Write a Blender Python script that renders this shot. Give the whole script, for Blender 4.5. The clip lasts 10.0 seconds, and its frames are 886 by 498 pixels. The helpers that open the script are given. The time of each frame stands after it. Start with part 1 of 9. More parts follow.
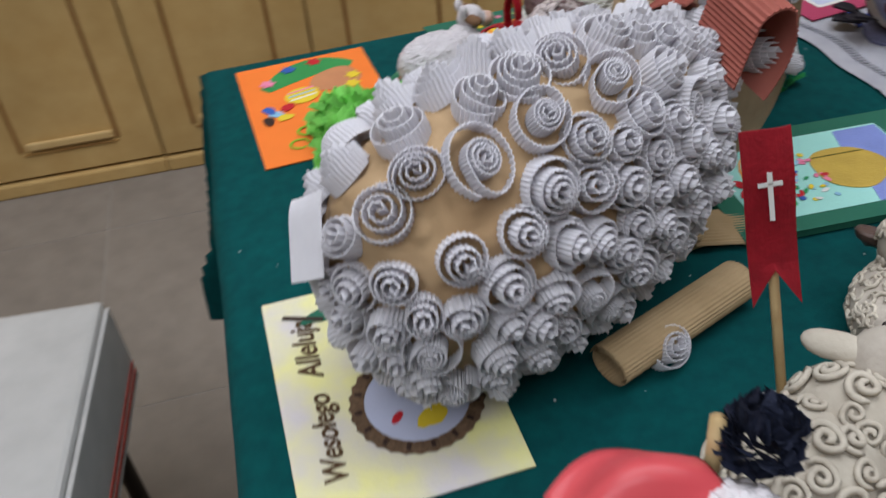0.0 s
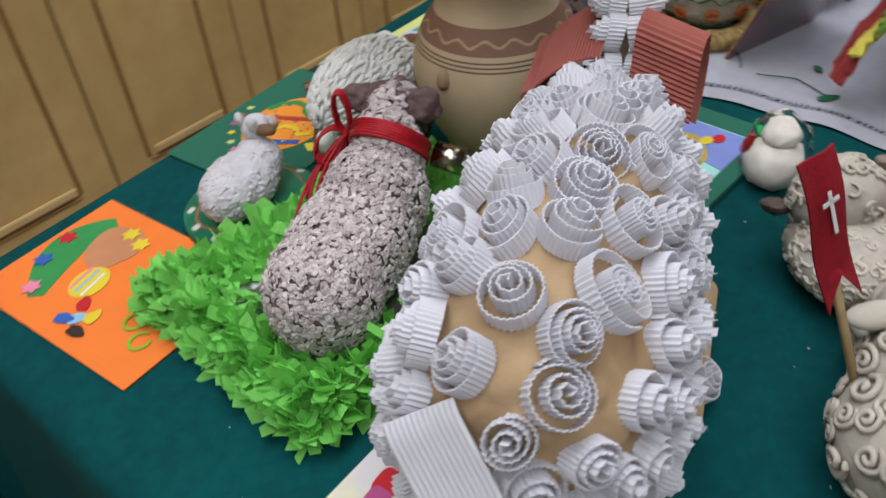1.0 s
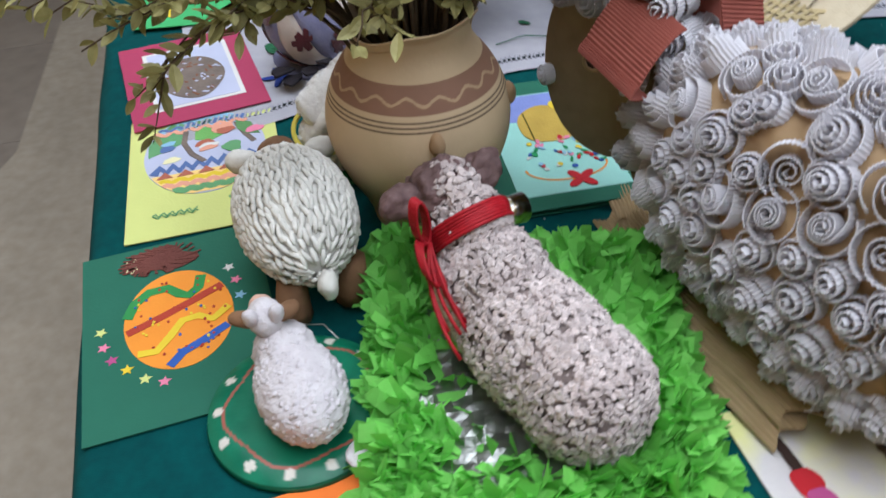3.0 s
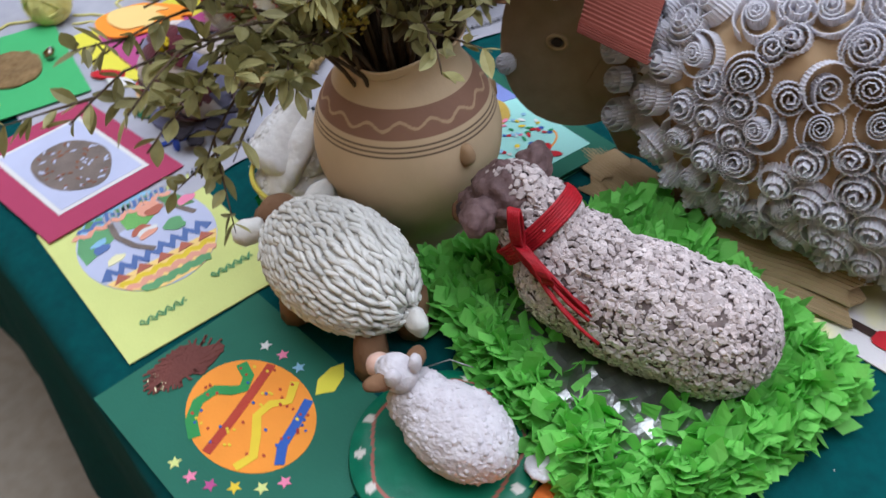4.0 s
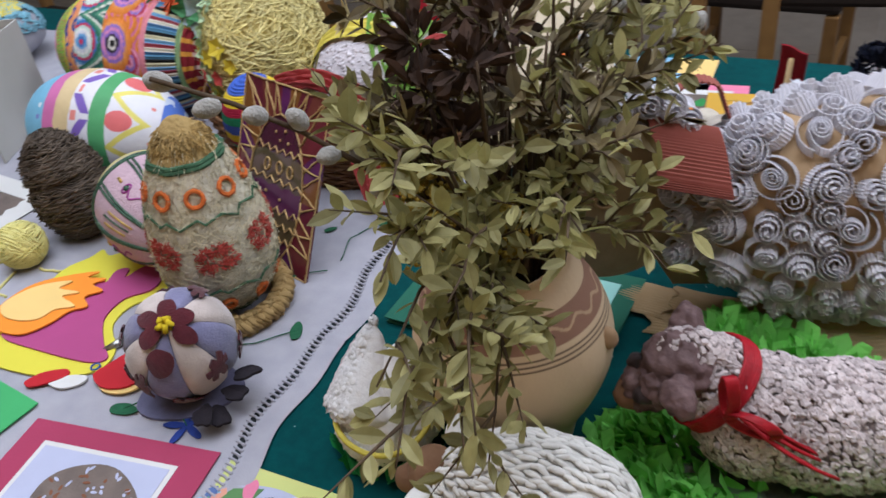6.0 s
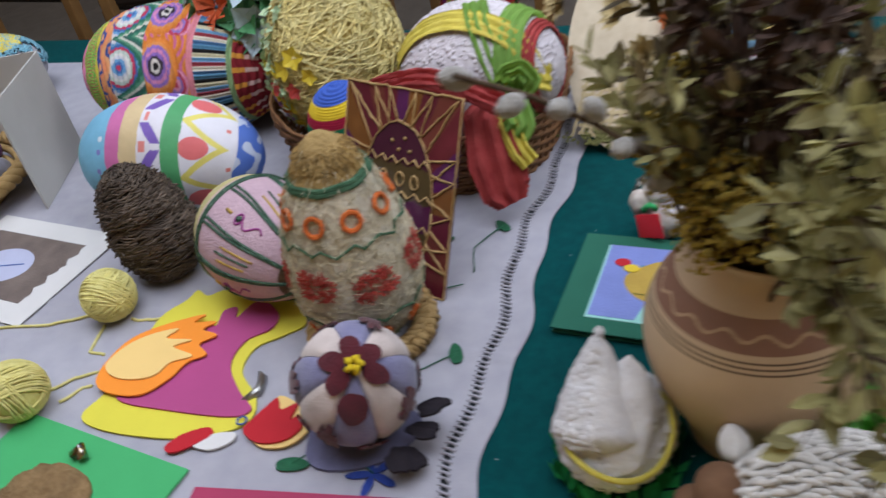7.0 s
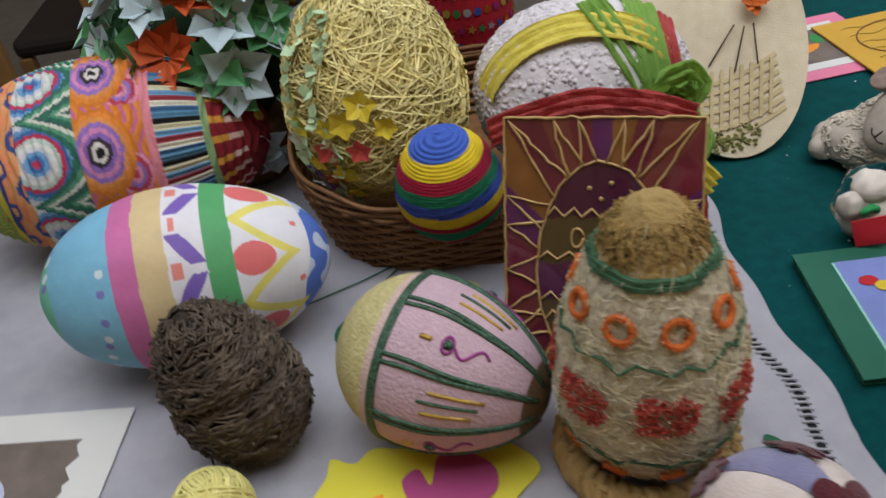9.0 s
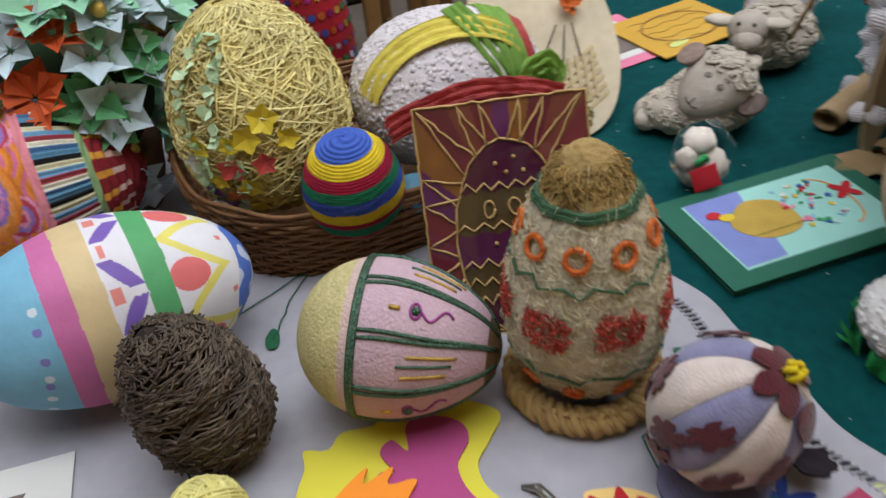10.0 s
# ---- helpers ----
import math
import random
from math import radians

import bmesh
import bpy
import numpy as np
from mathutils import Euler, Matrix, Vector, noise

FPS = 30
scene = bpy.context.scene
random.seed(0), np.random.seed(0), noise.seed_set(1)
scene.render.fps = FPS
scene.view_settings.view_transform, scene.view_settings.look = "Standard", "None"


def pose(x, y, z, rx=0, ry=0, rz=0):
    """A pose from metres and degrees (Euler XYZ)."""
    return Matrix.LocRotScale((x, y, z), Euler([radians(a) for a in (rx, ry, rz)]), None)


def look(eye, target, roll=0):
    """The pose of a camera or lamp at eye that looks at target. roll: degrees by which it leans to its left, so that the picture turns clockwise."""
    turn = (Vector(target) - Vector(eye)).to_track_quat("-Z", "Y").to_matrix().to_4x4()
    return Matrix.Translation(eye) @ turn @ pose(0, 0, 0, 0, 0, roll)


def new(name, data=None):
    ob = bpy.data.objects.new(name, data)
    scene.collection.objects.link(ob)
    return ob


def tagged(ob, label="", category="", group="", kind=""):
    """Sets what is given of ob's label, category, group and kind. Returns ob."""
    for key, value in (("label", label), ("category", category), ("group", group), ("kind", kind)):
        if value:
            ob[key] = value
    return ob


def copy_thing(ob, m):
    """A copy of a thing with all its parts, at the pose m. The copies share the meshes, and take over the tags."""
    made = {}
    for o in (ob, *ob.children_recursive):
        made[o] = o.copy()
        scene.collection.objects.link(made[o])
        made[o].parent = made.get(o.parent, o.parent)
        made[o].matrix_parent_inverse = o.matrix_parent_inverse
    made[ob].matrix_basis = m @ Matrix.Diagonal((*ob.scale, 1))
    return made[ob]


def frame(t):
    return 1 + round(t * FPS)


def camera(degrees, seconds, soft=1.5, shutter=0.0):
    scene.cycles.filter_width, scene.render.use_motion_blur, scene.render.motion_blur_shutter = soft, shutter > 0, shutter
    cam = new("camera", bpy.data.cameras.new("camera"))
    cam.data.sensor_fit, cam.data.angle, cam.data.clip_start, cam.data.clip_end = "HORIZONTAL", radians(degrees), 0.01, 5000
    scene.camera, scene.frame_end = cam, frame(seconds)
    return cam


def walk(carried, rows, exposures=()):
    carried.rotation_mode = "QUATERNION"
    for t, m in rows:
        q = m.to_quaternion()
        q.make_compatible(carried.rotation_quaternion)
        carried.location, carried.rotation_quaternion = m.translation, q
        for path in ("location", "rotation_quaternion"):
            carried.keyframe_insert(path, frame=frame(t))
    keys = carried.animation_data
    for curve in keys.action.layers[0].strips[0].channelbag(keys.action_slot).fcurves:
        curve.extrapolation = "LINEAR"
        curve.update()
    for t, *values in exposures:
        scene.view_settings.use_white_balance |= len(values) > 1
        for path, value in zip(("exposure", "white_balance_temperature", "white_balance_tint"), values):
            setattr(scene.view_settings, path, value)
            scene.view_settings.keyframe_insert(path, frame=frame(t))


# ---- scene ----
cam = camera(56.4, 10.0, 1.5, 0.4)
PATH = [
    (0, (0.258, -0.922, 1.195), (0.573, 0.582, -0.086), -4.8),
    (0.5, (0.18, -0.806, 1.213), (0.929, 0.517, -0.088), -4.7),
    (1, (0.099, -0.702, 1.22), (1.21, 0.345, -0.073), -5.5),
    (1.2, (0.053, -0.672, 1.226), (1.293, 0.229, -0.058), -5.1),
    (1.5, (-0.001, -0.633, 1.242), (1.373, 0.082, -0.024), -6.1),
    (2, (0.034, -0.486, 1.249), (1.531, -0.048, -0.002), -9.0),
    (2.5, (0.074, -0.311, 1.236), (1.603, -0.243, -0.052), -6.8),
    (3, (0.055, -0.171, 1.229), (1.528, -0.456, -0.093), -3.8),
    (3.2, (0.071, -0.134, 1.222), (1.509, -0.5, -0.119), -4.8),
    (4.3, (0.189, 0.093, 1.257), (1.295, -0.941, -0.05), -4.6),
    (4.5, (0.187, 0.106, 1.257), (1.272, -1.024, 0.012), -5.0),
    (5, (0.29, 0.123, 1.273), (1.351, -1.11, 0.109), -8.0),
    (5.2, (0.353, 0.091, 1.279), (1.434, -1.12, 0.111), -9.5),
    (6.3, (0.464, 0.199, 1.302), (1.178, -1.26, 0.135), -8.2),
    (6.5, (0.493, 0.208, 1.31), (1.17, -1.269, 0.145), -8.7),
    (7, (0.658, 0.19, 1.282), (1.361, -1.259, 0.095), -12.0),
    (7.5, (0.778, 0.153, 1.255), (1.371, -1.307, 0.024), -12.9),
    (8, (0.862, 0.142, 1.254), (1.173, -1.391, 0.008), -9.9),
    (8.5, (0.962, 0.131, 1.248), (1.098, -1.425, -0.001), -9.6),
    (9, (1.107, 0.038, 1.246), (1.137, -1.528, 0.002), -9.6),
    (9.5, (1.162, 0.02, 1.223), (0.942, -1.547, -0.001), -7.6),
    (10, (1.238, 0.081, 1.254), (0.731, -1.422, 0.036), -6.4),
]
walk(cam, [(t, look(eye, target, roll)) for t, eye, target, roll in PATH], [(0, -0.15, 6480, 12), (0.5, -0.28, 6500, 14), (1.0, -0.1, 6480, 12), (1.5, -0.15, 6500, 12), (3.0, 0.19, 6180, 11), (4.5, 0.1, 5950, 16), (6.5, 0.0, 6150, 16), (7.5, -0.22, 6150, 18), (9.0, -0.3, 6650, 13), (9.5, -0.22, 6600, 12), (10.0, -0.07, 6600, 13)])

# ---- light and world ----
world = bpy.data.worlds.new("room_air")
scene.world = world
world.use_nodes = True
world.node_tree.nodes["Background"].inputs["Color"].default_value = (0.8, 0.85, 1.0, 1)
world.node_tree.nodes["Background"].inputs["Strength"].default_value = 0.05


def ceiling_lamp(name, x, y, sx, sy, watts, colour):
    data = bpy.data.lights.new(name, "AREA")
    data.shape, data.size, data.size_y, data.energy, data.color = "RECTANGLE", sx, sy, watts, colour
    ob = new(name, data)
    ob.location = (x, y, 2.93)
    return ob


ceiling_lamp("ceiling_tubes", 0.35, -0.10, 2.6, 1.3, 52, (0.86, 0.93, 1.0))
ceiling_lamp("ceiling_tubes", 1.9, -0.7, 2.6, 1.3, 30, (0.86, 0.93, 1.0))
ceiling_lamp("ceiling_tubes", -1.0, -1.8, 2.6, 1.3, 52, (0.86, 0.93, 1.0))

# ---- building tools ----
T = 0.75          # height of the table top


def material(name, base, second=None, scale=30.0, rough=0.8, bump=0.0, fine=200.0, metal=0.0, spread=0.5, sheen=0.0, stain=0.25, per_piece=0.0):
    """A procedural surface: two colours mixed by noise at one scale, stains at a larger one, and fine relief."""
    m = bpy.data.materials.new(name)
    m.use_nodes = True
    nt = m.node_tree
    bsdf = nt.nodes["Principled BSDF"]
    second = second or tuple(c * 0.75 for c in base)
    tc = nt.nodes.new("ShaderNodeTexCoord")
    n1 = nt.nodes.new("ShaderNodeTexNoise")
    n1.inputs["Scale"].default_value, n1.inputs["Detail"].default_value = scale, 5
    n2 = nt.nodes.new("ShaderNodeTexNoise")
    n2.inputs["Scale"].default_value, n2.inputs["Detail"].default_value = scale * 0.17, 3
    nt.links.new(tc.outputs["Object"], n1.inputs["Vector"])
    nt.links.new(tc.outputs["Object"], n2.inputs["Vector"])
    ramp = nt.nodes.new("ShaderNodeMapRange")
    ramp.inputs[1].default_value, ramp.inputs[2].default_value = 0.5 - spread / 2, 0.5 + spread / 2
    nt.links.new(n1.outputs["Fac"], ramp.inputs[0])
    mix = nt.nodes.new("ShaderNodeMix")
    mix.data_type = "RGBA"
    mix.inputs[6].default_value, mix.inputs[7].default_value = (*base, 1), (*second, 1)
    nt.links.new(ramp.outputs[0], mix.inputs[0])
    hsv = nt.nodes.new("ShaderNodeHueSaturation")
    val = nt.nodes.new("ShaderNodeMapRange")
    val.inputs[1].default_value, val.inputs[2].default_value = 0.3, 0.7
    val.inputs[3].default_value, val.inputs[4].default_value = 1 - stain, 1 + stain * 0.3
    nt.links.new(n2.outputs["Fac"], val.inputs[0])
    last = val.outputs[0]
    if per_piece:
        geo = nt.nodes.new("ShaderNodeNewGeometry")
        isl = nt.nodes.new("ShaderNodeMapRange")
        isl.inputs[3].default_value, isl.inputs[4].default_value = 1 - per_piece, 1 + per_piece * 0.5
        nt.links.new(geo.outputs["Random Per Island"], isl.inputs[0])
        mul = nt.nodes.new("ShaderNodeMath")
        mul.operation = "MULTIPLY"
        nt.links.new(last, mul.inputs[0])
        nt.links.new(isl.outputs[0], mul.inputs[1])
        last = mul.outputs[0]
    nt.links.new(last, hsv.inputs["Value"])
    nt.links.new(mix.outputs[2], hsv.inputs["Color"])
    nt.links.new(hsv.outputs["Color"], bsdf.inputs["Base Color"])
    bsdf.inputs["Roughness"].default_value, bsdf.inputs["Metallic"].default_value = rough, metal
    bsdf.inputs["Specular IOR Level"].default_value = 0.3
    if sheen:
        bsdf.inputs["Sheen Weight"].default_value = sheen
    if bump:
        n3 = nt.nodes.new("ShaderNodeTexNoise")
        n3.inputs["Scale"].default_value, n3.inputs["Detail"].default_value = fine, 4
        nt.links.new(tc.outputs["Object"], n3.inputs["Vector"])
        b = nt.nodes.new("ShaderNodeBump")
        b.inputs["Strength"].default_value, b.inputs["Distance"].default_value = bump, 0.002
        nt.links.new(n3.outputs["Fac"], b.inputs["Height"])
        nt.links.new(b.outputs["Normal"], bsdf.inputs["Normal"])
    return m


def painted(name, rough=0.6, bump=0.15, fine=250.0, coat=0.0, wear=0.15, grain=60.0):
    """Paint whose colours are laid on the mesh's points, with brush wear and relief."""
    m = material(name, (1, 1, 1), (0.85, 0.85, 0.85), grain, rough, bump, fine, stain=wear)
    nt = m.node_tree
    mix = [n for n in nt.nodes if n.bl_idname == "ShaderNodeMix"][0]
    hsv = [n for n in nt.nodes if n.bl_idname == "ShaderNodeHueSaturation"][0]
    att = nt.nodes.new("ShaderNodeAttribute")
    att.attribute_name = "paint"
    mul = nt.nodes.new("ShaderNodeMix")
    mul.data_type, mul.blend_type = "RGBA", "MULTIPLY"
    mul.inputs[0].default_value = 1.0
    nt.links.new(att.outputs["Color"], mul.inputs[6])
    nt.links.new(mix.outputs[2], mul.inputs[7])
    nt.links.new(mul.outputs[2], hsv.inputs["Color"])
    nt.nodes["Principled BSDF"].inputs["Coat Weight"].default_value = coat
    return m


def thing(name, label, category, m=None, group=""):
    ob = new(name)
    ob.empty_display_size = 0.02
    if m is not None:
        ob.matrix_world = m
    return tagged(ob, label, category, group)


def finish(name, me, mat, parent=None, label="", smooth=True, m=None):
    if mat is not None and len(me.materials) == 0:
        me.materials.append(mat)
    if smooth:
        me.polygons.foreach_set("use_smooth", [True] * len(me.polygons))
    ob = new(name, me)
    if parent is not None:
        ob.parent = parent
    if m is not None:
        ob.matrix_local = m
    if label:
        tagged(ob, label)
    return ob


def part(name, bm, mat, parent=None, label="", smooth=True, m=None):
    me = bpy.data.meshes.new(name)
    bm.normal_update()
    bm.to_mesh(me)
    bm.free()
    return finish(name, me, mat, parent, label, smooth, m)


def raw(name, verts, faces, mat, parent=None, label="", smooth=True, m=None):
    me = bpy.data.meshes.new(name)
    me.from_pydata([tuple(v) for v in verts], [], faces)
    return finish(name, me, mat, parent, label, smooth, m)


def paint(me, colour):
    """Colours for each point of a mesh from colour(co), in linear values."""
    att = me.color_attributes.new("paint", "FLOAT_COLOR", "POINT")
    out = np.ones((len(me.vertices), 4), dtype=np.float32)
    for i, v in enumerate(me.vertices):
        out[i, :3] = colour(v.co)
    att.data.foreach_set("color", out.ravel())


def srgb(r, g, b):
    return tuple(((c / 255 + 0.055) / 1.055) ** 2.4 if c > 10 else c / 3294.6 for c in (r, g, b))


def box(bm, x0, y0, z0, x1, y1, z1, bevel=0.0, m=None):
    r = bmesh.ops.create_cube(bm, size=1.0)
    vs = r["verts"]
    for v in vs:
        v.co = Vector(((x0 + x1) / 2 + v.co.x * (x1 - x0), (y0 + y1) / 2 + v.co.y * (y1 - y0), (z0 + z1) / 2 + v.co.z * (z1 - z0)))
    if bevel:
        es = list({e for v in vs for e in v.link_edges})
        r = bmesh.ops.bevel(bm, geom=es, offset=bevel, segments=2, profile=0.5, affect="EDGES")
        vs = list({v for f in r["faces"] for v in f.verts} | {v for v in vs if v.is_valid})
    if m is not None:
        bmesh.ops.transform(bm, matrix=m, verts=[v for v in vs if v.is_valid])
    return vs


def tube_mesh(points, radii, sides=8, closed=False):
    """Points and faces of a round tube along a line."""
    pts = [Vector(p) for p in points]
    n = len(pts)
    if not hasattr(radii, "__len__"):
        radii = [radii] * n
    vs, fs = [], []
    ref = Vector((0.13, 0.21, 0.97))
    for i, p in enumerate(pts):
        a = pts[(i - 1) % n] if (i or closed) else p
        b = pts[(i + 1) % n] if (i < n - 1 or closed) else p
        d = (b - a).normalized() if (b - a).length > 1e-9 else Vector((0, 0, 1))
        u = d.cross(ref)
        if u.length < 1e-3:
            u = d.cross(Vector((1, 0, 0)))
        u.normalize()
        w = d.cross(u)
        for k in range(sides):
            an = 2 * math.pi * k / sides
            vs.append(p + (u * math.cos(an) + w * math.sin(an)) * radii[i])
    for i in range(n if closed else n - 1):
        j = (i + 1) % n
        for k in range(sides):
            l = (k + 1) % sides
            fs.append((i * sides + k, i * sides + l, j * sides + l, j * sides + k))
    if not closed:
        fs.append(tuple(range(sides))[::-1])
        fs.append(tuple(range((n - 1) * sides, n * sides)))
    return vs, fs


def gather(pieces):
    """Joins many (points, faces) into one."""
    V, F, o = [], [], 0
    for vs, fs in pieces:
        V.extend(vs)
        F.extend([tuple(i + o for i in f) for f in fs])
        o += len(vs)
    return V, F


def moved(piece, m):
    return [m @ Vector(v) for v in piece[0]], piece[1]


def revolve(profile, steps=64, squash=1.0):
    """Points and faces of a turned form: profile of (radius, height)."""
    vs, fs = [], []
    n = len(profile)
    for k in range(steps):
        a = 2 * math.pi * k / steps
        for r, z in profile:
            vs.append(Vector((r * math.cos(a), r * math.sin(a) * squash, z)))
    for k in range(steps):
        l = (k + 1) % steps
        for i in range(n - 1):
            fs.append((k * n + i, l * n + i, l * n + i + 1, k * n + i + 1))
    return vs, fs


def egg_profile(length, radius, n=60, blunt=0.12):
    """Half outline of an egg along z from 0 to length; the blunt end is at 0."""
    out = []
    for i in range(n + 1):
        a = math.pi * i / n
        z = 0.5 - 0.5 * math.cos(a)
        r = math.sin(a) * (1 + blunt * math.cos(a)) / (1 + blunt * 0.1)
        out.append((max(r * radius, 1e-5), z * length))
    return out


def ball(rings=10, seg=14):
    return revolve([(max(math.sin(math.pi * i / rings), 1e-4), -math.cos(math.pi * i / rings)) for i in range(rings + 1)], seg)


def frame_on(p, n, turn=0.0):
    """A pose at p whose z axis is n, turned about it."""
    z = Vector(n).normalized()
    q = z.to_track_quat("Z", "Y").to_matrix().to_4x4()
    return Matrix.Translation(p) @ q @ Matrix.Rotation(turn, 4, "Z")


def sheet(points, thick, lift=0.0):
    """Points and faces of a thin flat cut-out, its outline given in x, y."""
    n = len(points)
    vs = [Vector((x, y, lift)) for x, y in points] + [Vector((x, y, lift + thick)) for x, y in points]
    fs = [tuple(range(n))[::-1], tuple(range(n, 2 * n))]
    fs += [(i, (i + 1) % n, n + (i + 1) % n, n + i) for i in range(n)]
    return vs, fs


def oval(cx, cy, a, b, n=32, turn=0.0, wob=0.0, seed=0):
    r = random.Random(seed)
    ph = r.random() * 6
    out = []
    for k in range(n):
        t = 2 * math.pi * k / n
        s = 1 + wob * math.sin(3 * t + ph) + wob * 0.6 * math.sin(5 * t + 2 * ph)
        x, y = a * s * math.cos(t), b * s * math.sin(t)
        out.append((cx + x * math.cos(turn) - y * math.sin(turn), cy + x * math.sin(turn) + y * math.cos(turn)))
    return out


def ribbon2d(line, width):
    """Outline of a band of a width along a flat line."""
    left, right = [], []
    for i, p in enumerate(line):
        a, b = line[max(i - 1, 0)], line[min(i + 1, len(line) - 1)]
        dx, dy = b[0] - a[0], b[1] - a[1]
        l = math.hypot(dx, dy) or 1
        w = width[i] if hasattr(width, "__len__") else width
        left.append((p[0] - dy / l * w / 2, p[1] + dx / l * w / 2))
        right.append((p[0] + dy / l * w / 2, p[1] - dx / l * w / 2))
    return left + right[::-1]


def star(cx, cy, r, n=5, inner=0.45, turn=0.0):
    return [(cx + (r if k % 2 == 0 else r * inner) * math.cos(turn + math.pi * k / n), cy + (r if k % 2 == 0 else r * inner) * math.sin(turn + math.pi * k / n)) for k in range(2 * n)]

# ---- materials ----
M_CLOTH = material("green_tablecloth", srgb(0, 73, 73), srgb(0, 60, 62), 90, 0.95, 0.25, 900, stain=0.12)
M_CLOTH.node_tree.nodes["Principled BSDF"].inputs["Specular IOR Level"].default_value = 0.15
M_LINEN = material("white_linen", srgb(173, 171, 178), srgb(159, 158, 167), 40, 0.95, 0.2, 700, stain=0.06)
M_WOOD = material("cupboard_wood", srgb(198, 164, 108), srgb(182, 146, 90), 14, 0.5, 0.06, 90, stain=0.2)
M_WOODDARK = material("cupboard_trim_wood", srgb(176, 138, 80), srgb(140, 98, 52), 10, 0.5, 0.06, 90, stain=0.2)
M_FLOOR = material("floor_tiles_grey", srgb(142, 132, 122), srgb(128, 118, 109), 16, 0.6, 0.05, 120, stain=0.12)
M_JOINT = material("floor_joint", srgb(168, 160, 152), None, 20, 0.9)
M_FLOORSTRIP = material("pale_floor_strip", srgb(168, 158, 144), srgb(152, 141, 126), 30, 0.8, 0.1, 300, stain=0.12)
M_WALL = material("wall_paint", srgb(215, 208, 190), srgb(205, 198, 180), 4, 0.9, 0.05, 80, stain=0.08)
M_KRAFT = material("kraft_paper", srgb(188, 158, 121), srgb(164, 132, 96), 22, 0.75, 0.5, 60, stain=0.25)
M_BOARD = material("corrugated_brown_board", srgb(178, 152, 116), srgb(160, 134, 98), 40, 0.85, 0.2, 300, stain=0.15)
M_HEADBOARD = material("grey_brown_board", srgb(156, 135, 109), srgb(140, 120, 95), 60, 0.9, 0.15, 300, stain=0.15)
M_CURL = material("white_corrugated_paper", srgb(236, 233, 236), srgb(226, 223, 227), 60, 0.85, 0.1, 400, stain=0.06)


def let_through(m, colour, share):
    """Makes a thin sheet pass a share of the light on to its other side."""
    thin = m.node_tree
    soft_through = thin.nodes.new("ShaderNodeBsdfTranslucent")
    soft_through.inputs["Color"].default_value = (*colour, 1)
    blend_through = thin.nodes.new("ShaderNodeMixShader")
    blend_through.inputs[0].default_value = share
    thin.links.new(thin.nodes["Principled BSDF"].outputs[0], blend_through.inputs[1])
    thin.links.new(soft_through.outputs[0], blend_through.inputs[2])
    thin.links.new(blend_through.outputs[0], thin.nodes["Material Output"].inputs["Surface"])


let_through(M_CURL, (0.86, 0.85, 0.89), 0.36)
M_EAR = material("terracotta_corrugated_paper", srgb(158, 90, 78), srgb(144, 78, 68), 50, 0.9, 0.1, 300, stain=0.12)
M_CLAYJUG = painted("fired_clay", 0.72, 0.2, 160, wear=0.2, grain=25)
M_RED = material("red_raffia", srgb(176, 24, 36), srgb(146, 14, 28), 200, 0.55, 0.3, 500, stain=0.2)
M_DARK = material("dark_brown_chair", srgb(46, 36, 30), srgb(36, 28, 24), 20, 0.6, 0.1, 100)
M_CHAIRWOOD = material("chair_leg_wood", srgb(150, 112, 66), srgb(128, 92, 52), 20, 0.5, 0.1, 100)
M_WOODPALE = material("cupboard_moulding_wood", srgb(206, 174, 122), srgb(190, 156, 102), 14, 0.45, 0.06, 90, stain=0.15)
M_GROOVE = material("stained_groove_wood", srgb(146, 100, 52), srgb(118, 78, 38), 20, 0.5, 0.06, 90, stain=0.2)

# ---- room ----
def slab(name, x0, y0, z0, x1, y1, z1, mat, label="", bevel=0.0):
    bm = bmesh.new()
    box(bm, x0, y0, z0, x1, y1, z1, bevel)
    ob = part(name, bm, mat, smooth=False)
    return tagged(ob, label, kind="structure")


floor_base = slab("floor", -4, -5, -0.1, 6, 1.7, -0.0012, M_JOINT, "grey stone-look floor tiles with pale joints")
slab("ceiling", -4, -5, 3.0, 6, 1.7, 3.1, M_WALL, "plain pale ceiling")
slab("wall_north", -4, 1.7, 0, 6, 1.8, 3.0, M_WALL, "plain pale wall behind the cupboards")
slab("wall_south", -4, -5.1, 0, 6, -5, 3.0, M_WALL, "plain pale wall")
slab("wall_west", -4.1, -5.1, 0, -4, 1.8, 3.0, M_WALL, "plain pale wall")
slab("wall_east", 6, -5.1, 0, 6.1, 1.8, 3.0, M_WALL, "plain pale wall")


def floor_tile(w, d):
    bm = bmesh.new()
    box(bm, -w / 2, -d / 2, -0.008, w / 2, d / 2, 0.0)
    me = bpy.data.meshes.new("tile")
    bm.to_mesh(me)
    bm.free()
    me.materials.append(M_FLOOR)
    return me


TILE = floor_tile(0.597, 0.597)
for i in range(-4, 9):
    for j in range(-7, 3):
        ob = new("tile", TILE)
        ob.parent = floor_base
        ob.location = (0.1 + 0.6 * i, 0.52 + 0.6 * j, 0)

# the paler stretch of floor beside the table, laid on as a thin sheet
v_, f_ = sheet([(0.9, 0.06), (4.2, 0.06), (4.2, 0.50), (2.14, 0.582), (1.96, 0.655), (0.9, 0.690)], 0.004)
tagged(raw("floor_strip", v_, f_, M_FLOORSTRIP, smooth=False), "pale strip lying on the floor tiles", "runner")


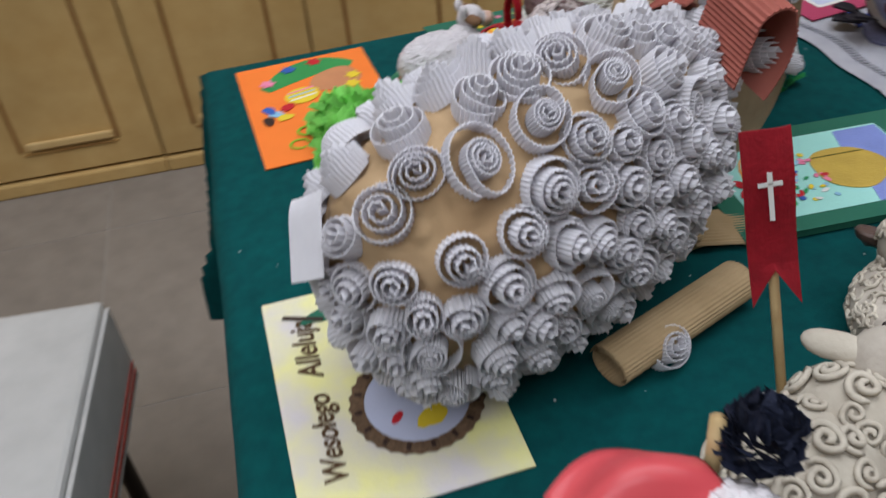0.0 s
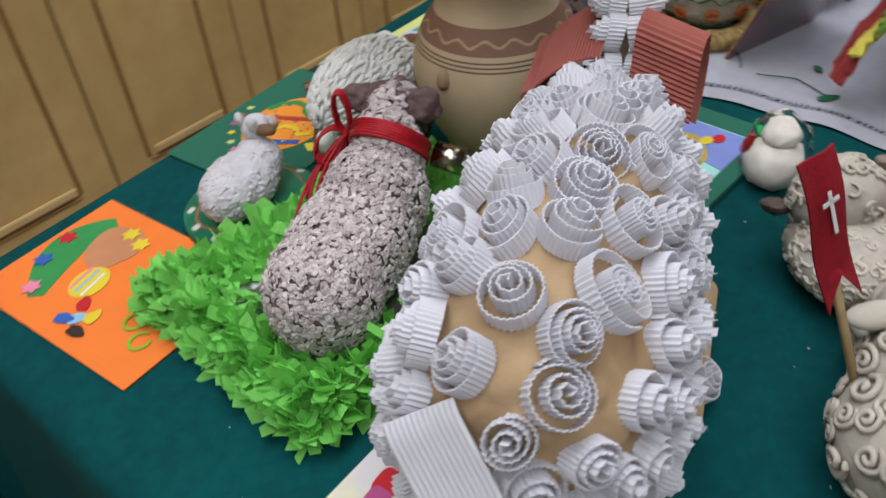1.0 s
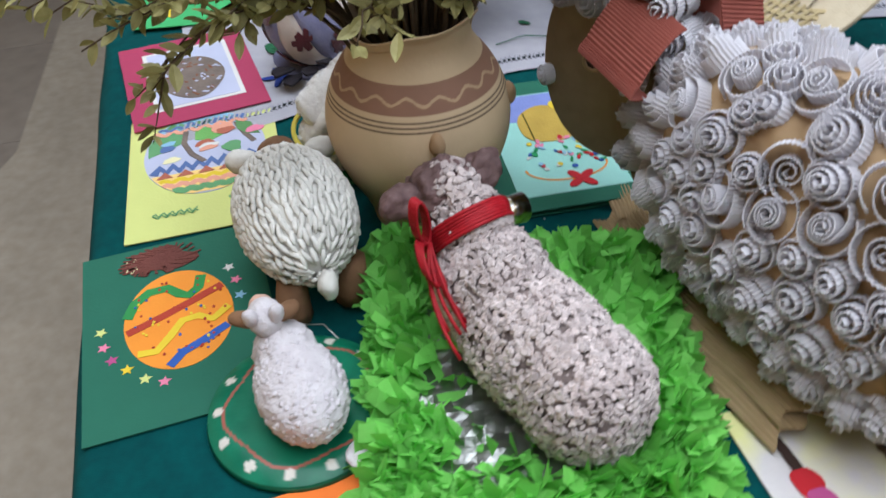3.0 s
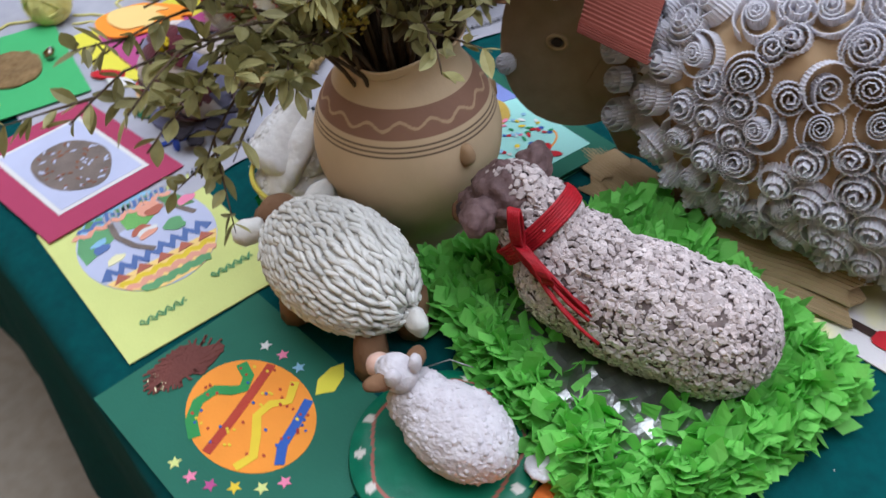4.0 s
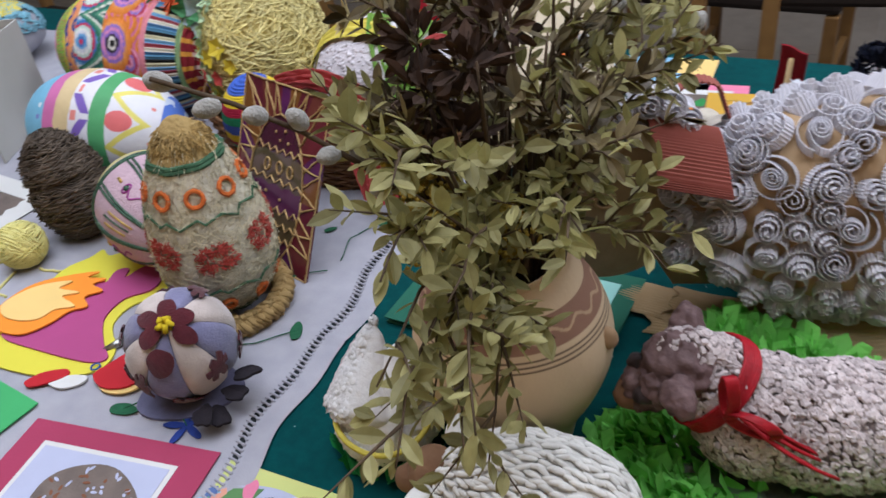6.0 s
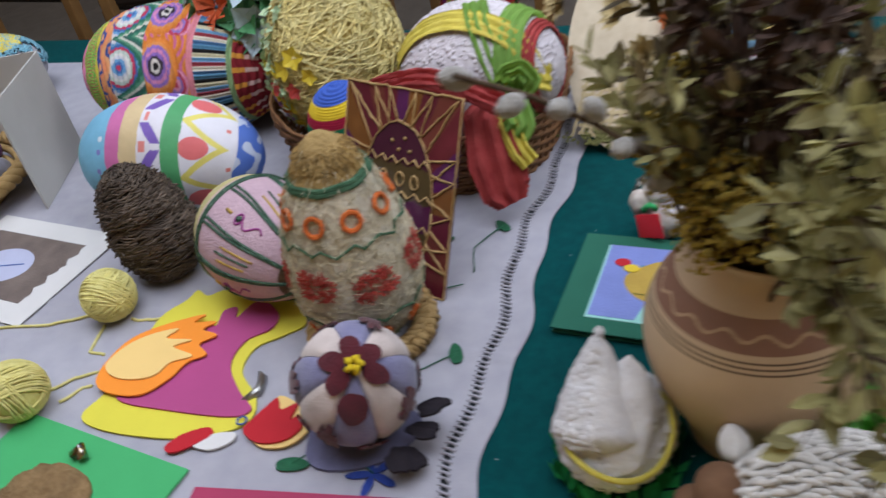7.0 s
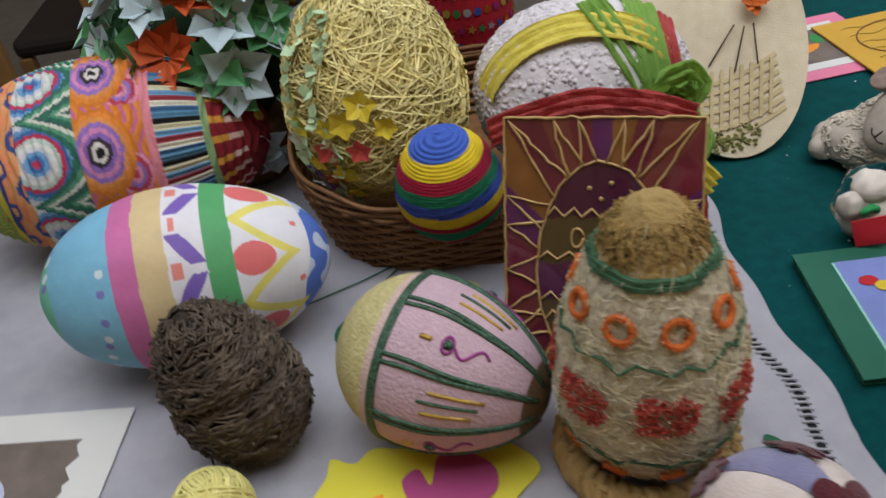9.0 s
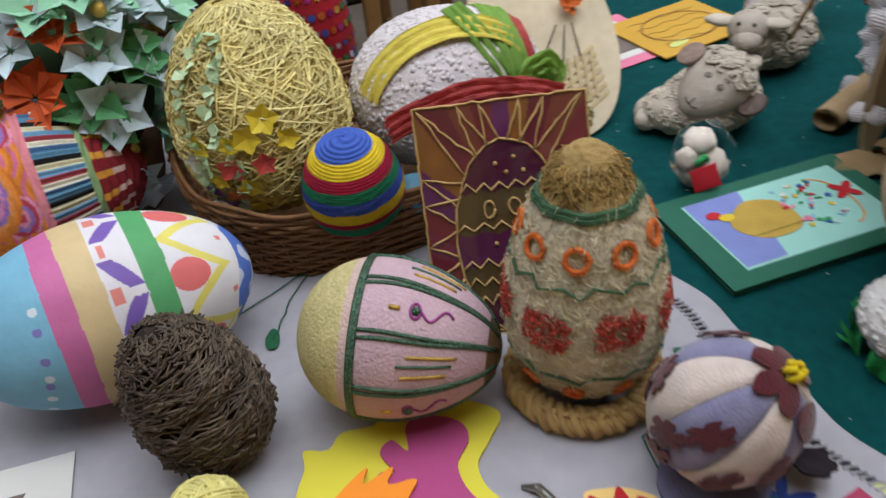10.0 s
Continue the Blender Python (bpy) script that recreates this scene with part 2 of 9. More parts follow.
def cupboard(x, w, depth=0.55, h=2.1):
    """A wooden cupboard unit with two framed doors, their raised mouldings and a plinth."""
    c = thing("cupboard", "light oak cupboard with framed doors and dark routed grooves", "cupboard", pose(x, 1.035 - 0.027 * x, 0, 0, 0, -1.5), "row of cupboards")
    bm = bmesh.new()
    box(bm, 0, 0.02, 0.03, w, depth, h, 0.002)
    part("body", bm, M_WOODDARK, c, smooth=False)
    bm = bmesh.new()
    box(bm, 0.0, -0.008, 0.0, w, 0.03, 0.040, 0.006)
    part("plinth", bm, M_WOOD, c, "plain oak plinth board", smooth=False)
    dw = w / 2
    for k in range(2):
        a, b = k * dw + 0.003, (k + 1) * dw - 0.003
        bm = bmesh.new()
        box(bm, a, 0.0, 0.048, b, 0.02, h - 0.01, 0.003)
        d = part("door", bm, M_WOOD, c, smooth=False)
        bm = bmesh.new()
        box(bm, a + 0.110, -0.012, 0.128, b - 0.100, -0.0005, 0.150, 0.005)
        part("rail", bm, M_WOODPALE, d, "pale raised moulding", smooth=False)
        bm = bmesh.new()
        box(bm, a + 0.110, -0.012, h - 0.13, b - 0.100, -0.0005, h - 0.108, 0.005)
        part("rail", bm, M_WOODPALE, d, "pale raised moulding", smooth=False)
        for x0, z0, x1, z1 in ((a + 0.087, 0.125, a + 0.096, h - 0.10), (b - 0.096, 0.125, b - 0.087, h - 0.10), (a + 0.096, 0.112, b - 0.096, 0.119), (a + 0.096, h - 0.107, b - 0.096, h - 0.10)):
            bm = bmesh.new()
            box(bm, x0, -0.004, z0, x1, -0.0005, z1, 0.0012)
            part("groove_bead", bm, M_GROOVE if x1 - x0 < 0.02 else M_WOODDARK, d, "dark stained bead along the panel", smooth=False)
    return c


first = cupboard(-2.600, 0.85)
for k in range(1, 9):
    x = -2.600 + 0.85 * k
    copy_thing(first, pose(x, 1.035 - 0.027 * x, 0, 0, 0, -1.5))

# ---- table and cloths ----
TX0, TX1, TY0, TY1 = 0.186, 2.45, -1.05, 0.027
table = thing("table", "long table hidden under a green tablecloth", "table", pose(0, 0, 0))
bm = bmesh.new()
box(bm, TX0 + 0.008, TY0 + 0.008, T - 0.03, TX1 - 0.008, TY1 - 0.008, T - 0.006, 0.003)
part("tabletop", bm, M_CHAIRWOOD, table, smooth=False)
for x in (TX0 + 0.06, TX1 - 0.06):
    for y in (TY0 + 0.06, TY1 - 0.06):
        bm = bmesh.new()
        box(bm, x - 0.02, y - 0.02, 0, x + 0.02, y + 0.02, T - 0.03, 0.003)
        part("leg", bm, M_CHAIRWOOD, table, smooth=False)


def green_cloth():
    """One sheet: a flat top with slack ripples and skirts that hang with folds."""
    drop = 0.47
    us = np.concatenate([np.linspace(-drop, 0, 22)[:-1], np.linspace(0, 0.012, 4)[:-1], np.linspace(0.012, TX1 - TX0 - 0.012, 120), np.linspace(TX1 - TX0 - 0.012, TX1 - TX0, 4)[1:], np.linspace(TX1 - TX0, TX1 - TX0 + drop, 22)[1:]])
    vs_ = np.concatenate([np.linspace(-drop, 0, 22)[:-1], np.linspace(0, 0.012, 4)[:-1], np.linspace(0.012, TY1 - TY0 - 0.012, 60), np.linspace(TY1 - TY0 - 0.012, TY1 - TY0, 4)[1:], np.linspace(TY1 - TY0, TY1 - TY0 + drop, 22)[1:]])
    W, D = TX1 - TX0, TY1 - TY0
    verts = []
    for v in vs_:
        for u in us:
            ox, oy = min(0, u) + max(0, u - W), min(0, v) + max(0, v - D)
            x, y = min(max(u, 0), W), min(max(v, 0), D)
            h = max(abs(ox), abs(oy))
            low = min(abs(ox), abs(oy))
            flare = 0.006 * (1 - math.exp(-h / 0.01)) + 0.03 * h
            along = v if abs(ox) >= abs(oy) else u
            fold = h * 0.035 * (math.sin(along * 17 + 1.3) + 0.6 * math.sin(along * 29 + 4))
            sx, sy = (1 if ox > 0 else -1 if ox < 0 else 0), (1 if oy > 0 else -1 if oy < 0 else 0)
            x += sx * (flare + (fold if abs(ox) >= abs(oy) else 0)) + (sx * low * 0.16 if sx and sy else 0)
            y += sy * (flare + (fold if abs(oy) > abs(ox) else 0)) + (sy * low * 0.16 if sx and sy else 0)
            z = -max(h - 0.012, h * 0.3) if h > 0 else 0
            e = min(x, W - x, y, D - y)
            if h == 0 and e < 0.012:
                z -= 0.004 * (1 - e / 0.012) ** 2
            if h == 0:
                z += 0.0008 * noise.noise(Vector((u * 6, v * 6, 0)))
            # the long side towards the cupboards runs a little askew
            verts.append((TX0 + x, TY0 + y + 0.033 * (x - 0.35) * min(max(y / D, 0), 1), T + z - 0.0008))
    n = len(us)
    faces = [(j * n + i, j * n + i + 1, (j + 1) * n + i + 1, (j + 1) * n + i) for j in range(len(vs_) - 1) for i in range(n - 1)]
    return tagged(raw("tablecloth", verts, faces, M_CLOTH), "dark green felt tablecloth hanging in folds over the table", "tablecloth")


green_cloth()

# ---- sheep with paper curls ----
def curl_mesh(seed, radius, turns, width, rise, loose=False):
    """A strip of corrugated paper rolled into a spiral that stands on its edge."""
    r = random.Random(seed)
    length = math.pi * radius * turns
    n = max(40, int(length / 0.0013))
    vs, fs = [], []
    squash = r.uniform(0.86, 1.0)
    skew = r.uniform(-0.15, 0.15)
    for i in range(n + 1):
        a = math.sqrt(i / n) * turns * 2 * math.pi
        # a tight coil in the middle, then one wide loop glued to itself
        coil, inner = (turns - 1.15) * 2 * math.pi, radius * (0.55 if loose else 0.76)
        if a < coil:
            rad = 0.0016 + (inner - 0.0016) * a / coil
        else:
            t = min((a - coil) / (0.6 * math.pi), 1)
            rad = inner + (radius - inner) * t * t * (3 - 2 * t)
        lift = rise * (1 - rad / radius) ** 0.8 + skew * rad * math.cos(a)
        w = width * (0.96 + 0.04 * math.sin(a * 1.7 + seed))
        c = 0.00055 if i % 2 else -0.00045
        cx, cy = math.cos(a), math.sin(a) * squash
        ro, ri = rad + 0.0004 + c, rad - 0.0003 + c
        vs += [(ro * cx, ro * cy, lift), (ro * cx, ro * cy, lift + w), (ri * cx, ri * cy, lift + w), (ri * cx, ri * cy, lift)]
    for i in range(n):
        b, d = i * 4, i * 4 + 4
        for k in range(4):
            l = (k + 1) % 4
            fs.append((b + k, d + k, d + l, b + l))
    fs += [(0, 1, 2, 3), (n * 4 + 3, n * 4 + 2, n * 4 + 1, n * 4)]
    me = bpy.data.meshes.new("curl")
    me.from_pydata(vs, [], fs)
    me.materials.append(M_CURL)
    me.polygons.foreach_set("use_smooth", [False] * len(fs))
    return me


CURLS = [curl_mesh(k, rr, tt, ww, hh, lo) for k, (rr, tt, ww, hh, lo) in enumerate([
    (0.0170, 4.4, 0.013, 0.013, False), (0.0155, 4.0, 0.013, 0.012, False), (0.0140, 3.6, 0.013, 0.014, False), (0.0180, 4.4, 0.013, 0.008, True), (0.0125, 3.2, 0.014, 0.007, False),
    (0.0180, 3.4, 0.013, -0.002, True), (0.0160, 3.6, 0.013, 0.011, False), (0.0115, 3.2, 0.013, 0.010, False), (0.0190, 4.2, 0.013, 0.009, True), (0.0150, 4.0, 0.013, 0.015, False)])]
CURL_R = [0.017, 0.0155, 0.014, 0.018, 0.0125, 0.018, 0.016, 0.0115, 0.019, 0.015]

SH = Vector((0.410, -0.506, 0.870))
SA, SB, SC = 0.140, 0.0635, 0.094
LIFT = Matrix.Rotation(radians(20), 3, "Z") @ Matrix.Rotation(radians(-5), 3, "Y")


def to_sheep(p):
    return Vector(p) - SH


def sheep_core(u, v):
    """A point and normal of the sheep's body: u round the long axis, v along it."""
    x = math.sin(v)
    c = math.cos(v) ** 0.55
    taper = 1.0 - 0.14 * x
    full = 0.60 if math.sin(u) < 0 < math.cos(u) else 0.75
    y, z = math.copysign(abs(math.cos(u)) ** full, math.cos(u)) * c * taper, math.sin(u) * c * (1.0 - 0.06 * x)
    p = Vector((SA * x, SB * y * (1.04 + 0.10 * max(0.0, -x) - 0.08 * z), SC * z))
    n = Vector((x / SA * (abs(x) ** 0.6), y / SB, z / SC)).normalized()
    return LIFT @ p, LIFT @ n


curl_sheep = thing("curl_sheep", "large craft sheep covered in white corrugated paper curls over kraft paper", "sheep", pose(*SH))
V, F = [], []
NU, NV = 150, 110
for j in range(NV + 1):
    v = -math.pi / 2 + math.pi * j / NV
    for i in range(NU):
        p, n = sheep_core(2 * math.pi * i / NU, v * 0.9995)
        crease = 0.004 * noise.noise(p * 22) + 0.0075 * abs(noise.noise(p * 40 + Vector((3, 1, 7)))) + 0.003 * abs(noise.noise(p * 95))
        V.append(p + n * crease)
for j in range(NV):
    for i in range(NU):
        k = (i + 1) % NU
        F.append((j * NU + i, j * NU + k, (j + 1) * NU + k, (j + 1) * NU + i))
F += [tuple(range(NU))[::-1], tuple(range(NV * NU, (NV + 1) * NU))]
raw("body", V, F, M_KRAFT, curl_sheep, "crumpled brown kraft paper body")

rc = random.Random(21)
# no curls under the paper tail
placed = [(Vector((-0.135, -0.030, 0.020)), 0.012), (Vector((-0.130, -0.030, 0.040)), 0.012)]
for attempt in range(26000):
    v = math.asin(rc.uniform(-1, 1))
    u = rc.uniform(0, 2 * math.pi)
    p, n = sheep_core(u, v)
    if p.z < -0.092 or (n.z < -0.82):
        continue
    k = rc.randrange(10)
    top = p.z > 0.045 and p.x < 0.02
    if top and k in (7, 4, 2):
        k = rc.choice((0, 5, 8, 6))
    if not top and k in (5, 8) and rc.random() < 0.6:
        k = rc.choice((1, 2, 9))
    bald = p.x < -0.03 and n.z > 0.2 and n.y < 0.25
    grow = 1.15 if bald and k in (0, 3, 5, 8) else 1.0
    side = abs(n.y) > 0.6
    # the curls stand apart on the rump and the open flank, close together low down
    gap = 0.84 if bald else 0.70 if p.z < -0.045 else 0.80 if n.y < -0.3 and p.x < 0.02 else 0.72
    if all((p - q).length > (CURL_R[k] * grow + r2) * gap for q, r2 in placed):
        placed.append((p, CURL_R[k] * grow))
        ob = new("curl", CURLS[k])
        ob.parent = curl_sheep
        nn = (n + Vector((rc.gauss(0, 0.18), rc.gauss(0, 0.13), rc.gauss(0, 0.13) + (0.10 if side else 0)))).normalized()
        ob.matrix_local = frame_on(p - n * 0.001, nn, rc.uniform(0, 6.28)) @ Matrix.Diagonal((grow, grow, 0.85 if grow > 1 else 1.0, 1.0))
    if len(placed) > 345:
        break


# curls up the neck
for k in range(90):
    a, z = rc.uniform(0, 6.28), rc.uniform(-0.055, 0.05)
    p = to_sheep((0.547 + 0.030 * math.cos(a) + 0.2 * z, -0.456 + 0.028 * math.sin(a), 0.895 + z))
    n = Vector((0.5 * math.cos(a) - 0.1, math.sin(a), 0.25 + 2 * z)).normalized()
    j = rc.choice((1, 2, 4, 9, 7))
    if p.z + SH.z > 0.915 and n.y > 0.1:
        continue
    if n.x < 0.35 and all((p - q).length > (CURL_R[j] + r2) * 0.74 for q, r2 in placed):
        placed.append((p, CURL_R[j]))
        ob = new("curl", CURLS[j])
        ob.parent = curl_sheep
        ob.matrix_local = frame_on(p, n, rc.uniform(0, 6.28))
v_, f_ = ball(16, 22)
raw("neck_core", [Vector((q.x * 0.028 + 0.2 * q.z * 0.05, q.y * 0.015, q.z * 0.046)) for q in v_], f_, M_HEADBOARD, curl_sheep, "", True, Matrix.Translation(to_sheep((0.547, -0.456, 0.888))))


def corrugated(w, h, bend=None, pitch=0.0032, thick=0.0016):
    """A sheet of corrugated paper, ribs along y; bend maps (x, y) to a place."""
    n = int(w / pitch) * 2
    vs, fs = [], []
    rows = 14
    for side in (0, 1):
        for i in range(n + 1):
            x = -w / 2 + w * i / n
            for j in range(rows + 1):
                y = -h / 2 + h * j / rows
                z = (0.0007 if i % 2 else -0.0007) if side == 0 else -thick
                vs.append(Vector((x, y, z)) if bend is None else bend(x, y, z))
    m = rows + 1
    o = (n + 1) * m
    for i in range(n):
        for j in range(rows):
            a = i * m + j
            fs.append((a, a + m, a + m + 1, a + 1))
            fs.append((o + a, o + a + 1, o + a + m + 1, o + a + m))
    for i in range(n):
        fs.append((i * m, o + i * m, o + (i + 1) * m, (i + 1) * m))
        fs.append((i * m + rows, (i + 1) * m + rows, o + (i + 1) * m + rows, o + i * m + rows))
    for j in range(rows):
        fs.append((j, j + 1, o + j + 1, o + j))
        b = n * m
        fs.append((b + j, o + b + j, o + b + j + 1, b + j + 1))
    return vs, fs


# tail of folded white corrugated paper
for w, h, at, nrm, turn in ((0.044, 0.050, (0.258, -0.537, 0.898), (-0.90, -0.20, 0.40), 0.68),):
    v_, f_ = corrugated(w, h, lambda x, y, z, w=w: Vector((x, y, z + 2.2 * x * x - 14.0 * max(0.0, y - 0.012) ** 2)))
    raw("tail", v_, f_, M_CURL, curl_sheep, "flat folded strip of white corrugated paper", False, frame_on(to_sheep(at), nrm, turn))

# flat head cut from board, its edge to the body
HEAD = Matrix.Translation(to_sheep((0.611, -0.425, 0.880))) @ Matrix.Rotation(radians(29), 4, "Z") @ Matrix.Rotation(radians(90), 4, "X")


def head_edge(a, bulge=1.0):
    """The head's outline: a low chin and a high, full crown towards the neck."""
    c, s = math.cos(a), math.sin(a)
    if s < 0:
        return 0.066 * bulge * c, 0.074 * s - 0.008 * c
    return 0.066 * bulge * math.copysign(abs(c) ** 0.85, c), (0.100 - 0.014 * c) * s ** 0.9 - 0.008 * c


outline = []
for k in range(56):
    a = 2 * math.pi * k / 56
    bulge = 1 + 0.04 * math.cos(a) - 0.05 * math.cos(2 * a + 0.5)
    outline.append(head_edge(a, bulge))
v_, f_ = sheet(outline, 0.006, -0.003)
raw("head", v_, f_, M_HEADBOARD, curl_sheep, "flat rounded head of grey-brown board", False, HEAD)
v_, f_ = sheet([(-0.082, -0.095), (-0.040, -0.088), (-0.006, -0.025), (-0.03, 0.03), (-0.085, 0.05)], 0.005, -0.0025)
raw("neck", v_, f_, M_HEADBOARD, curl_sheep, "board strip joining the head to the body", False, HEAD @ Matrix.Translation((-0.008, 0.0, -0.006)))
for s in (1, -1):
    # a double row of curls follows the crown of the head
    for k, (deg, rr) in enumerate(((196, 0.95), (176, 0.98), (156, 0.97), (138, 0.96), (121, 0.96), (104, 0.96), (86, 0.96), (68, 0.95), (50, 0.93), (98, 0.72), (74, 0.70))):
        a = radians(deg)
        ex, ey = head_edge(a)
        ob = new("curl", CURLS[(9, 1, 9, 2, 9, 4, 9, 7, 7, 7, 4)[k]])
        ob.parent = curl_sheep
        ob.matrix_local = HEAD @ frame_on((rr * ex, rr * ey, 0.003 * s), (0.22 * math.cos(a), 0.22 * math.sin(a), s), deg) @ Matrix.Scale(0.92, 4)
    ob = new("nose_curl", CURLS[4])
    ob.parent = curl_sheep
    ob.matrix_local = HEAD @ frame_on((0.058, -0.016, 0.003 * s), (0.3, 0, s), 1) @ Matrix.Scale(0.7, 4)
    ring = [(0.014 + 0.0085 * math.cos(2 * math.pi * k / 20), 0.010 + 0.0065 * math.sin(2 * math.pi * k / 20), 0.0042 * s) for k in range(20)]
    v_, f_ = tube_mesh(ring, 0.0018, 6, True)
    e = raw("eye_ring", v_, f_, M_BOARD, curl_sheep, "rolled brown paper ring", True, HEAD)
    v_, f_ = sheet(oval(0.014, 0.010, 0.005, 0.004), 0.002, 0.0032 if s > 0 else -0.0052)
    raw("pupil", v_, f_, M_DARK, curl_sheep, "dark brown pupil", False, HEAD)


def side_ear(w):
    """A strip of terracotta corrugated paper that sticks out, droops and folds back under itself."""
    def bend(x, y, z):
        q = (x + 0.05) / 0.10
        if q < 0.62:
            t = q / 0.62
            p, n_ = (0.050 * t, -0.030 * t * t), (0.5 * t, 1)
        else:
            a = (q - 0.62) / 0.38 * 2.9
            p, n_ = (0.050 + 0.008 * math.sin(a) - 0.012 * max(0, a - 1.6), -0.038 + 0.008 * math.cos(a)), (math.sin(a), math.cos(a))
        return Vector((y - 0.10 * p[0], p[0] + n_[0] * z, p[1] + n_[1] * z + 0.25 * y))
    return corrugated(0.10, w, bend)


def arch_ear(w):
    """A strip of terracotta corrugated paper bent to a loop, open to its sides."""
    def bend(x, y, z):
        q = (x + 0.06) / 0.12
        if q < 0.3:
            p, n_ = Vector((-0.018 - 0.012 * (0.3 - q) / 0.3, -0.034 * (0.3 - q) / 0.3)), Vector((-0.95, 0.3))
        elif q < 0.6:
            a = math.pi * (1 - (q - 0.3) / 0.3)
            p, n_ = Vector((0.018 * math.cos(a), 0.012 * math.sin(a))), Vector((math.cos(a), math.sin(a)))
        else:
            r_ = (q - 0.6) / 0.4
            p, n_ = Vector((0.018 + 0.006 * math.sin(r_ * 3) - 0.016 * r_ * r_, -0.052 * r_)), Vector((1, 0.1))
        p = p + n_ * z
        return Vector((p.x, y, p.y - 0.3 * abs(y - 0.022)))
    return corrugated(0.12, w, bend)


v_, f_ = side_ear(0.062)
raw("ear", v_, f_, M_EAR, curl_sheep, "drooping strip of terracotta corrugated paper", False, Matrix.Translation(to_sheep((0.564, -0.438, 0.962))) @ Matrix.Rotation(radians(20), 4, "Z") @ Matrix.Scale(0.92, 4))
v_, f_ = arch_ear(0.042)
raw("ear", v_, f_, M_EAR, curl_sheep, "looped strip of terracotta corrugated paper", False, Matrix.Translation(to_sheep((0.562, -0.487, 0.972))) @ Matrix.Rotation(radians(15), 4, "Z"))


def paper_roll(a, b, radius, flat=0.8):
    """A roll of brown corrugated board between two points, its ribs along it."""
    a, b = Vector(a), Vector(b)
    d = (b - a)
    n = 64
    vs, fs = [], []
    turns = 2.4
    m = int(n * turns)
    for i in range(m + 1):
        t = i / n * 2 * math.pi
        rr = radius * (1 - 0.14 * (i / n)) + (0.0006 if i % 2 else 0)
        for e in (0, 1):
            vs.append((rr * math.cos(t), rr * math.sin(t) * flat, e * d.length))
    for i in range(m):
        fs.append((2 * i, 2 * i + 1, 2 * i + 3, 2 * i + 2))
    q = d.to_track_quat("Z", "Y").to_matrix().to_4x4()
    return vs, fs, Matrix.Translation(a) @ q


for a, b, r_ in (((0.438, -0.577, 0.7665), (0.566, -0.527, 0.7665), 0.0175), ((0.32, -0.53, 0.765), (0.44, -0.50, 0.765), 0.018)):
    vs, fs, m_ = paper_roll(to_sheep(a), to_sheep(b), r_)
    ob = raw("roll", vs, fs, M_BOARD, curl_sheep, "roll of brown corrugated board as a leg", False, m_)
# torn strips of the same board lie in layers under the far side
for w, h, at, turn, arch, tip in ((0.056, 0.130, (0.520, -0.447, 0.7560), 97, 0.004, 3), (0.050, 0.105, (0.512, -0.450, 0.7610), 93, 0.006, -4), (0.060, 0.145, (0.402, -0.446, 0.7560), 104, 0.011, 2), (0.052, 0.125, (0.398, -0.456, 0.7650), 101, 0.012, 4), (0.046, 0.05, (0.590, -0.455, 0.7570), 80, 0.003, 0)):
    v_, f_ = corrugated(w, h, lambda x, y, z, w=w, arch=arch: Vector((x, y + 0.004 * math.sin(x * 260) * (1 if y > 0 else -1), z + arch * (1 - (2 * x / w) ** 2) + 0.0015 * math.sin(y * 60))))
    raw("flap", v_, f_, M_BOARD, curl_sheep, "torn flat strip of brown corrugated board", False, Matrix.Translation(to_sheep(at)) @ Matrix.Rotation(radians(turn), 4, "Z") @ Matrix.Rotation(radians(tip), 4, "X"))
loose_curl = new("paper_curl", CURLS[1])
loose_curl.matrix_world = frame_on((0.483, -0.568, T + 0.010), (0.25, -0.62, 0.75), 0.4)
tagged(loose_curl, "loose curl of white corrugated paper lying on the tablecloth", "paper curl")

# ---- nest and the bark-like sheep ----
M_CREPE = material("green_crepe_paper", srgb(142, 220, 108), srgb(120, 204, 88), 40, 0.7, 0.3, 300, stain=0.1, per_piece=0.25)
let_through(M_CREPE, srgb(132, 214, 96), 0.3)
M_NESTBOX = material("green_paper_tray", srgb(96, 150, 62), srgb(80, 130, 52), 40, 0.8, 0.2, 200)
M_FOIL = material("silver_foil", srgb(170, 170, 165), srgb(140, 140, 138), 60, 0.28, 1.0, 60, metal=0.9)
nest = thing("paper_nest", "low tray edged with bright green crepe paper grass", "nest", pose(0, 0, T))
NA, NB, NC, ND = Vector((0.592, -0.222, 0)), Vector((0.305, -0.163, 0)), Vector((0.287, -0.380, 0)), Vector((0.517, -0.434, 0))


def nest_at(s, t):
    return NB.lerp(NA, s).lerp(NC.lerp(ND, s), t)


v_, f_ = sheet([(nest_at(s, t).x, nest_at(s, t).y) for s, t in ((0.03, 0.03), (0.97, 0.03), (0.97, 0.97), (0.03, 0.97))], 0.012)
raw("tray", v_, f_, M_NESTBOX, nest, "", False)
v_ = []
for j in range(25):
    for i in range(33):
        p = nest_at(0.1 + 0.8 * i / 32, 0.12 + 0.76 * j / 24)
        v_.append(p + Vector((0, 0, 0.0155 + 0.003 * noise.noise(p * 60) + 0.003 * abs(noise.noise(p * 130)))))
raw("lining", v_, [(j * 33 + i, j * 33 + i + 1, (j + 1) * 33 + i + 1, (j + 1) * 33 + i) for j in range(24) for i in range(32)], M_FOIL, nest, "crumpled silver foil lining", False)
rn = random.Random(5)


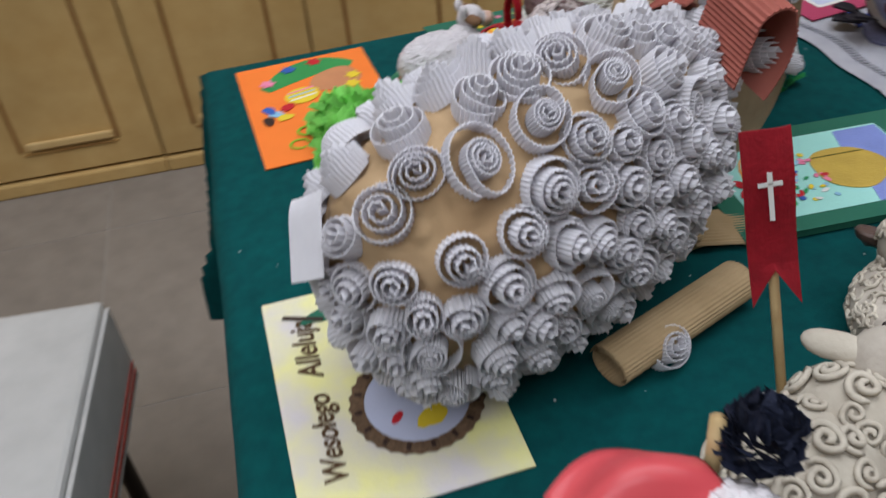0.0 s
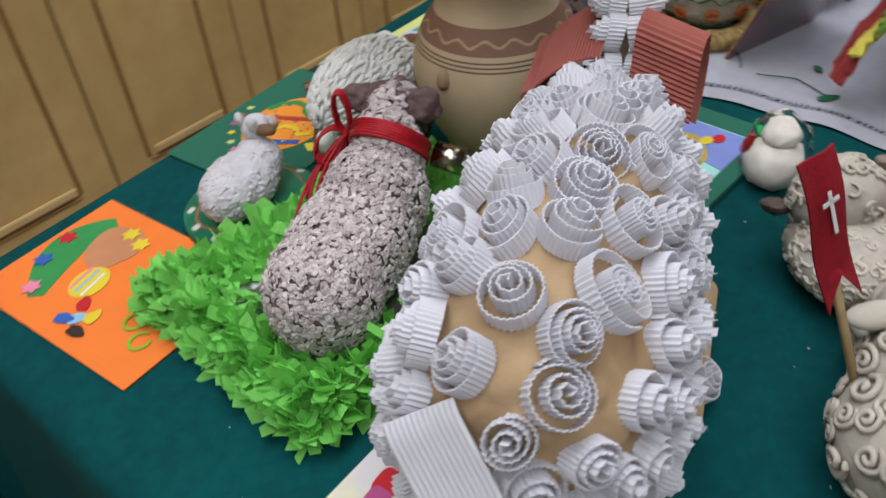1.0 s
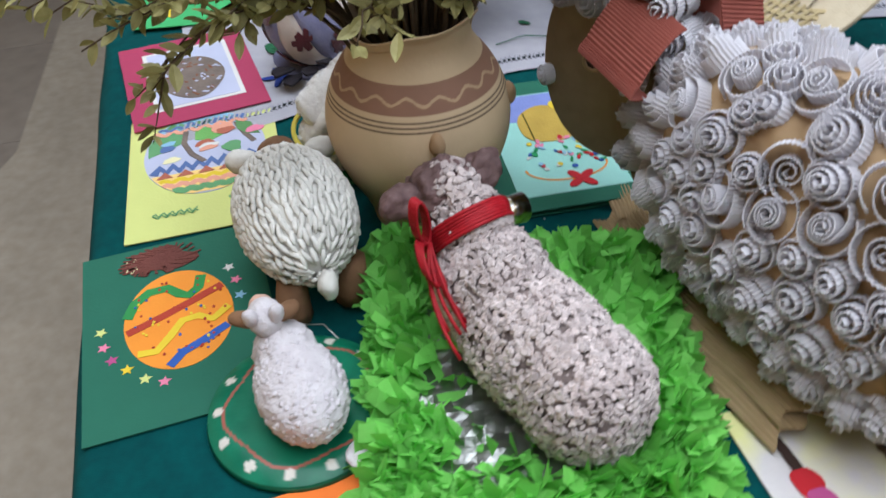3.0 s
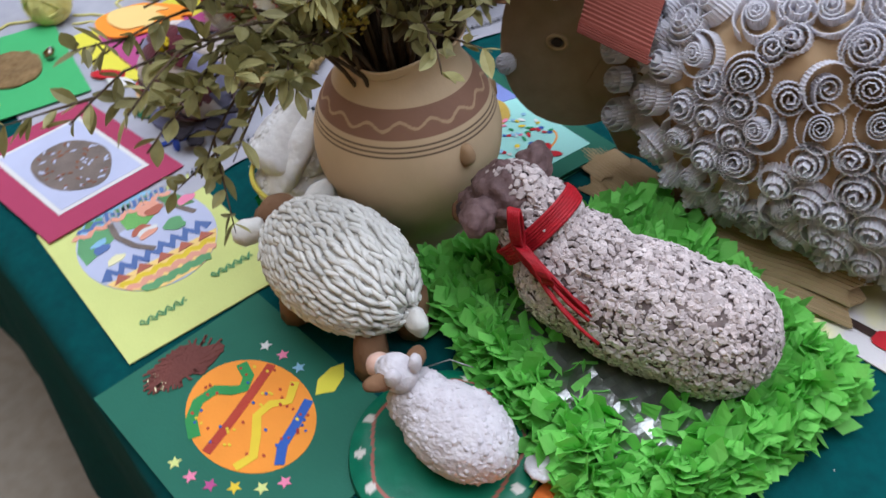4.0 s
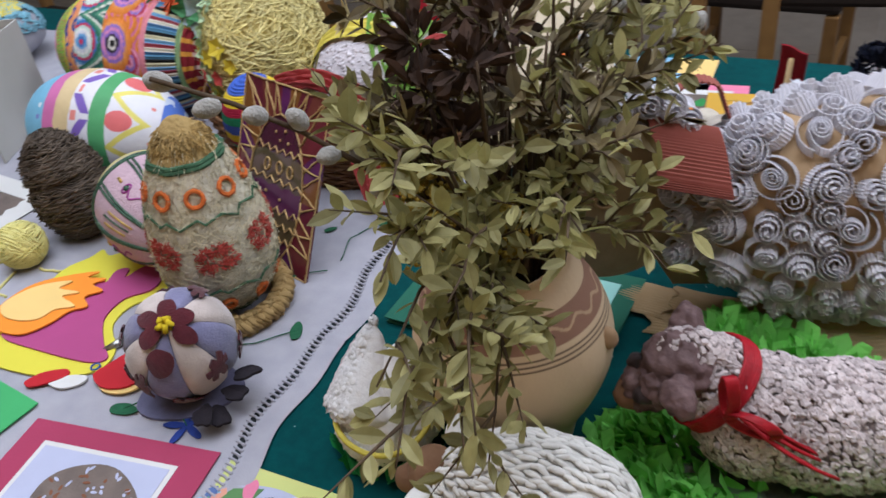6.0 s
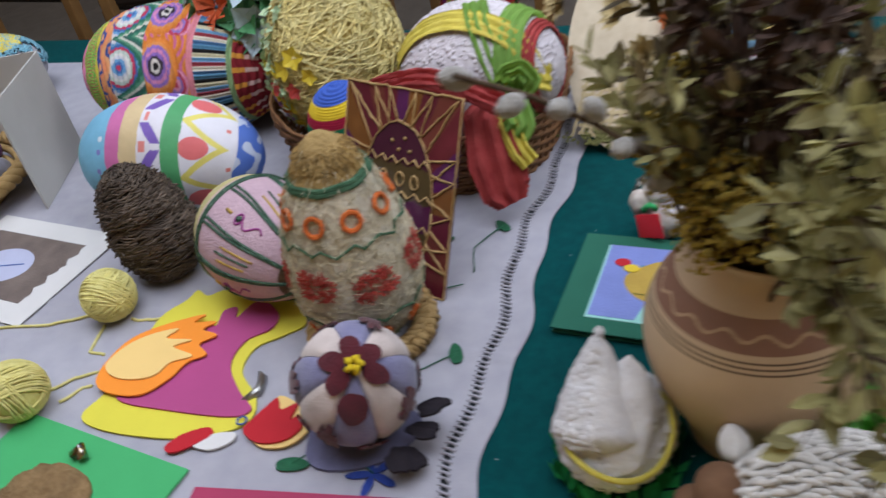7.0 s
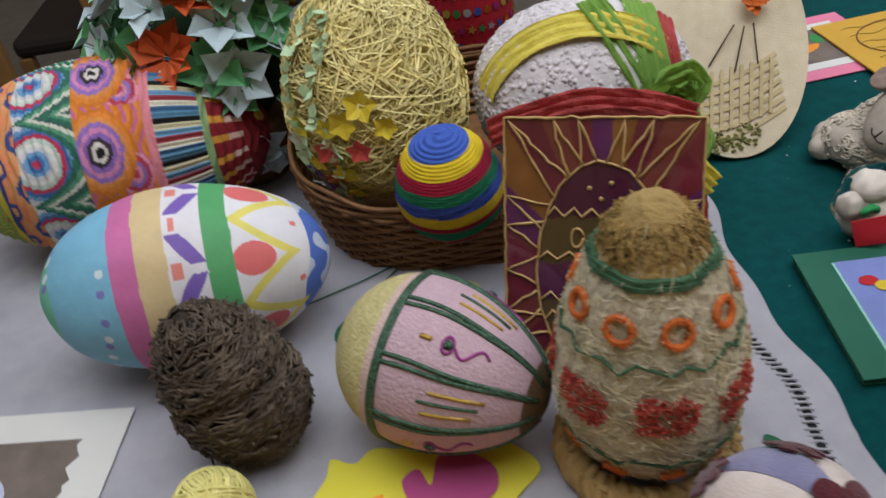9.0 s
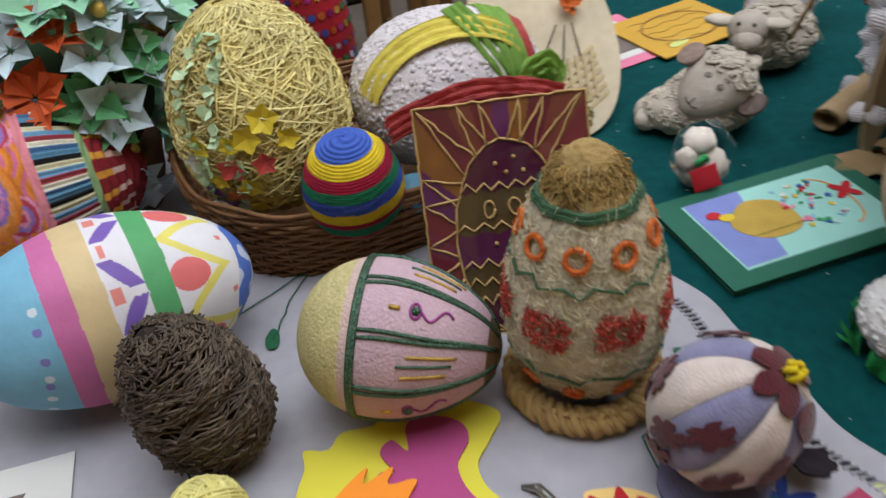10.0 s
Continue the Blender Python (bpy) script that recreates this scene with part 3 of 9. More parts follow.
def crepe(r, w, l):
    """A little bent rag of crepe paper."""
    b = r.uniform(0.2, 0.9)
    tw = r.uniform(-0.5, 0.5)
    pts = []
    for k in range(4):
        q = k / 3
        z = l * (math.sin(q * b * 1.6) if b else 0)
        y = l * q * math.cos(b * q)
        ww = w * (0.95 + 0.12 * math.sin(q * 2.6)) * (1 if k < 3 else r.uniform(0.75, 1.1))
        for sgn in (-1, 1):
            pts.append(Vector((sgn * ww / 2, y + tw * sgn * ww * 0.3, z * 0.75 + sgn * tw * ww * q * 0.8)))
    return pts, [(2 * k, 2 * k + 1, 2 * k + 3, 2 * k + 2) for k in range(3)]


bits = []
for k in range(3200):
    e = rn.random()
    side = rn.random()
    d = abs(rn.gauss(0, 0.12))
    if side < 0.3:
        s, t = e, d
    elif side < 0.6:
        s, t = e, 1 - d
    elif side < 0.8:
        s, t = d * 0.85, e
    else:
        s, t = 1 - d * 0.85, e
    p = nest_at(s, t)
    edge = min(s, 1 - s, t, 1 - t)
    out = (p - nest_at(0.5, 0.5)).normalized()
    h = 0.006 + 0.026 * min(1, edge / 0.05) * rn.random() if edge < 0.06 else 0.014 + 0.02 * rn.random() * max(0, 1 - (edge - 0.06) / 0.12)
    an = math.atan2(out.y, out.x) - math.pi / 2 + rn.gauss(0, 0.9)
    m_ = Matrix.Translation(p + Vector((0, 0, h))) @ Matrix.Rotation(an, 4, "Z") @ Matrix.Rotation(rn.gauss(0.05, 0.45), 4, "X") @ Matrix.Rotation(rn.gauss(0, 0.5), 4, "Y")
    bits.append(moved(crepe(rn, rn.uniform(0.007, 0.014), rn.uniform(0.012, 0.026)), m_))
v_, f_ = gather(bits)
tagged(raw("crepe_grass", v_, f_, M_CREPE, nest, "torn bright green crepe paper fringe", False), kind="stuff")


def lumps(cells, steps=(28, 40), rough=0.0, freq=60.0, seed=0):
    """Ellipsoids (centre, half sizes, turn about z) joined into one skin of points and faces, with relief."""
    out = []
    for c, s, rz in cells:
        v, f = ball(*steps)
        m_ = Matrix.Translation(c) @ Matrix.Rotation(radians(rz), 4, "Z") @ Matrix.Diagonal((*s, 1))
        vs = []
        for p in v:
            q = m_ @ p
            n = (m_.to_3x3().inverted().transposed() @ p).normalized()
            vs.append(q + n * rough * (noise.noise(q * freq + Vector((seed, 0, 0))) + 0.5 * noise.noise(q * freq * 2.3)))
        out.append((vs, f))
    return gather(out)


def on_cells(cells, count, r, low=-9.0):
    """Scattered places and normals on the outside of joined ellipsoids."""
    inv = [((Matrix.Translation(c) @ Matrix.Rotation(radians(rz), 4, "Z") @ Matrix.Diagonal((*s, 1))), (Matrix.Translation(c) @ Matrix.Rotation(radians(rz), 4, "Z") @ Matrix.Diagonal((*s, 1))).inverted()) for c, s, rz in cells]
    area = [s[0] * s[1] + s[1] * s[2] + s[0] * s[2] for c, s, rz in cells]
    out = []
    while len(out) < count:
        k = r.choices(range(len(cells)), area)[0]
        d = Vector((r.gauss(0, 1), r.gauss(0, 1), r.gauss(0, 1))).normalized()
        p = inv[k][0] @ d
        if p.z < low or any((inv[j][1] @ p).length < 0.97 for j in range(len(cells)) if j != k):
            continue
        n = (inv[k][0].to_3x3().inverted().transposed() @ d).normalized()
        out.append((p, n, k))
    return out


def chip(r, s, low=0.35, high=0.6):
    """A small flat irregular flake."""
    n = 6
    vs = [Vector((s * r.uniform(0.6, 1.1) * math.cos(6.283 * k / n), s * r.uniform(0.5, 0.9) * math.sin(6.283 * k / n), 0)) for k in range(n)]
    vs += [Vector((v.x * 0.75, v.y * 0.75, s * r.uniform(low, high))) for v in vs]
    fs = [tuple(range(n, 2 * n))] + [(k, (k + 1) % n, n + (k + 1) % n, n + k) for k in range(n)]
    return vs, fs


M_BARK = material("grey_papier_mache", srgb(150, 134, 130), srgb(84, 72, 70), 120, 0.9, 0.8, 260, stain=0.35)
M_FLAKE = material("pinkish_white_flakes", srgb(218, 205, 202), srgb(188, 172, 169), 60, 0.85, 0.3, 300, stain=0.25, per_piece=0.3)
M_MAUVE = material("mauve_brown_clay", srgb(132, 106, 104), srgb(74, 52, 52), 90, 0.7, 0.8, 200, stain=0.35)
M_BARKDARK = material("charred_brown_clay", srgb(66, 54, 54), srgb(44, 36, 38), 90, 0.7, 0.8, 200, stain=0.35)
M_CLAY = material("brown_clay_legs", srgb(142, 106, 78), srgb(116, 84, 60), 50, 0.85, 0.4, 180)
bark = thing("flake_sheep", "reclining sheep covered in pinkish grey flakes with a red raffia bow", "sheep", pose(0.010, 0.002, 0))
BODY = [(Vector((0.405, -0.305, 0.803)), (0.080, 0.045, 0.047), 19), (Vector((0.360, -0.322, 0.801)), (0.044, 0.043, 0.047), 19), (Vector((0.455, -0.288, 0.812)), (0.048, 0.041, 0.048), 19), (Vector((0.487, -0.279, 0.842)), (0.031, 0.029, 0.038), 19)]
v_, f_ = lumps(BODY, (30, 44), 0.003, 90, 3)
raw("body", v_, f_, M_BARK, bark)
rb = random.Random(11)
fl = []
for p, n, k in on_cells(BODY, 8200, rb, T + 0.010):
    if p.x > 0.500 and p.z > 0.845:
        continue
    nn = (n + Vector((rb.gauss(0, 0.34), rb.gauss(0, 0.34), rb.gauss(0, 0.34)))).normalized()
    fl.append(moved(chip(rb, rb.uniform(0.0018, 0.0046), 0.15, 0.40), frame_on(p + n * (0.0012 + 0.0022 * noise.noise(p * 170)), nn, rb.uniform(0, 6.3))))
v_, f_ = gather(fl)
tagged(raw("flakes", v_, f_, M_FLAKE, bark, "pressed pinkish white flakes", False), kind="stuff")
HEADC = [(Vector((0.511, -0.268, 0.866)), (0.027, 0.027, 0.024), 10), (Vector((0.531, -0.262, 0.845)), (0.021, 0.020, 0.018), 15), (Vector((0.522, -0.250, 0.858)), (0.014, 0.013, 0.014), 0)]
v_, f_ = lumps(HEADC, (34, 46), 0.0042, 130, 8)
raw("head", v_, f_, M_MAUVE, bark, "mauve brown head and muzzle")
v_, f_ = lumps([(Vector((0.543, -0.256, 0.837)), (0.013, 0.013, 0.012), 15)], (20, 26), 0.0015, 130, 2)
raw("nose", v_, f_, M_CLAY, bark, "bare beige nose")
for c in ((0.529, -0.243, 0.852), (0.540, -0.268, 0.858)):
    v_, f_ = lumps([(Vector(c), (0.009, 0.007, 0.008), 20)], (16, 20), 0.002, 160, 6)
    raw("eye_patch", v_, f_, M_BARKDARK, bark, "dark eye hollow")
fl = []
for p, n, k in on_cells([(Vector((0.506, -0.272, 0.871)), (0.026, 0.020, 0.019), 10)], 130, rb, 0.880):
    fl.append(moved(chip(rb, rb.uniform(0.0025, 0.0045)), frame_on(p, n, rb.uniform(0, 6.3))))
v_, f_ = gather(fl)
tagged(raw("forelock", v_, f_, M_FLAKE, bark, "", False), kind="stuff")
for c, s, rz in ((Vector((0.505, -0.233, 0.868)), (0.016, 0.012, 0.012), 110), (Vector((0.515, -0.297, 0.876)), (0.014, 0.012, 0.016), -70)):
    v_, f_ = lumps([(c, s, rz)], (24, 30), 0.004, 90, 4)
    raw("ear", v_, f_, M_MAUVE, bark, "thick mauve brown ear")


NECK_MID, NECK_AXIS, NECK_BACK, NECK_SIDE = Vector((0.489, -0.279, 0.846)), Vector((0.754, 0.261, 0.603)), Vector((-0.567, -0.195, 0.800)), Vector((-0.326, 0.945, 0.0))
neck_inv = [(Matrix.Translation(c) @ Matrix.Rotation(radians(rz), 4, "Z") @ Matrix.Diagonal((*s, 1))).inverted() for c, s, rz in BODY]
st = []
for k in range(7):
    off = (k - 3) * 0.0021
    ring = []
    for i in range(36):
        a = 2 * math.pi * i / 36
        ray = NECK_BACK * math.cos(a) + NECK_SIDE * math.sin(a)
        r_ = 0.018
        while r_ < 0.06 and any((m_ @ (NECK_MID + ray * r_)).length < 1.0 for m_ in neck_inv):
            r_ += 0.001
        ring.append(NECK_MID + ray * (r_ + 0.0030 + 0.0006 * math.sin(3 * a + k)) + NECK_AXIS * off)
    st.append(tube_mesh(ring, 0.0016, 5, True))
v_, f_ = gather(st)
raw("collar", v_, f_, M_RED, bark, "red raffia tied round the neck")
knot = Vector((0.473, -0.247, 0.855))
tail_end = Vector((0.414, -0.257, 0.814))
st = []
for k in range(9):
    e = tail_end.lerp(Vector((0.425, -0.253, 0.830)), 0.8 if k % 3 == 0 else 0.0) + Vector((rb.gauss(0, 0.005), rb.gauss(0, 0.004), rb.gauss(0, 0.006)))
    b = knot.lerp(e, 0.5) + Vector((rb.gauss(0, 0.005), 0.010 + rb.gauss(0, 0.003), 0.004))
    st.append(tube_mesh([knot * (1 - q) ** 2 + b * 2 * q * (1 - q) + e * q * q for q in [i / 9 for i in range(10)]], 0.0014, 5))
for k in range(6):
    for dx, dz, w_ in ((0.004, 0.028, 0.008), (-0.030, -0.010, 0.013)):
        st.append(tube_mesh([knot + Vector((dx * (1 - math.cos(a)) * 0.5 - w_ * 0.4 * math.sin(a) + 0.0012 * (k - 3), 0.004 + 0.005 * math.sin(a) + 0.0006 * k, dz * (1 - math.cos(a)) * 0.6 + w_ * 0.8 * math.sin(a))) for a in [i * 6.283 / 18 for i in range(18)]], 0.0014, 5, True))
v_, f_ = gather(st)
raw("bow", v_, f_, M_RED, bark, "red raffia bow with trailing ends")
M_HOLO = material("gold_holographic_foil", srgb(210, 180, 90), srgb(150, 160, 190), 300, 0.2, 0.3, 200, metal=1.0)
v_, f_ = tube_mesh([(0.514, -0.305, 0.832), (0.522, -0.330, 0.828)], [0.011, 0.012], 18)
raw("bell", v_, f_, M_HOLO, bark, "small rolled gold foil bell")

# ---- sheep of white cotton twists ----
M_COTTON = material("white_cotton", srgb(232, 229, 223), srgb(216, 212, 204), 60, 0.95, 0.3, 400, stain=0.12, per_piece=0.12)
cotton = thing("cotton_sheep", "white sheep modelled from rows of cotton twists on brown clay legs", "sheep", pose(0.026, -0.009, 0.0785) @ Matrix.Scale(0.90, 4))
CB = [(Vector((0.630, -0.163, 0.820)), (0.078, 0.050, 0.047), 8)]
v_, f_ = lumps(CB, (24, 36), 0.001)
raw("body", v_, f_, M_COTTON, cotton)
rk = random.Random(4)
axis = Vector((math.cos(radians(8)), math.sin(radians(8)), 0))
tw = []
for row in range(23):
    q = -0.97 + 1.85 * row / 22
    around = int(9 + 33 * math.sqrt(max(0.02, 1 - q * q)))
    for i in range(around):
        a = 2 * math.pi * (i + 0.5 * (row % 2) + rk.gauss(0, 0.1)) / around
        d = Vector((max(-0.99, min(0.97, q + rk.gauss(0, 0.02))), 0, 0))
        c = math.sqrt(1 - d.x * d.x)
        m_ = Matrix.Translation(CB[0][0]) @ Matrix.Rotation(radians(8), 4, "Z") @ Matrix.Diagonal((0.078, 0.050, 0.047, 1))
        dd = Vector((d.x, c * math.cos(a), c * math.sin(a)))
        p = m_ @ dd
        if p.z < 0.785:
            continue
        n = (m_.to_3x3().inverted().transposed() @ dd).normalized()
        back = (-axis + n * axis.dot(n)).normalized() if abs(n.dot(axis)) < 0.995 else Vector((0, 0, -1))
        back = (back + Vector((0, 0, -0.25)) + Vector((rk.gauss(0, 0.2), rk.gauss(0, 0.22), rk.gauss(0, 0.18)))).normalized()
        L = rk.uniform(0.0065, 0.0095)
        pts = [p - back * L * 0.9 + n * 0.0005, p - back * L * 0.4 + n * 0.002, p + back * L * 0.3 + n * 0.0030, p + back * L + n * 0.0024]
        tw.append(tube_mesh(pts, [0.0013, 0.0024, 0.0026, 0.0013], 6))
v_, f_ = gather(tw)
tagged(raw("cotton_twists", v_, f_, M_COTTON, cotton, "overlapping twists of white cotton"), kind="stuff")
for x, y in ((0.570, -0.146), (0.582, -0.200), (0.668, -0.132), (0.680, -0.185)):
    v_, f_ = tube_mesh([(x, y, T + 0.0005), (x, y, T + 0.012), (x + 0.002, y - 0.004, T + 0.045)], [0.0165, 0.016, 0.013], 9)
    raw("leg", v_, f_, M_CLAY, cotton, "stubby brown clay leg")
v_, f_ = lumps([(Vector((0.712, -0.156, 0.826)), (0.020, 0.021, 0.021), 8), (Vector((0.730, -0.152, 0.815)), (0.014, 0.013, 0.013), 8)], (16, 22), 0.001, 90)
raw("head", v_, f_, M_CLAY, cotton, "brown clay face")
for y in (-0.196, -0.122):
    v_, f_ = lumps([(Vector((0.706, y, 0.832)), (0.011, 0.016, 0.012), 0)], (14, 20), 0.002, 90)
    raw("ear", v_, f_, M_COTTON, cotton, "white fluffy ear")
v_, f_ = lumps([(Vector((0.546, -0.180, 0.803)), (0.012, 0.009, 0.014), 0)], (12, 16), 0.002, 120)
raw("tail", v_, f_, M_COTTON, cotton)

# ---- small white sheep on a painted green disc ----
M_DISC = painted("glossy_green_disc", 0.3, 0.3, 90, wear=0.2)
M_SALT = material("white_dough", srgb(216, 210, 212), srgb(194, 186, 190), 90, 0.85, 1.0, 240, stain=0.1)
small = thing("small_sheep", "small white dough sheep lying on a glossy green disc", "sheep", pose(0.037, 0.001, 0.0515) @ Matrix.Scale(0.9325, 4))
v_, f_ = revolve([(0.0001, 0.010), (0.03, 0.0105), (0.062, 0.009), (0.072, 0.005), (0.074, 0.0012), (0.068, 0.0003), (0.0001, 0.0003)], 80)
disc = raw("disc", v_, f_, M_DISC, small, "green lacquered disc with white dots and a pink line", True, pose(0.438, -0.147, T))


def disc_colour(co):
    a, r_ = math.atan2(co.y, co.x), math.hypot(co.x, co.y)
    for k in range(13):
        b = 2 * math.pi * k / 13
        if (Vector((co.x, co.y)) - Vector((0.064 * math.cos(b), 0.064 * math.sin(b)))).length < 0.0042:
            return srgb(216, 210, 200)
    if abs(r_ - 0.057 - 0.003 * math.sin(a * 5)) < 0.0012:
        return srgb(170, 96, 84)
    n = noise.noise(Vector((co.x, co.y, 0)) * 60)
    return srgb(20 + 14 * n, 112 + 16 * n, 84 + 12 * n)


v2, f2 = [], []
for j in range(60):
    for i in range(160):
        r_, a = 0.0725 * (j / 59), 2 * math.pi * i / 160
        v2.append(Vector((r_ * math.cos(a), r_ * math.sin(a), 0.0112 - (0.005 * max(0, (j - 45) / 14) ** 2))))
for j in range(59):
    for i in range(160):
        k = (i + 1) % 160
        f2.append((j * 160 + i, (j + 1) * 160 + i, (j + 1) * 160 + k, j * 160 + k))
top = raw("disc_top", v2, f2, M_DISC, small, "", True, pose(0.438, -0.147, T))
paint(top.data, disc_colour)
paint(disc.data, lambda co: srgb(20, 108, 82))
SB_ = [(Vector((0.425, -0.150, 0.789)), (0.047, 0.033, 0.031), 12), (Vector((0.458, -0.143, 0.797)), (0.024, 0.024, 0.024), 12)]
v_, f_ = lumps(SB_, (30, 44), 0.0016, 150, 5)
raw("body", v_, f_, M_SALT, small)
fl = []
for p, n, k in on_cells(SB_, 700, rk, T + 0.014):
    fl.append(moved(chip(rk, rk.uniform(0.002, 0.0042)), frame_on(p - n * 0.0012, (n + Vector((rk.gauss(0, 0.3), rk.gauss(0, 0.3), rk.gauss(0, 0.3)))).normalized(), rk.uniform(0, 6))))
v_, f_ = gather(fl)
tagged(raw("wool", v_, f_, M_SALT, small, "pinched white dough wool", True), kind="stuff")
v_, f_ = lumps([(Vector((0.470, -0.134, 0.826)), (0.016, 0.014, 0.014), 10), (Vector((0.484, -0.132, 0.822)), (0.008, 0.008, 0.008), 10)], (16, 22), 0.0008, 140)
raw("head", v_, f_, M_SALT, small)
v_, f_ = lumps([(Vector((0.489, -0.131, 0.820)), (0.009, 0.0095, 0.009), 10)], (14, 18), 0.0006, 140)
raw("muzzle", v_, f_, material("pinkish_dough", srgb(214, 178, 160), srgb(196, 156, 138), 90, 0.8, 0.4, 200), small, "pinkish dough muzzle")
for y, rz in ((-0.150, -60), (-0.118, 60)):
    v_, f_ = lumps([(Vector((0.469, y, 0.829)), (0.012, 0.007, 0.006), rz)], (12, 16), 0.001, 150)
    raw("ear", v_, f_, M_CLAY, small, "brown ear")
    v_, f_ = lumps([(Vector((0.460, y * 0.6 - 0.0536, 0.837)), (0.006, 0.005, 0.008), rz)], (10, 14), 0.001, 150)
    raw("tuft", v_, f_, M_SALT, small, "white dough tuft")
v_, f_ = tube_mesh([(0.474, -0.16, 0.806), (0.462, -0.175, 0.814), (0.446, -0.184, 0.812)], 0.0005, 5)
raw("thread", v_, f_, M_FOIL, small, "thin silvery thread")
v_, f_ = lumps([(Vector((0.375, -0.185, T + 0.015)), (0.013, 0.012, 0.005), 0)], (12, 18), 0.002, 200)
raw("dough_flower", v_, f_, M_SALT, small)

# ---- clay jug with dry twigs ----
jug = thing("clay_jug", "pale fired clay jug with a brown wavy band", "jug", pose(0.653, -0.273, T))
prof = [(0.0001, 0.004), (0.040, 0.004), (0.0455, 0.0005), (0.047, 0.004), (0.0485, 0.012), (0.056, 0.030), (0.067, 0.050), (0.0755, 0.072), (0.0785, 0.090), (0.077, 0.106), (0.0715, 0.122), (0.063, 0.136), (0.0545, 0.146), (0.0495, 0.153), (0.0475, 0.160), (0.0488, 0.168), (0.0520, 0.173), (0.0532, 0.1745), (0.0520, 0.1755), (0.0482, 0.172), (0.0452, 0.166), (0.0440, 0.158), (0.0455, 0.148), (0.058, 0.128), (0.072, 0.09), (0.06, 0.04), (0.0001, 0.012)]


def smooth_profile(p, n=6):
    out = []
    for i in range(len(p) - 1):
        a, b, c, d = (p[max(i - 1, 0)], p[i], p[i + 1], p[min(i + 2, len(p) - 1)])
        # the banded shoulder is cut finer
        m = n * 4 if 0.11 < b[1] < 0.165 and b[0] > 0.05 else n
        for k in range(m):
            t = k / m
            out.append(tuple(0.5 * (2 * b[j] + (c[j] - a[j]) * t + (2 * a[j] - 5 * b[j] + 4 * c[j] - d[j]) * t * t + (3 * b[j] - a[j] - 3 * c[j] + d[j]) * t ** 3) for j in (0, 1)))
    return [(max(r, 1e-4), z) for r, z in out + [p[-1]]]


prof = [(r_, z * 1.11) for r_, z in prof]
v_, f_ = revolve(smooth_profile(prof), 280)
for q in v_:
    r_ = math.hypot(q.x, q.y)
    if q.z > 0.184:
        q.z += 0.0045 * math.sin(2 * math.atan2(q.y, q.x) + 0.6) + 0.0015 * math.sin(5 * math.atan2(q.y, q.x))


def jug_colour(co):
    a = math.atan2(co.y, co.x)
    r_ = math.hypot(co.x, co.y)
    co = Vector((co.x, co.y, co.z / 1.11))
    clay = Vector(srgb(212, 185, 150))
    if r_ < 0.0468 and co.z > 0.02 and co.z < 0.165:
        return clay * 0.8
    z = co.z
    if 0.1265 < z < 0.1445:
        wave = 0.1345 + 0.0023 * math.sin(a * 16) + 0.0006 * math.sin(a * 5 + 1)
        if abs(z - wave) < 0.0010:
            return Vector(srgb(196, 164, 130))
        return Vector(srgb(150, 112, 92))
    for s in (0.1225, 0.1192, 0.1158):
        if abs(z - s) < 0.0007:
            return Vector(srgb(112, 92, 74))
    # the clay gets patchily darker towards the foot
    low_dark = max(0, noise.noise(Vector((co.x * 14, co.y * 14, z * 8)))) * max(0, 1 - z / 0.07)
    return clay * (1 - 0.45 * low_dark)


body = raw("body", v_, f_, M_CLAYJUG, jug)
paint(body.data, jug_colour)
for an in (math.pi, math.pi * 1.42):
    v_, f_ = lumps([(Vector((0.0765 * math.cos(an), 0.0765 * math.sin(an), 0.118)), (0.008, 0.0065, 0.010), 0)], (12, 18), 0.001, 120)
    h_ = raw("lug", v_, f_, M_CLAYJUG, jug, "small pressed clay lug")
    paint(h_.data, lambda co: srgb(176, 144, 110))

M_TWIG = material("dark_twig_bark", srgb(92, 74, 54), srgb(64, 50, 36), 80, 0.8, 0.4, 250)
M_LEAF = material("dry_boxwood_leaves", srgb(168, 161, 108), srgb(126, 118, 74), 120, 0.55, 0.15, 200, stain=0.2, per_piece=0.5)
M_LEAFOLD = material("shrivelled_brown_leaves", srgb(122, 108, 72), srgb(90, 76, 52), 120, 0.6, 0.2, 200, stain=0.2, per_piece=0.5)
let_through(M_LEAF, srgb(176, 170, 104), 0.25)
M_CATKIN = material("grey_willow_catkins", srgb(168, 164, 156), srgb(140, 136, 128), 200, 0.95, 0.8, 500, sheen=0.4)
M_MOSS = material("yellow_dried_flowers", srgb(176, 150, 62), srgb(146, 122, 44), 120, 0.95, 1.0, 300, stain=0.3, per_piece=0.3)
M_STRAWFLOWER = material("pale_straw_petals", srgb(206, 188, 140), srgb(184, 160, 104), 90, 0.8, 0.3, 200, per_piece=0.2)
bouquet = thing("dry_bouquet", "bunch of dried boxwood and willow twigs standing in the clay jug", "dried plants", pose(0.653, -0.273, T))
rl = random.Random(19)
leaf_pieces, dark_pieces, twig_pieces = [], [], []


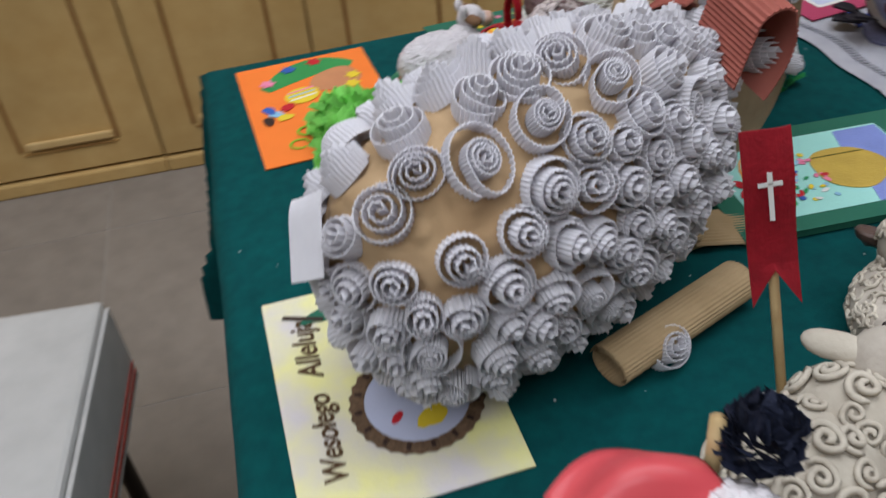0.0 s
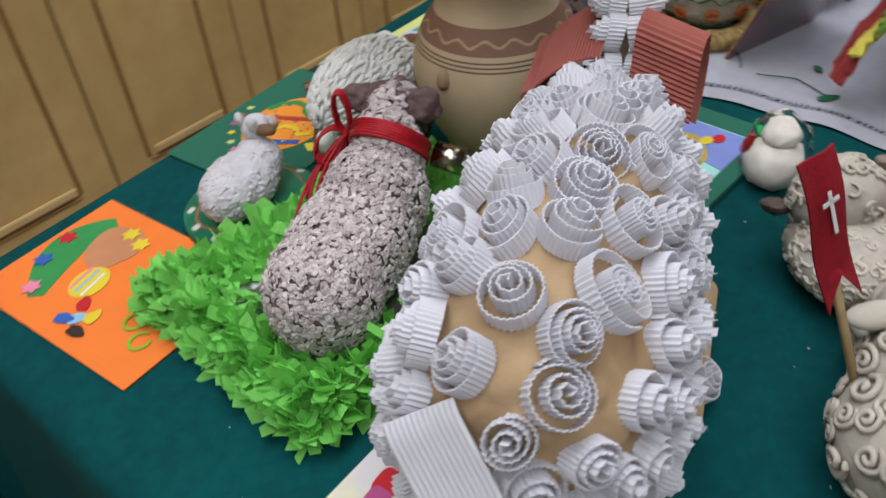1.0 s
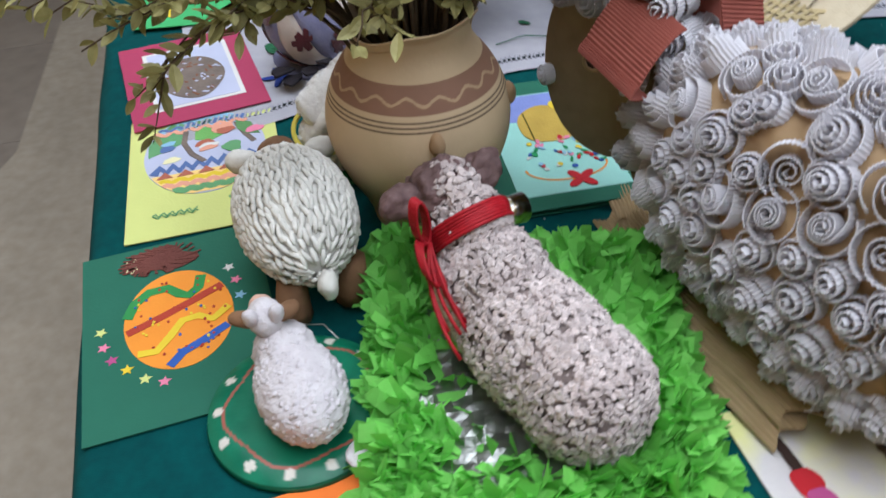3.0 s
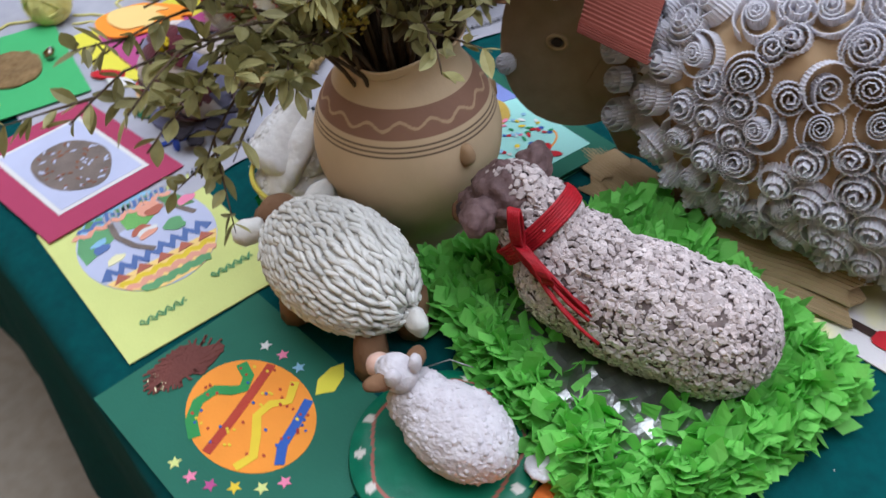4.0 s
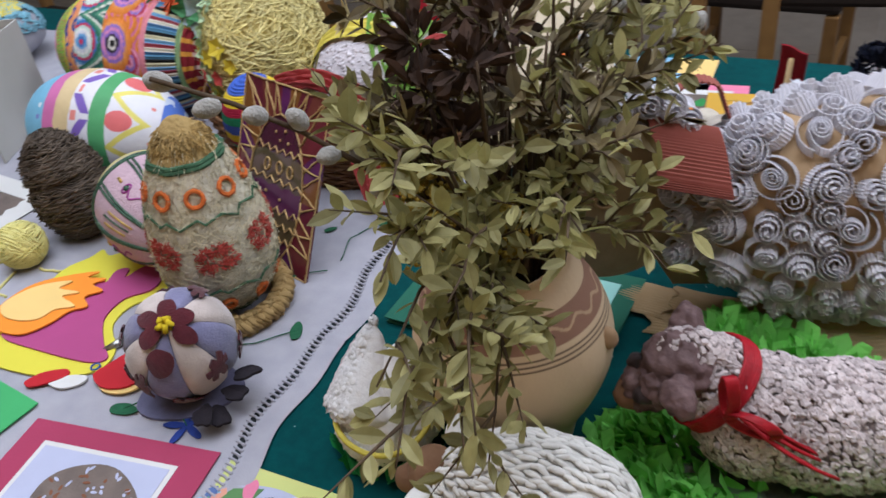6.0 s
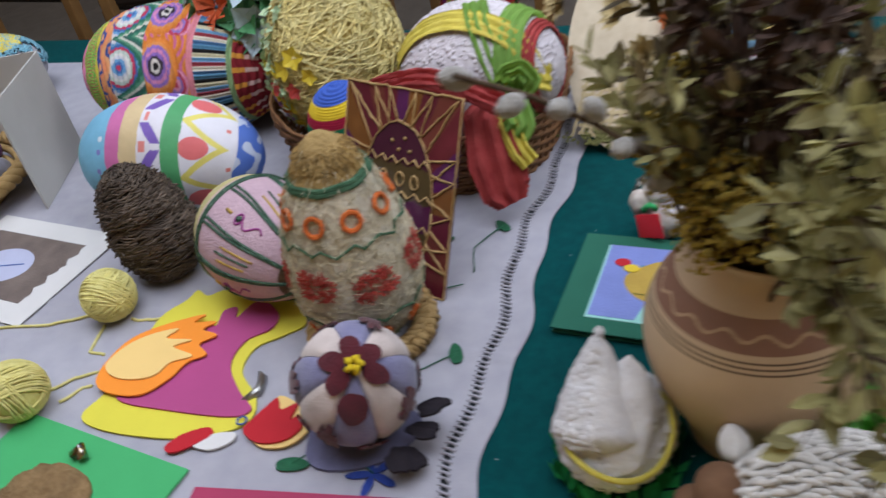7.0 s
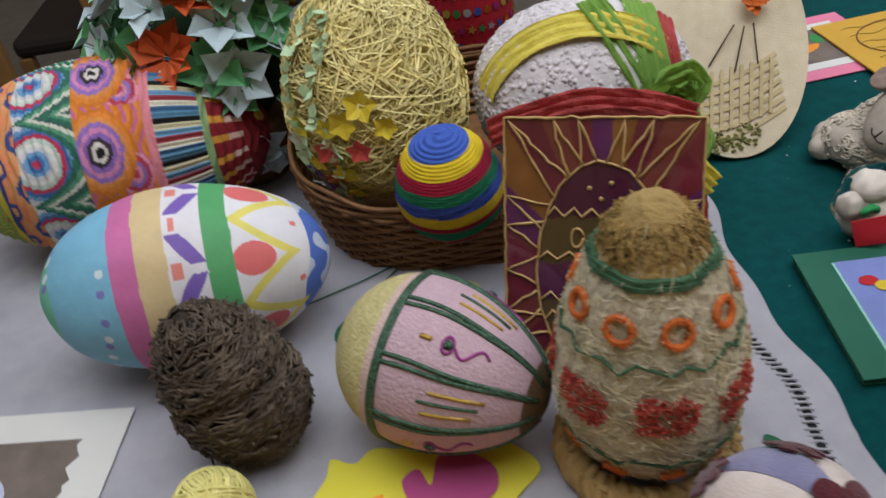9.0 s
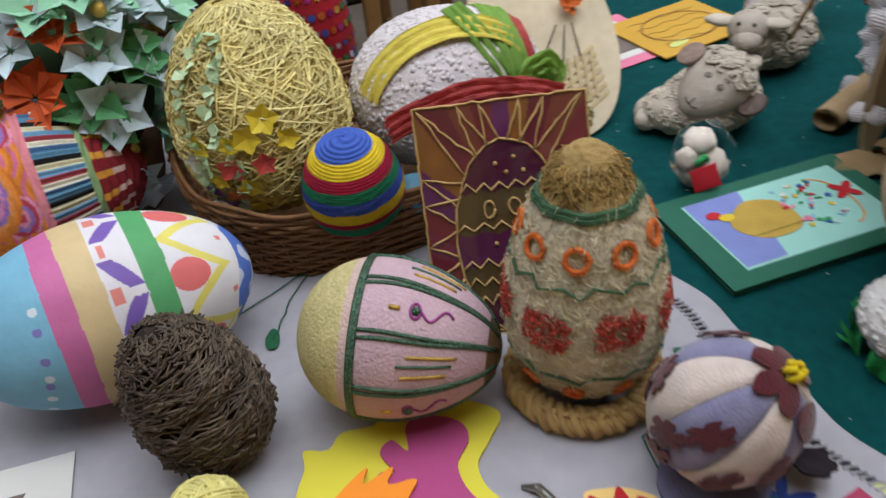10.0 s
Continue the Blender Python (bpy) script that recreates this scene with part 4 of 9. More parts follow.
def leaf(r, l, w):
    """A small pointed oval leaf, cupped along its midrib."""
    b = r.uniform(-0.35, 0.5)
    vs, fs = [], []
    for k, (q, h) in enumerate(((0.0, 0.05), (0.2, 0.34), (0.42, 0.5), (0.65, 0.46), (0.85, 0.26), (1.0, 0.03))):
        z = b * l * 0.4 * q * q
        vs += [Vector((-w * h, l * q, z + 0.3 * w * h)), Vector((0, l * q, z)), Vector((w * h, l * q, z + 0.3 * w * h))]
    for k in range(5):
        o = 3 * k
        fs += [(o, o + 1, o + 4, o + 3), (o + 1, o + 2, o + 5, o + 4)]
    return vs, fs


def twig(pts, radius, leaves, depth=0, hang=0.1, old=False):
    """A bent twig along given places, with pairs of leaves and a few side shoots."""
    n = len(pts) - 1
    twig_pieces.append(tube_mesh(pts, [radius * (1 - 0.75 * k / n) for k in range(n + 1)], 6))
    length = sum((pts[k + 1] - pts[k]).length for k in range(n))
    for k in range(leaves):
        q = 0.42 + 0.58 * (k + rl.random()) / leaves if depth == 0 else 0.15 + 0.85 * (k + rl.random()) / leaves
        i = min(int(q * n), n - 1)
        a = pts[i].lerp(pts[i + 1], q * n - i)
        dd = (pts[i + 1] - pts[i]).normalized()
        for s in (0, 1):
            sd = dd.cross(Vector((rl.gauss(0, 1), rl.gauss(0, 1), rl.gauss(0, 1)))).normalized()
            way = (dd * rl.uniform(0.3, 1.0) + sd * rl.uniform(0.5, 1.0) + Vector((0, 0, rl.uniform(-0.3, 0.3)))).normalized()
            m_ = Matrix.Translation(a) @ way.to_track_quat("Y", "Z").to_matrix().to_4x4() @ Matrix.Rotation(rl.gauss(0, 0.6), 4, "Y")
            l = rl.uniform(0.012, 0.020)
            (dark_pieces if old and rl.random() < 0.8 else leaf_pieces).append(moved(leaf(rl, l, l * rl.uniform(0.36, 0.52)), m_))
    if depth < 1:
        for k in range(4):
            i = rl.randrange(int(n * 0.45), n)
            dd = (pts[i] - pts[i - 1]).normalized()
            sd = dd.cross(Vector((rl.gauss(0, 1), rl.gauss(0, 1), rl.gauss(0, 1)))).normalized()
            sd.z = max(sd.z, -0.15)
            h = (dd + sd * 0.8).normalized() * rl.uniform(0.03, 0.06)
            twig([pts[i] + h * q + Vector((0, 0, -0.012 * hang * q * q)) for q in (0, 0.25, 0.5, 0.75, 1.0)], radius * 0.5, 5, 1, 0.1, old)


def spray(tip, arch, leaves=11):
    """A twig that rises through the mouth of the jug and bows over to a tip given in the room."""
    tip = Vector(tip) - Vector((0.644, -0.277, T))
    flat = Vector((tip.x, tip.y, 0))
    far = flat.length
    way = flat.normalized()
    a = way * 0.012 + Vector((rl.gauss(0, 0.008), rl.gauss(0, 0.008), 0.085))
    b = way * min(0.036, 0.6 * far) + Vector((0, 0, 0.205 + 0.02 * arch))
    c = flat * 0.62 + Vector((rl.gauss(0, 0.01), rl.gauss(0, 0.01), max(tip.z, 0.23) + 0.045 * arch))
    pts = []
    for k in range(15):
        t = k / 14
        p = a * (1 - t) ** 3 + b * 3 * t * (1 - t) ** 2 + c * 3 * t * t * (1 - t) + tip * t ** 3
        pts.append(p + Vector((rl.gauss(0, 0.0012), rl.gauss(0, 0.0012), rl.gauss(0, 0.0012))))
    # the tall inner shoots are the oldest and brownest
    twig(pts, 0.0022, leaves, 0, 0.1, tip.z > 0.29 and far < 0.12)


for tip, arch in (
        # the main spray, bowing towards the cupboards
        ((0.572, -0.085, 0.95), 1.2), ((0.581, -0.080, 0.945), 1.1), ((0.516, -0.22, 0.988), 0.8), ((0.585, -0.02, 1.01), 0.9), ((0.555, -0.045, 1.02), 0.8), ((0.57, -0.05, 0.985), 1.0), ((0.60, -0.085, 0.985), 1.0), ((0.605, -0.05, 1.03), 0.7), ((0.585, -0.125, 0.975), 1.0),
        ((0.58, -0.08, 1.06), 0.4), ((0.55, -0.17, 1.04), 0.5), ((0.60, -0.06, 1.08), 0.3), ((0.61, -0.10, 1.11), 0.2),
        # sprays to the other sides stand steeper
        ((0.53, -0.43, 1.035), 0.3), ((0.58, -0.42, 1.05), 0.3), ((0.60, -0.38, 1.07), 0.3), ((0.55, -0.37, 1.06), 0.3), ((0.62, -0.41, 1.03), 0.4), ((0.66, -0.40, 1.06), 0.3), ((0.57, -0.29, 1.06), 0.2), ((0.55, -0.23, 1.05), 0.2),
        # short leafy shoots over the mouth
        *(((0.644 + (0.060 + 0.018 * (k % 3)) * math.cos(k * 0.9), -0.277 + (0.060 + 0.018 * (k % 3)) * math.sin(k * 0.9), (1.04 if math.cos(k * 0.9) > 0.2 else 0.975) + 0.025 * (k % 4)), 0.5) for k in range(14)),
        ((0.70, -0.36, 1.05), 0.3), ((0.725, -0.27, 1.05), 0.2), ((0.72, -0.22, 1.04), 0.3), ((0.60, -0.33, 1.09), 0.1), ((0.66, -0.29, 1.12), 0.0), ((0.63, -0.25, 1.12), 0.0), ((0.69, -0.26, 1.11), 0.0), ((0.65, -0.33, 1.10), 0.0)):
    spray(tip, arch)
# bare brown stalks crowd the middle
for k in range(46):
    a, q = rl.uniform(0, 6.28), math.sqrt(rl.random())
    top_ = Vector((0.075 * q * math.cos(a), 0.075 * q * math.sin(a), rl.uniform(0.27, 0.37)))
    foot_ = Vector((0.022 * q * math.cos(a + 0.4), 0.022 * q * math.sin(a + 0.4), 0.10))
    kink = foot_.lerp(top_, 0.6) + Vector((rl.gauss(0, 0.006), rl.gauss(0, 0.006), 0.01))
    twig_pieces.append(tube_mesh([foot_.lerp(kink, s) if s <= 1 else kink.lerp(top_, s - 1) for s in (0, 0.5, 1, 1.4, 1.7, 2)], [0.0024, 0.0022, 0.0019, 0.0016, 0.0013, 0.0007], 6))
v_, f_ = gather(twig_pieces)
tagged(raw("brushwood", v_, f_, M_TWIG, bouquet, "thin dark brown twigs"), kind="stuff")
v_, f_ = gather(leaf_pieces)
tagged(raw("leaves", v_, f_, M_LEAF, bouquet, "small dry olive green leaves", False), kind="stuff")
v_, f_ = gather(dark_pieces)
tagged(raw("old_leaves", v_, f_, M_LEAFOLD, bouquet, "shrivelled dark brown leaves", False), kind="stuff")
# willow rods with catkins
for tip in ((0.782, -0.137, 1.12), (0.60, -0.45, 1.07), (0.54, -0.42, 1.05), (0.70, -0.40, 1.09)):
    tip = Vector(tip) - Vector((0.644, -0.277, T))
    foot = Vector((tip.x * 0.05, tip.y * 0.05, 0.09))
    mid = Vector((tip.x * 0.15, tip.y * 0.15, 0.27))
    pts = [foot * (1 - q) ** 2 + mid * 2 * q * (1 - q) + tip * q * q for q in [i / 8 for i in range(9)]]
    h = (tip - mid).normalized()
    v_, f_ = tube_mesh(pts, [0.0028 - 0.0013 * i / 8 for i in range(9)], 8)
    rod = raw("willow_rod", v_, f_, M_TWIG, bouquet, "dark willow rod with grey catkins")
    for q in range(7):
        i = 4.4 + q * 0.58
        a = pts[int(i)].lerp(pts[min(int(i) + 1, 8)], i % 1)
        sd = h.cross(Vector((rl.gauss(0, 1), rl.gauss(0, 1), rl.gauss(0, 1)))).normalized()
        c = a + sd * 0.007
        v2, f2 = lumps([((0, 0, 0), (0.0058, 0.0058, 0.0088), 0)], (12, 16), 0.0006, 300)
        raw("catkin", v2, f2, M_CATKIN, rod, "soft grey catkin", True, frame_on(c, (h + sd * 0.6).normalized()))
# yellow dried flower clusters and straw flowers
for c in ((0.052, 0.008, 0.23), (0.035, 0.045, 0.24), (0.070, -0.012, 0.26), (0.02, 0.06, 0.26), (0.058, 0.04, 0.28), (0.045, -0.02, 0.285), (0.0, 0.072, 0.245), (-0.03, 0.06, 0.25), (0.03, 0.06, 0.225)):
    pieces = []
    for k in range(150):
        d = Vector((rl.gauss(0, 1), rl.gauss(0, 1), rl.gauss(0, 1))).normalized() * rl.uniform(0.2, 1) ** 0.5
        pieces.append(moved(chip(rl, rl.uniform(0.0018, 0.0036)), frame_on(Vector(c) + Vector((d.x * 0.022, d.y * 0.022, d.z * 0.024)), d, rl.uniform(0, 6))))
    v_, f_ = gather(pieces)
    raw("flower_head", v_, f_, M_MOSS, bouquet, "crumbly yellow dried flower cluster", False)
M_PETALBROWN = material("dark_dried_petals", srgb(84, 62, 48), srgb(58, 42, 34), 90, 0.85, 0.5, 200, per_piece=0.4)
for c in ((-0.012, 0.053, 0.350), (0.017, 0.053, 0.330), (0.002, 0.050, 0.300), (0.030, 0.030, 0.350), (-0.02, 0.02, 0.36)):
    pieces = []
    for k in range(60):
        d = Vector((rl.gauss(0, 1), rl.gauss(0, 1), rl.gauss(0.2, 1))).normalized()
        m_ = Matrix.Translation(Vector(c) + d * rl.uniform(0.004, 0.017)) @ d.to_track_quat("Y", "Z").to_matrix().to_4x4() @ Matrix.Rotation(rl.uniform(-1.5, 1.5), 4, "Y")
        pieces.append(moved(leaf(rl, rl.uniform(0.010, 0.018), rl.uniform(0.005, 0.009)), m_))
    v_, f_ = gather(pieces)
    raw("dried_blossom", v_, f_, M_PETALBROWN, bouquet, "crumpled dark brown dried blossom", False)
for c, n in (((0.1, -0.09, 0.30), (0.6, 0.4, 0.6)), ((0.09, -0.13, 0.25), (0.4, 0.7, 0.4)), ((0.13, -0.05, 0.33), (0.7, 0.5, 0.3))):
    pieces = []
    for ring_, (cnt, rr, til) in enumerate(((12, 0.018, 0.5), (10, 0.013, 0.9), (7, 0.008, 1.2))):
        for k in range(cnt):
            m_ = Matrix.Rotation(2 * math.pi * k / cnt + ring_ * 0.3, 4, "Z") @ Matrix.Rotation(til, 4, "X")
            pieces.append(moved(leaf(rl, rr, rr * 0.5), m_))
    v_, f_ = gather(pieces)
    raw("straw_flower", v_, f_, M_STRAWFLOWER, bouquet, "pale straw flower", False, frame_on(c, n))

# ---- eggs ----
def egg(name, label, length, radius, m, mat, colour=None, steps=(150, 200), blunt=0.12, squash=1.0, wob=0.0, parent_label=""):
    """An egg whose long axis is its own z, middle at the origin of m."""
    e = thing(name, label, "egg", m)
    v, f = revolve(egg_profile(length, radius, steps[0], blunt), steps[1], squash)
    for q in v:
        q.z -= length / 2
        if wob:
            n = Vector((q.x, q.y, q.z * 0.5)).normalized()
            q += n * wob * noise.noise(q * 28)
    shell = raw("shell", v, f, mat, e, parent_label)
    if colour:
        paint(shell.data, colour)
    return e, shell


def egg_at(x, y, z, axis, turn=0.0):
    return frame_on((x, y, z), axis, turn)


# large painted egg, lying down
M_EGGPAINT = painted("matt_poster_paint", 0.6, 0.25, 120, wear=0.10, grain=45)
LP, RP = 0.234, 0.0750


def painted_colour(co):
    s = co.z / LP + 0.5
    s += 0.006 * noise.noise(co * 40)
    a = math.atan2(co.y, co.x)
    u = a / (2 * math.pi) * 6 + 0.25
    tri = abs((u % 1) - 0.5) * 2
    if s < 0.30:
        c = srgb(124, 184, 212) if s > 0.07 else srgb(110, 190, 160)
        for k in range(26):
            b, t = k * 2.399, 0.05 + 0.22 * ((k * 0.618) % 1)
            d = math.hypot(((a - b + math.pi) % (2 * math.pi) - math.pi) * math.hypot(co.x, co.y), (s - t) * LP)
            if d < 0.0035:
                return srgb(214, 226, 234) if k % 2 else srgb(126, 124, 190)
        return c
    if s < 0.38:
        return srgb(204, 112, 164)
    if s < 0.48:
        return srgb(214, 190, 144)
    if s < 0.60:
        zig = 0.48 + 0.105 * (1 - tri)
        if abs(s - zig) < 0.030 * math.sin(math.pi * min(1, 0.15 + tri * 0.85)) ** 0.5 and 0.10 < tri < 0.76:
            return srgb(124, 96, 178)
        if tri < 0.16 and 0.49 < s < 0.525:
            return srgb(226, 138, 128)
        if tri > 0.84 and 0.50 < s < 0.52:
            return srgb(226, 138, 128)
        return srgb(226, 222, 228)
    if s < 0.685:
        return srgb(86, 164, 106)
    u2 = a / (2 * math.pi) * 6 + 0.25
    tri2 = abs((u2 % 1) - 0.5) * 2
    zig = 0.70 + 0.18 * (1 - tri2)
    if abs(s - zig) < 0.024:
        return srgb(226, 214, 110)
    if s < 0.83 and math.hypot(tri2 * 0.040, (s - 0.752) * LP) < 0.0165:
        return srgb(222, 112, 112)
    if s > 0.905 + 0.03 * math.sin(a * 2 + 1.5):
        return srgb(84, 116, 196) if noise.noise(co * 70) > -0.2 else srgb(196, 206, 226)
    if tri2 > 0.9 and 0.88 < s < 0.9:
        return srgb(222, 130, 120)
    return srgb(226, 224, 230)


egg("painted_egg", "large pastel egg painted with bands, zigzags and dots", LP, RP, egg_at(1.329, -0.508, T + RP + 0.003, (-1, -0.16, -0.07), 2.2), M_EGGPAINT, painted_colour, (400, 520), 0.06, wob=0.0012)

# egg covered in glued yarn
M_YARNEGG = painted("glued_yarn", 0.95, 0.6, 220, wear=0.15, grain=160)
LM, RM = 0.31, 0.095


def yarn_colour(co):
    s = co.z / LM + 0.5
    a = math.atan2(co.y, co.x)
    w = 0.01 * math.sin(a * 6)
    cyc = a / (2 * math.pi)
    def pick(cols, q):
        return srgb(*cols[int(q) % len(cols)])
    if s < 0.06:
        return srgb(120, 70, 60)
    if s < 0.10:
        return srgb(214, 128, 160)
    if s < 0.20:
        d = math.hypot(((cyc * 12) % 1 - 0.5) * 0.05, (s - 0.15) * LM)
        return pick([(140, 190, 80), (90, 150, 60), (150, 200, 90), (190, 80, 90)], d * 900)
    if s < 0.225:
        return srgb(206, 190, 70) if s < 0.212 else srgb(60, 70, 130)
    if s < 0.29:
        d = (s - 0.25 - 0.02 * math.sin(a * 12)) * 60
        return pick([(224, 150, 100), (224, 160, 110), (60, 80, 140), (224, 140, 96)], d + 4)
    if s < 0.47:
        q = abs(((cyc * 7) % 1) - 0.5) * 2
        d = (s - 0.29 - 0.16 * (1 - q * q)) * 46
        if d > 0:
            return pick([(50, 110, 90), (90, 150, 120), (214, 214, 200), (60, 100, 90)], d)
        e = math.hypot((q) * 0.04, (s - 0.345) * LM)
        return pick([(190, 60, 90), (70, 110, 170), (110, 160, 200), (206, 206, 214), (222, 222, 214), (190, 206, 196)], e * 260)
    if s < 0.66:
        q = ((cyc * 7) % 1) - 0.5
        e = math.hypot(q * 0.062, (s - 0.53) * LM)
        f = math.hypot((q - 0.3) * 0.062, (s - 0.61) * LM)
        e += 0.0012 * noise.noise(co * 160)
        if e < 0.0305:
            return pick([(34, 30, 32), (222, 216, 206), (60, 50, 60), (142, 108, 182), (214, 140, 180), (150, 116, 190), (226, 150, 84), (226, 138, 60), (214, 126, 50)], e * 290)
        if f < 0.016:
            return pick([(190, 70, 90), (226, 150, 176), (150, 120, 190)], f * 300)
        return pick([(226, 140, 60), (214, 126, 50), (206, 110, 150)], (s + 0.02 * math.sin(a * 9)) * 90)
    if s < 0.69:
        return srgb(224, 140, 150)
    if s < 0.82:
        return pick([(90, 140, 170), (30, 30, 30), (214, 206, 170), (110, 160, 196), (150, 60, 70), (226, 220, 200), (70, 110, 150)], cyc * 92)
    if s < 0.84:
        return srgb(140, 170, 120)
    q = ((cyc * 10) % 1) - 0.5
    if abs(q) > 0.14 and abs(q) < 0.32 and s < 0.93:
        return srgb(214, 150, 60) if s < 0.885 else srgb(214, 180, 170)
    return srgb(134, 36, 44)


mos, shell = egg("yarn_egg", "large egg covered in glued coloured yarn patterns and faces", LM, RM, egg_at(1.432, -0.708, T + RM - 0.001, (-1, -0.12, -0.04), 0.4), M_YARNEGG, yarn_colour, (280, 360), 0.04)
for v in shell.data.vertices:
    s = v.co.z / LM + 0.5
    a = math.atan2(v.co.y, v.co.x)
    n = Vector((v.co.x, v.co.y, v.co.z * 0.4)).normalized()
    v.co += n * 0.0013 * (math.sin(a * 92) if 0.69 < s < 0.82 else math.sin(s * 230 + 2 * math.sin(a * 7)))

# twig egg in two halves
M_VINE = material("dark_vine", srgb(112, 97, 82), srgb(74, 62, 52), 60, 0.6, 0.4, 300, stain=0.3, per_piece=0.45)
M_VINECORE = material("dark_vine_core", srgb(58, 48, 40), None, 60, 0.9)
vine_egg = thing("vine_egg", "upright egg wound from dark thin vine twigs", "egg", pose(1.267, -0.387, T - 0.001, 0, 13, 0))
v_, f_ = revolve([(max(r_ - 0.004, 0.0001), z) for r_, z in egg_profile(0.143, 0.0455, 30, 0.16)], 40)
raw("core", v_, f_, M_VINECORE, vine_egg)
rv = random.Random(31)
pieces = []
for k in range(900):
    s = rv.uniform(0.03, 0.985)
    a0 = rv.uniform(0, 6.28)
    span = rv.uniform(0.6, 1.9)
    tilt = rv.gauss(0, 0.10)
    pts = []
    for i in range(9):
        q = i / 8
        ss = min(max(s + tilt * (q - 0.5) * 0.8 + 0.01 * math.sin(q * 6 + k), 0.008), 0.995)
        an = math.acos(1 - 2 * ss)
        r_ = math.sin(an) * (1 + 0.16 * math.cos(an)) * 0.0455 + rv.gauss(0.0004, 0.0011) + 0.001 - 0.0055 * math.exp(-((ss - 0.55 - 0.05 * math.sin(a0 + span * q)) / 0.035) ** 2) + 0.002 * noise.noise(Vector((3 * math.cos(a0 + span * q), 3 * math.sin(a0 + span * q), ss * 9)))
        if i in (0, 8):
            r_ += rv.uniform(0, 0.0045)
        pts.append(Vector((r_ * math.cos(a0 + span * q), r_ * math.sin(a0 + span * q), ss * 0.143)))
    pieces.append(tube_mesh(pts, rv.uniform(0.0006, 0.0012), 5))
v_, f_ = gather(pieces)
tagged(raw("vine_winding", v_, f_, M_VINE, vine_egg, "wound thin dark vine", True), kind="stuff")

# pink sugared egg with glitter lines
M_PINK = painted("sugared_pink_paint", 0.7, 0.8, 420, wear=0.08, grain=240)
M_GLITTER = material("green_glitter_glue", srgb(22, 60, 46), srgb(92, 122, 100), 700, 0.25, 0.6, 900, metal=0.3, spread=0.25)
M_GOLDGLUE = material("gold_glitter_glue", srgb(170, 130, 50), srgb(210, 180, 90), 700, 0.3, 0.5, 900, metal=0.5)
LK, RK = 0.158, 0.0625


def pink_colour(co):
    s = co.z / LK + 0.5
    if s < 0.27:
        n = noise.noise(co * 260)
        return srgb(196 + 18 * n, 184 + 16 * n, 130 + 20 * n)
    if s < 0.31:
        return srgb(206, 178, 170)
    if s > 0.93:
        return srgb(96, 74, 50)
    return srgb(196, 166, 176)


pk, shell = egg("pink_egg", "sugared pink and gold egg with dark green glitter lines", LK, RK, egg_at(1.128, -0.372, T + RK + 0.003, (-0.88, 0.52, -0.12), 0.25), M_PINK, pink_colour, (150, 180), 0.16)


def on_egg(L, R, s, a, lift, blunt=0.16):
    an = math.acos(1 - 2 * min(max(s, 0.001), 0.999))
    r_ = math.sin(an) * (1 + blunt * math.cos(an)) / (1 + blunt * 0.1) * R + lift
    return Vector((r_ * math.cos(a), r_ * math.sin(a), (s - 0.5) * L))


for k in range(9):
    a = 2 * math.pi * k / 9
    for da in (-0.045, 0.045):
        v_, f_ = tube_mesh([on_egg(LK, RK, 0.335 + 0.64 * q, a + da * (1 - 0.6 * q) + 0.01 * math.sin(9 * q + k), 0.0002) for q in [i / 16 for i in range(17)]], 0.0018, 6)
        raw("glitter_line", v_, f_, M_GLITTER, pk, "raised line of green glitter glue")
    for da, s0, s1, gold in ((0.22, 0.58, 0.80, 1), (0.34, 0.54, 0.78, 0), (0.48, 0.56, 0.76, 1)):
        if k % 2:
            v_, f_ = tube_mesh([on_egg(LK, RK, s0 + (s1 - s0) * q, a + da, 0.0) for q in [i / 6 for i in range(7)]], 0.0013, 6)
            raw("glitter_dash", v_, f_, M_GOLDGLUE if gold else M_GLITTER, pk, "gold dash" if gold else "")
for s in (0.342, 0.328):
    v_, f_ = tube_mesh([on_egg(LK, RK, s, 2 * math.pi * i / 60, 0.0002) for i in range(60)], 0.0024, 6, True)
    raw("glitter_ring", v_, f_, M_GLITTER, pk, "ring of green glitter glue")
M_PURPLE = material("purple_paint", srgb(150, 60, 130), None, 90, 0.5)
for k in range(0, 9, 2):
    a = 2 * math.pi * (k + 0.5) / 9
    v_, f_ = tube_mesh([on_egg(LK, RK, 0.60 + 0.022 * math.cos(t), a + 0.10 * math.sin(t), 0.0003) for t in [i * 6.283 / 24 for i in range(24)]], 0.0012, 6, True)
    raw("purple_ring", v_, f_, M_PURPLE, pk, "purple painted ring")
    v_, f_ = tube_mesh([on_egg(LK, RK, 0.63 + 0.14 * q, a + 0.1 * math.sin(q * 6), 0.0003) for q in [i / 12 for i in range(13)]], 0.0011, 6)
    raw("purple_curl", v_, f_, M_PURPLE, pk)
    v_, f_ = lumps([(on_egg(LK, RK, 0.60, a, 0.0), (0.0035, 0.0035, 0.004), 0)], (8, 10))
    raw("green_dot", v_, f_, M_GLITTER, pk)
    v_, f_ = tube_mesh([on_egg(LK, RK, 0.48 + 0.05 * q, a, 0.0002) for q in (0, 0.5, 1)], 0.0019, 6)
    raw("gold_dash", v_, f_, M_GOLDGLUE, pk, "gold glitter dash")

# straw-fibre egg in a plaited ring
M_SISAL = painted("felted_flax_fibre", 0.95, 1.0, 260, wear=0.2, grain=130)
M_FIBRE = material("loose_flax_fibres", srgb(226, 216, 188), srgb(198, 184, 148), 90, 0.8, per_piece=0.35)
M_STRAWTOP = material("cut_straw", srgb(190, 160, 100), srgb(156, 124, 70), 140, 0.7, 0.3, 400, per_piece=0.5)
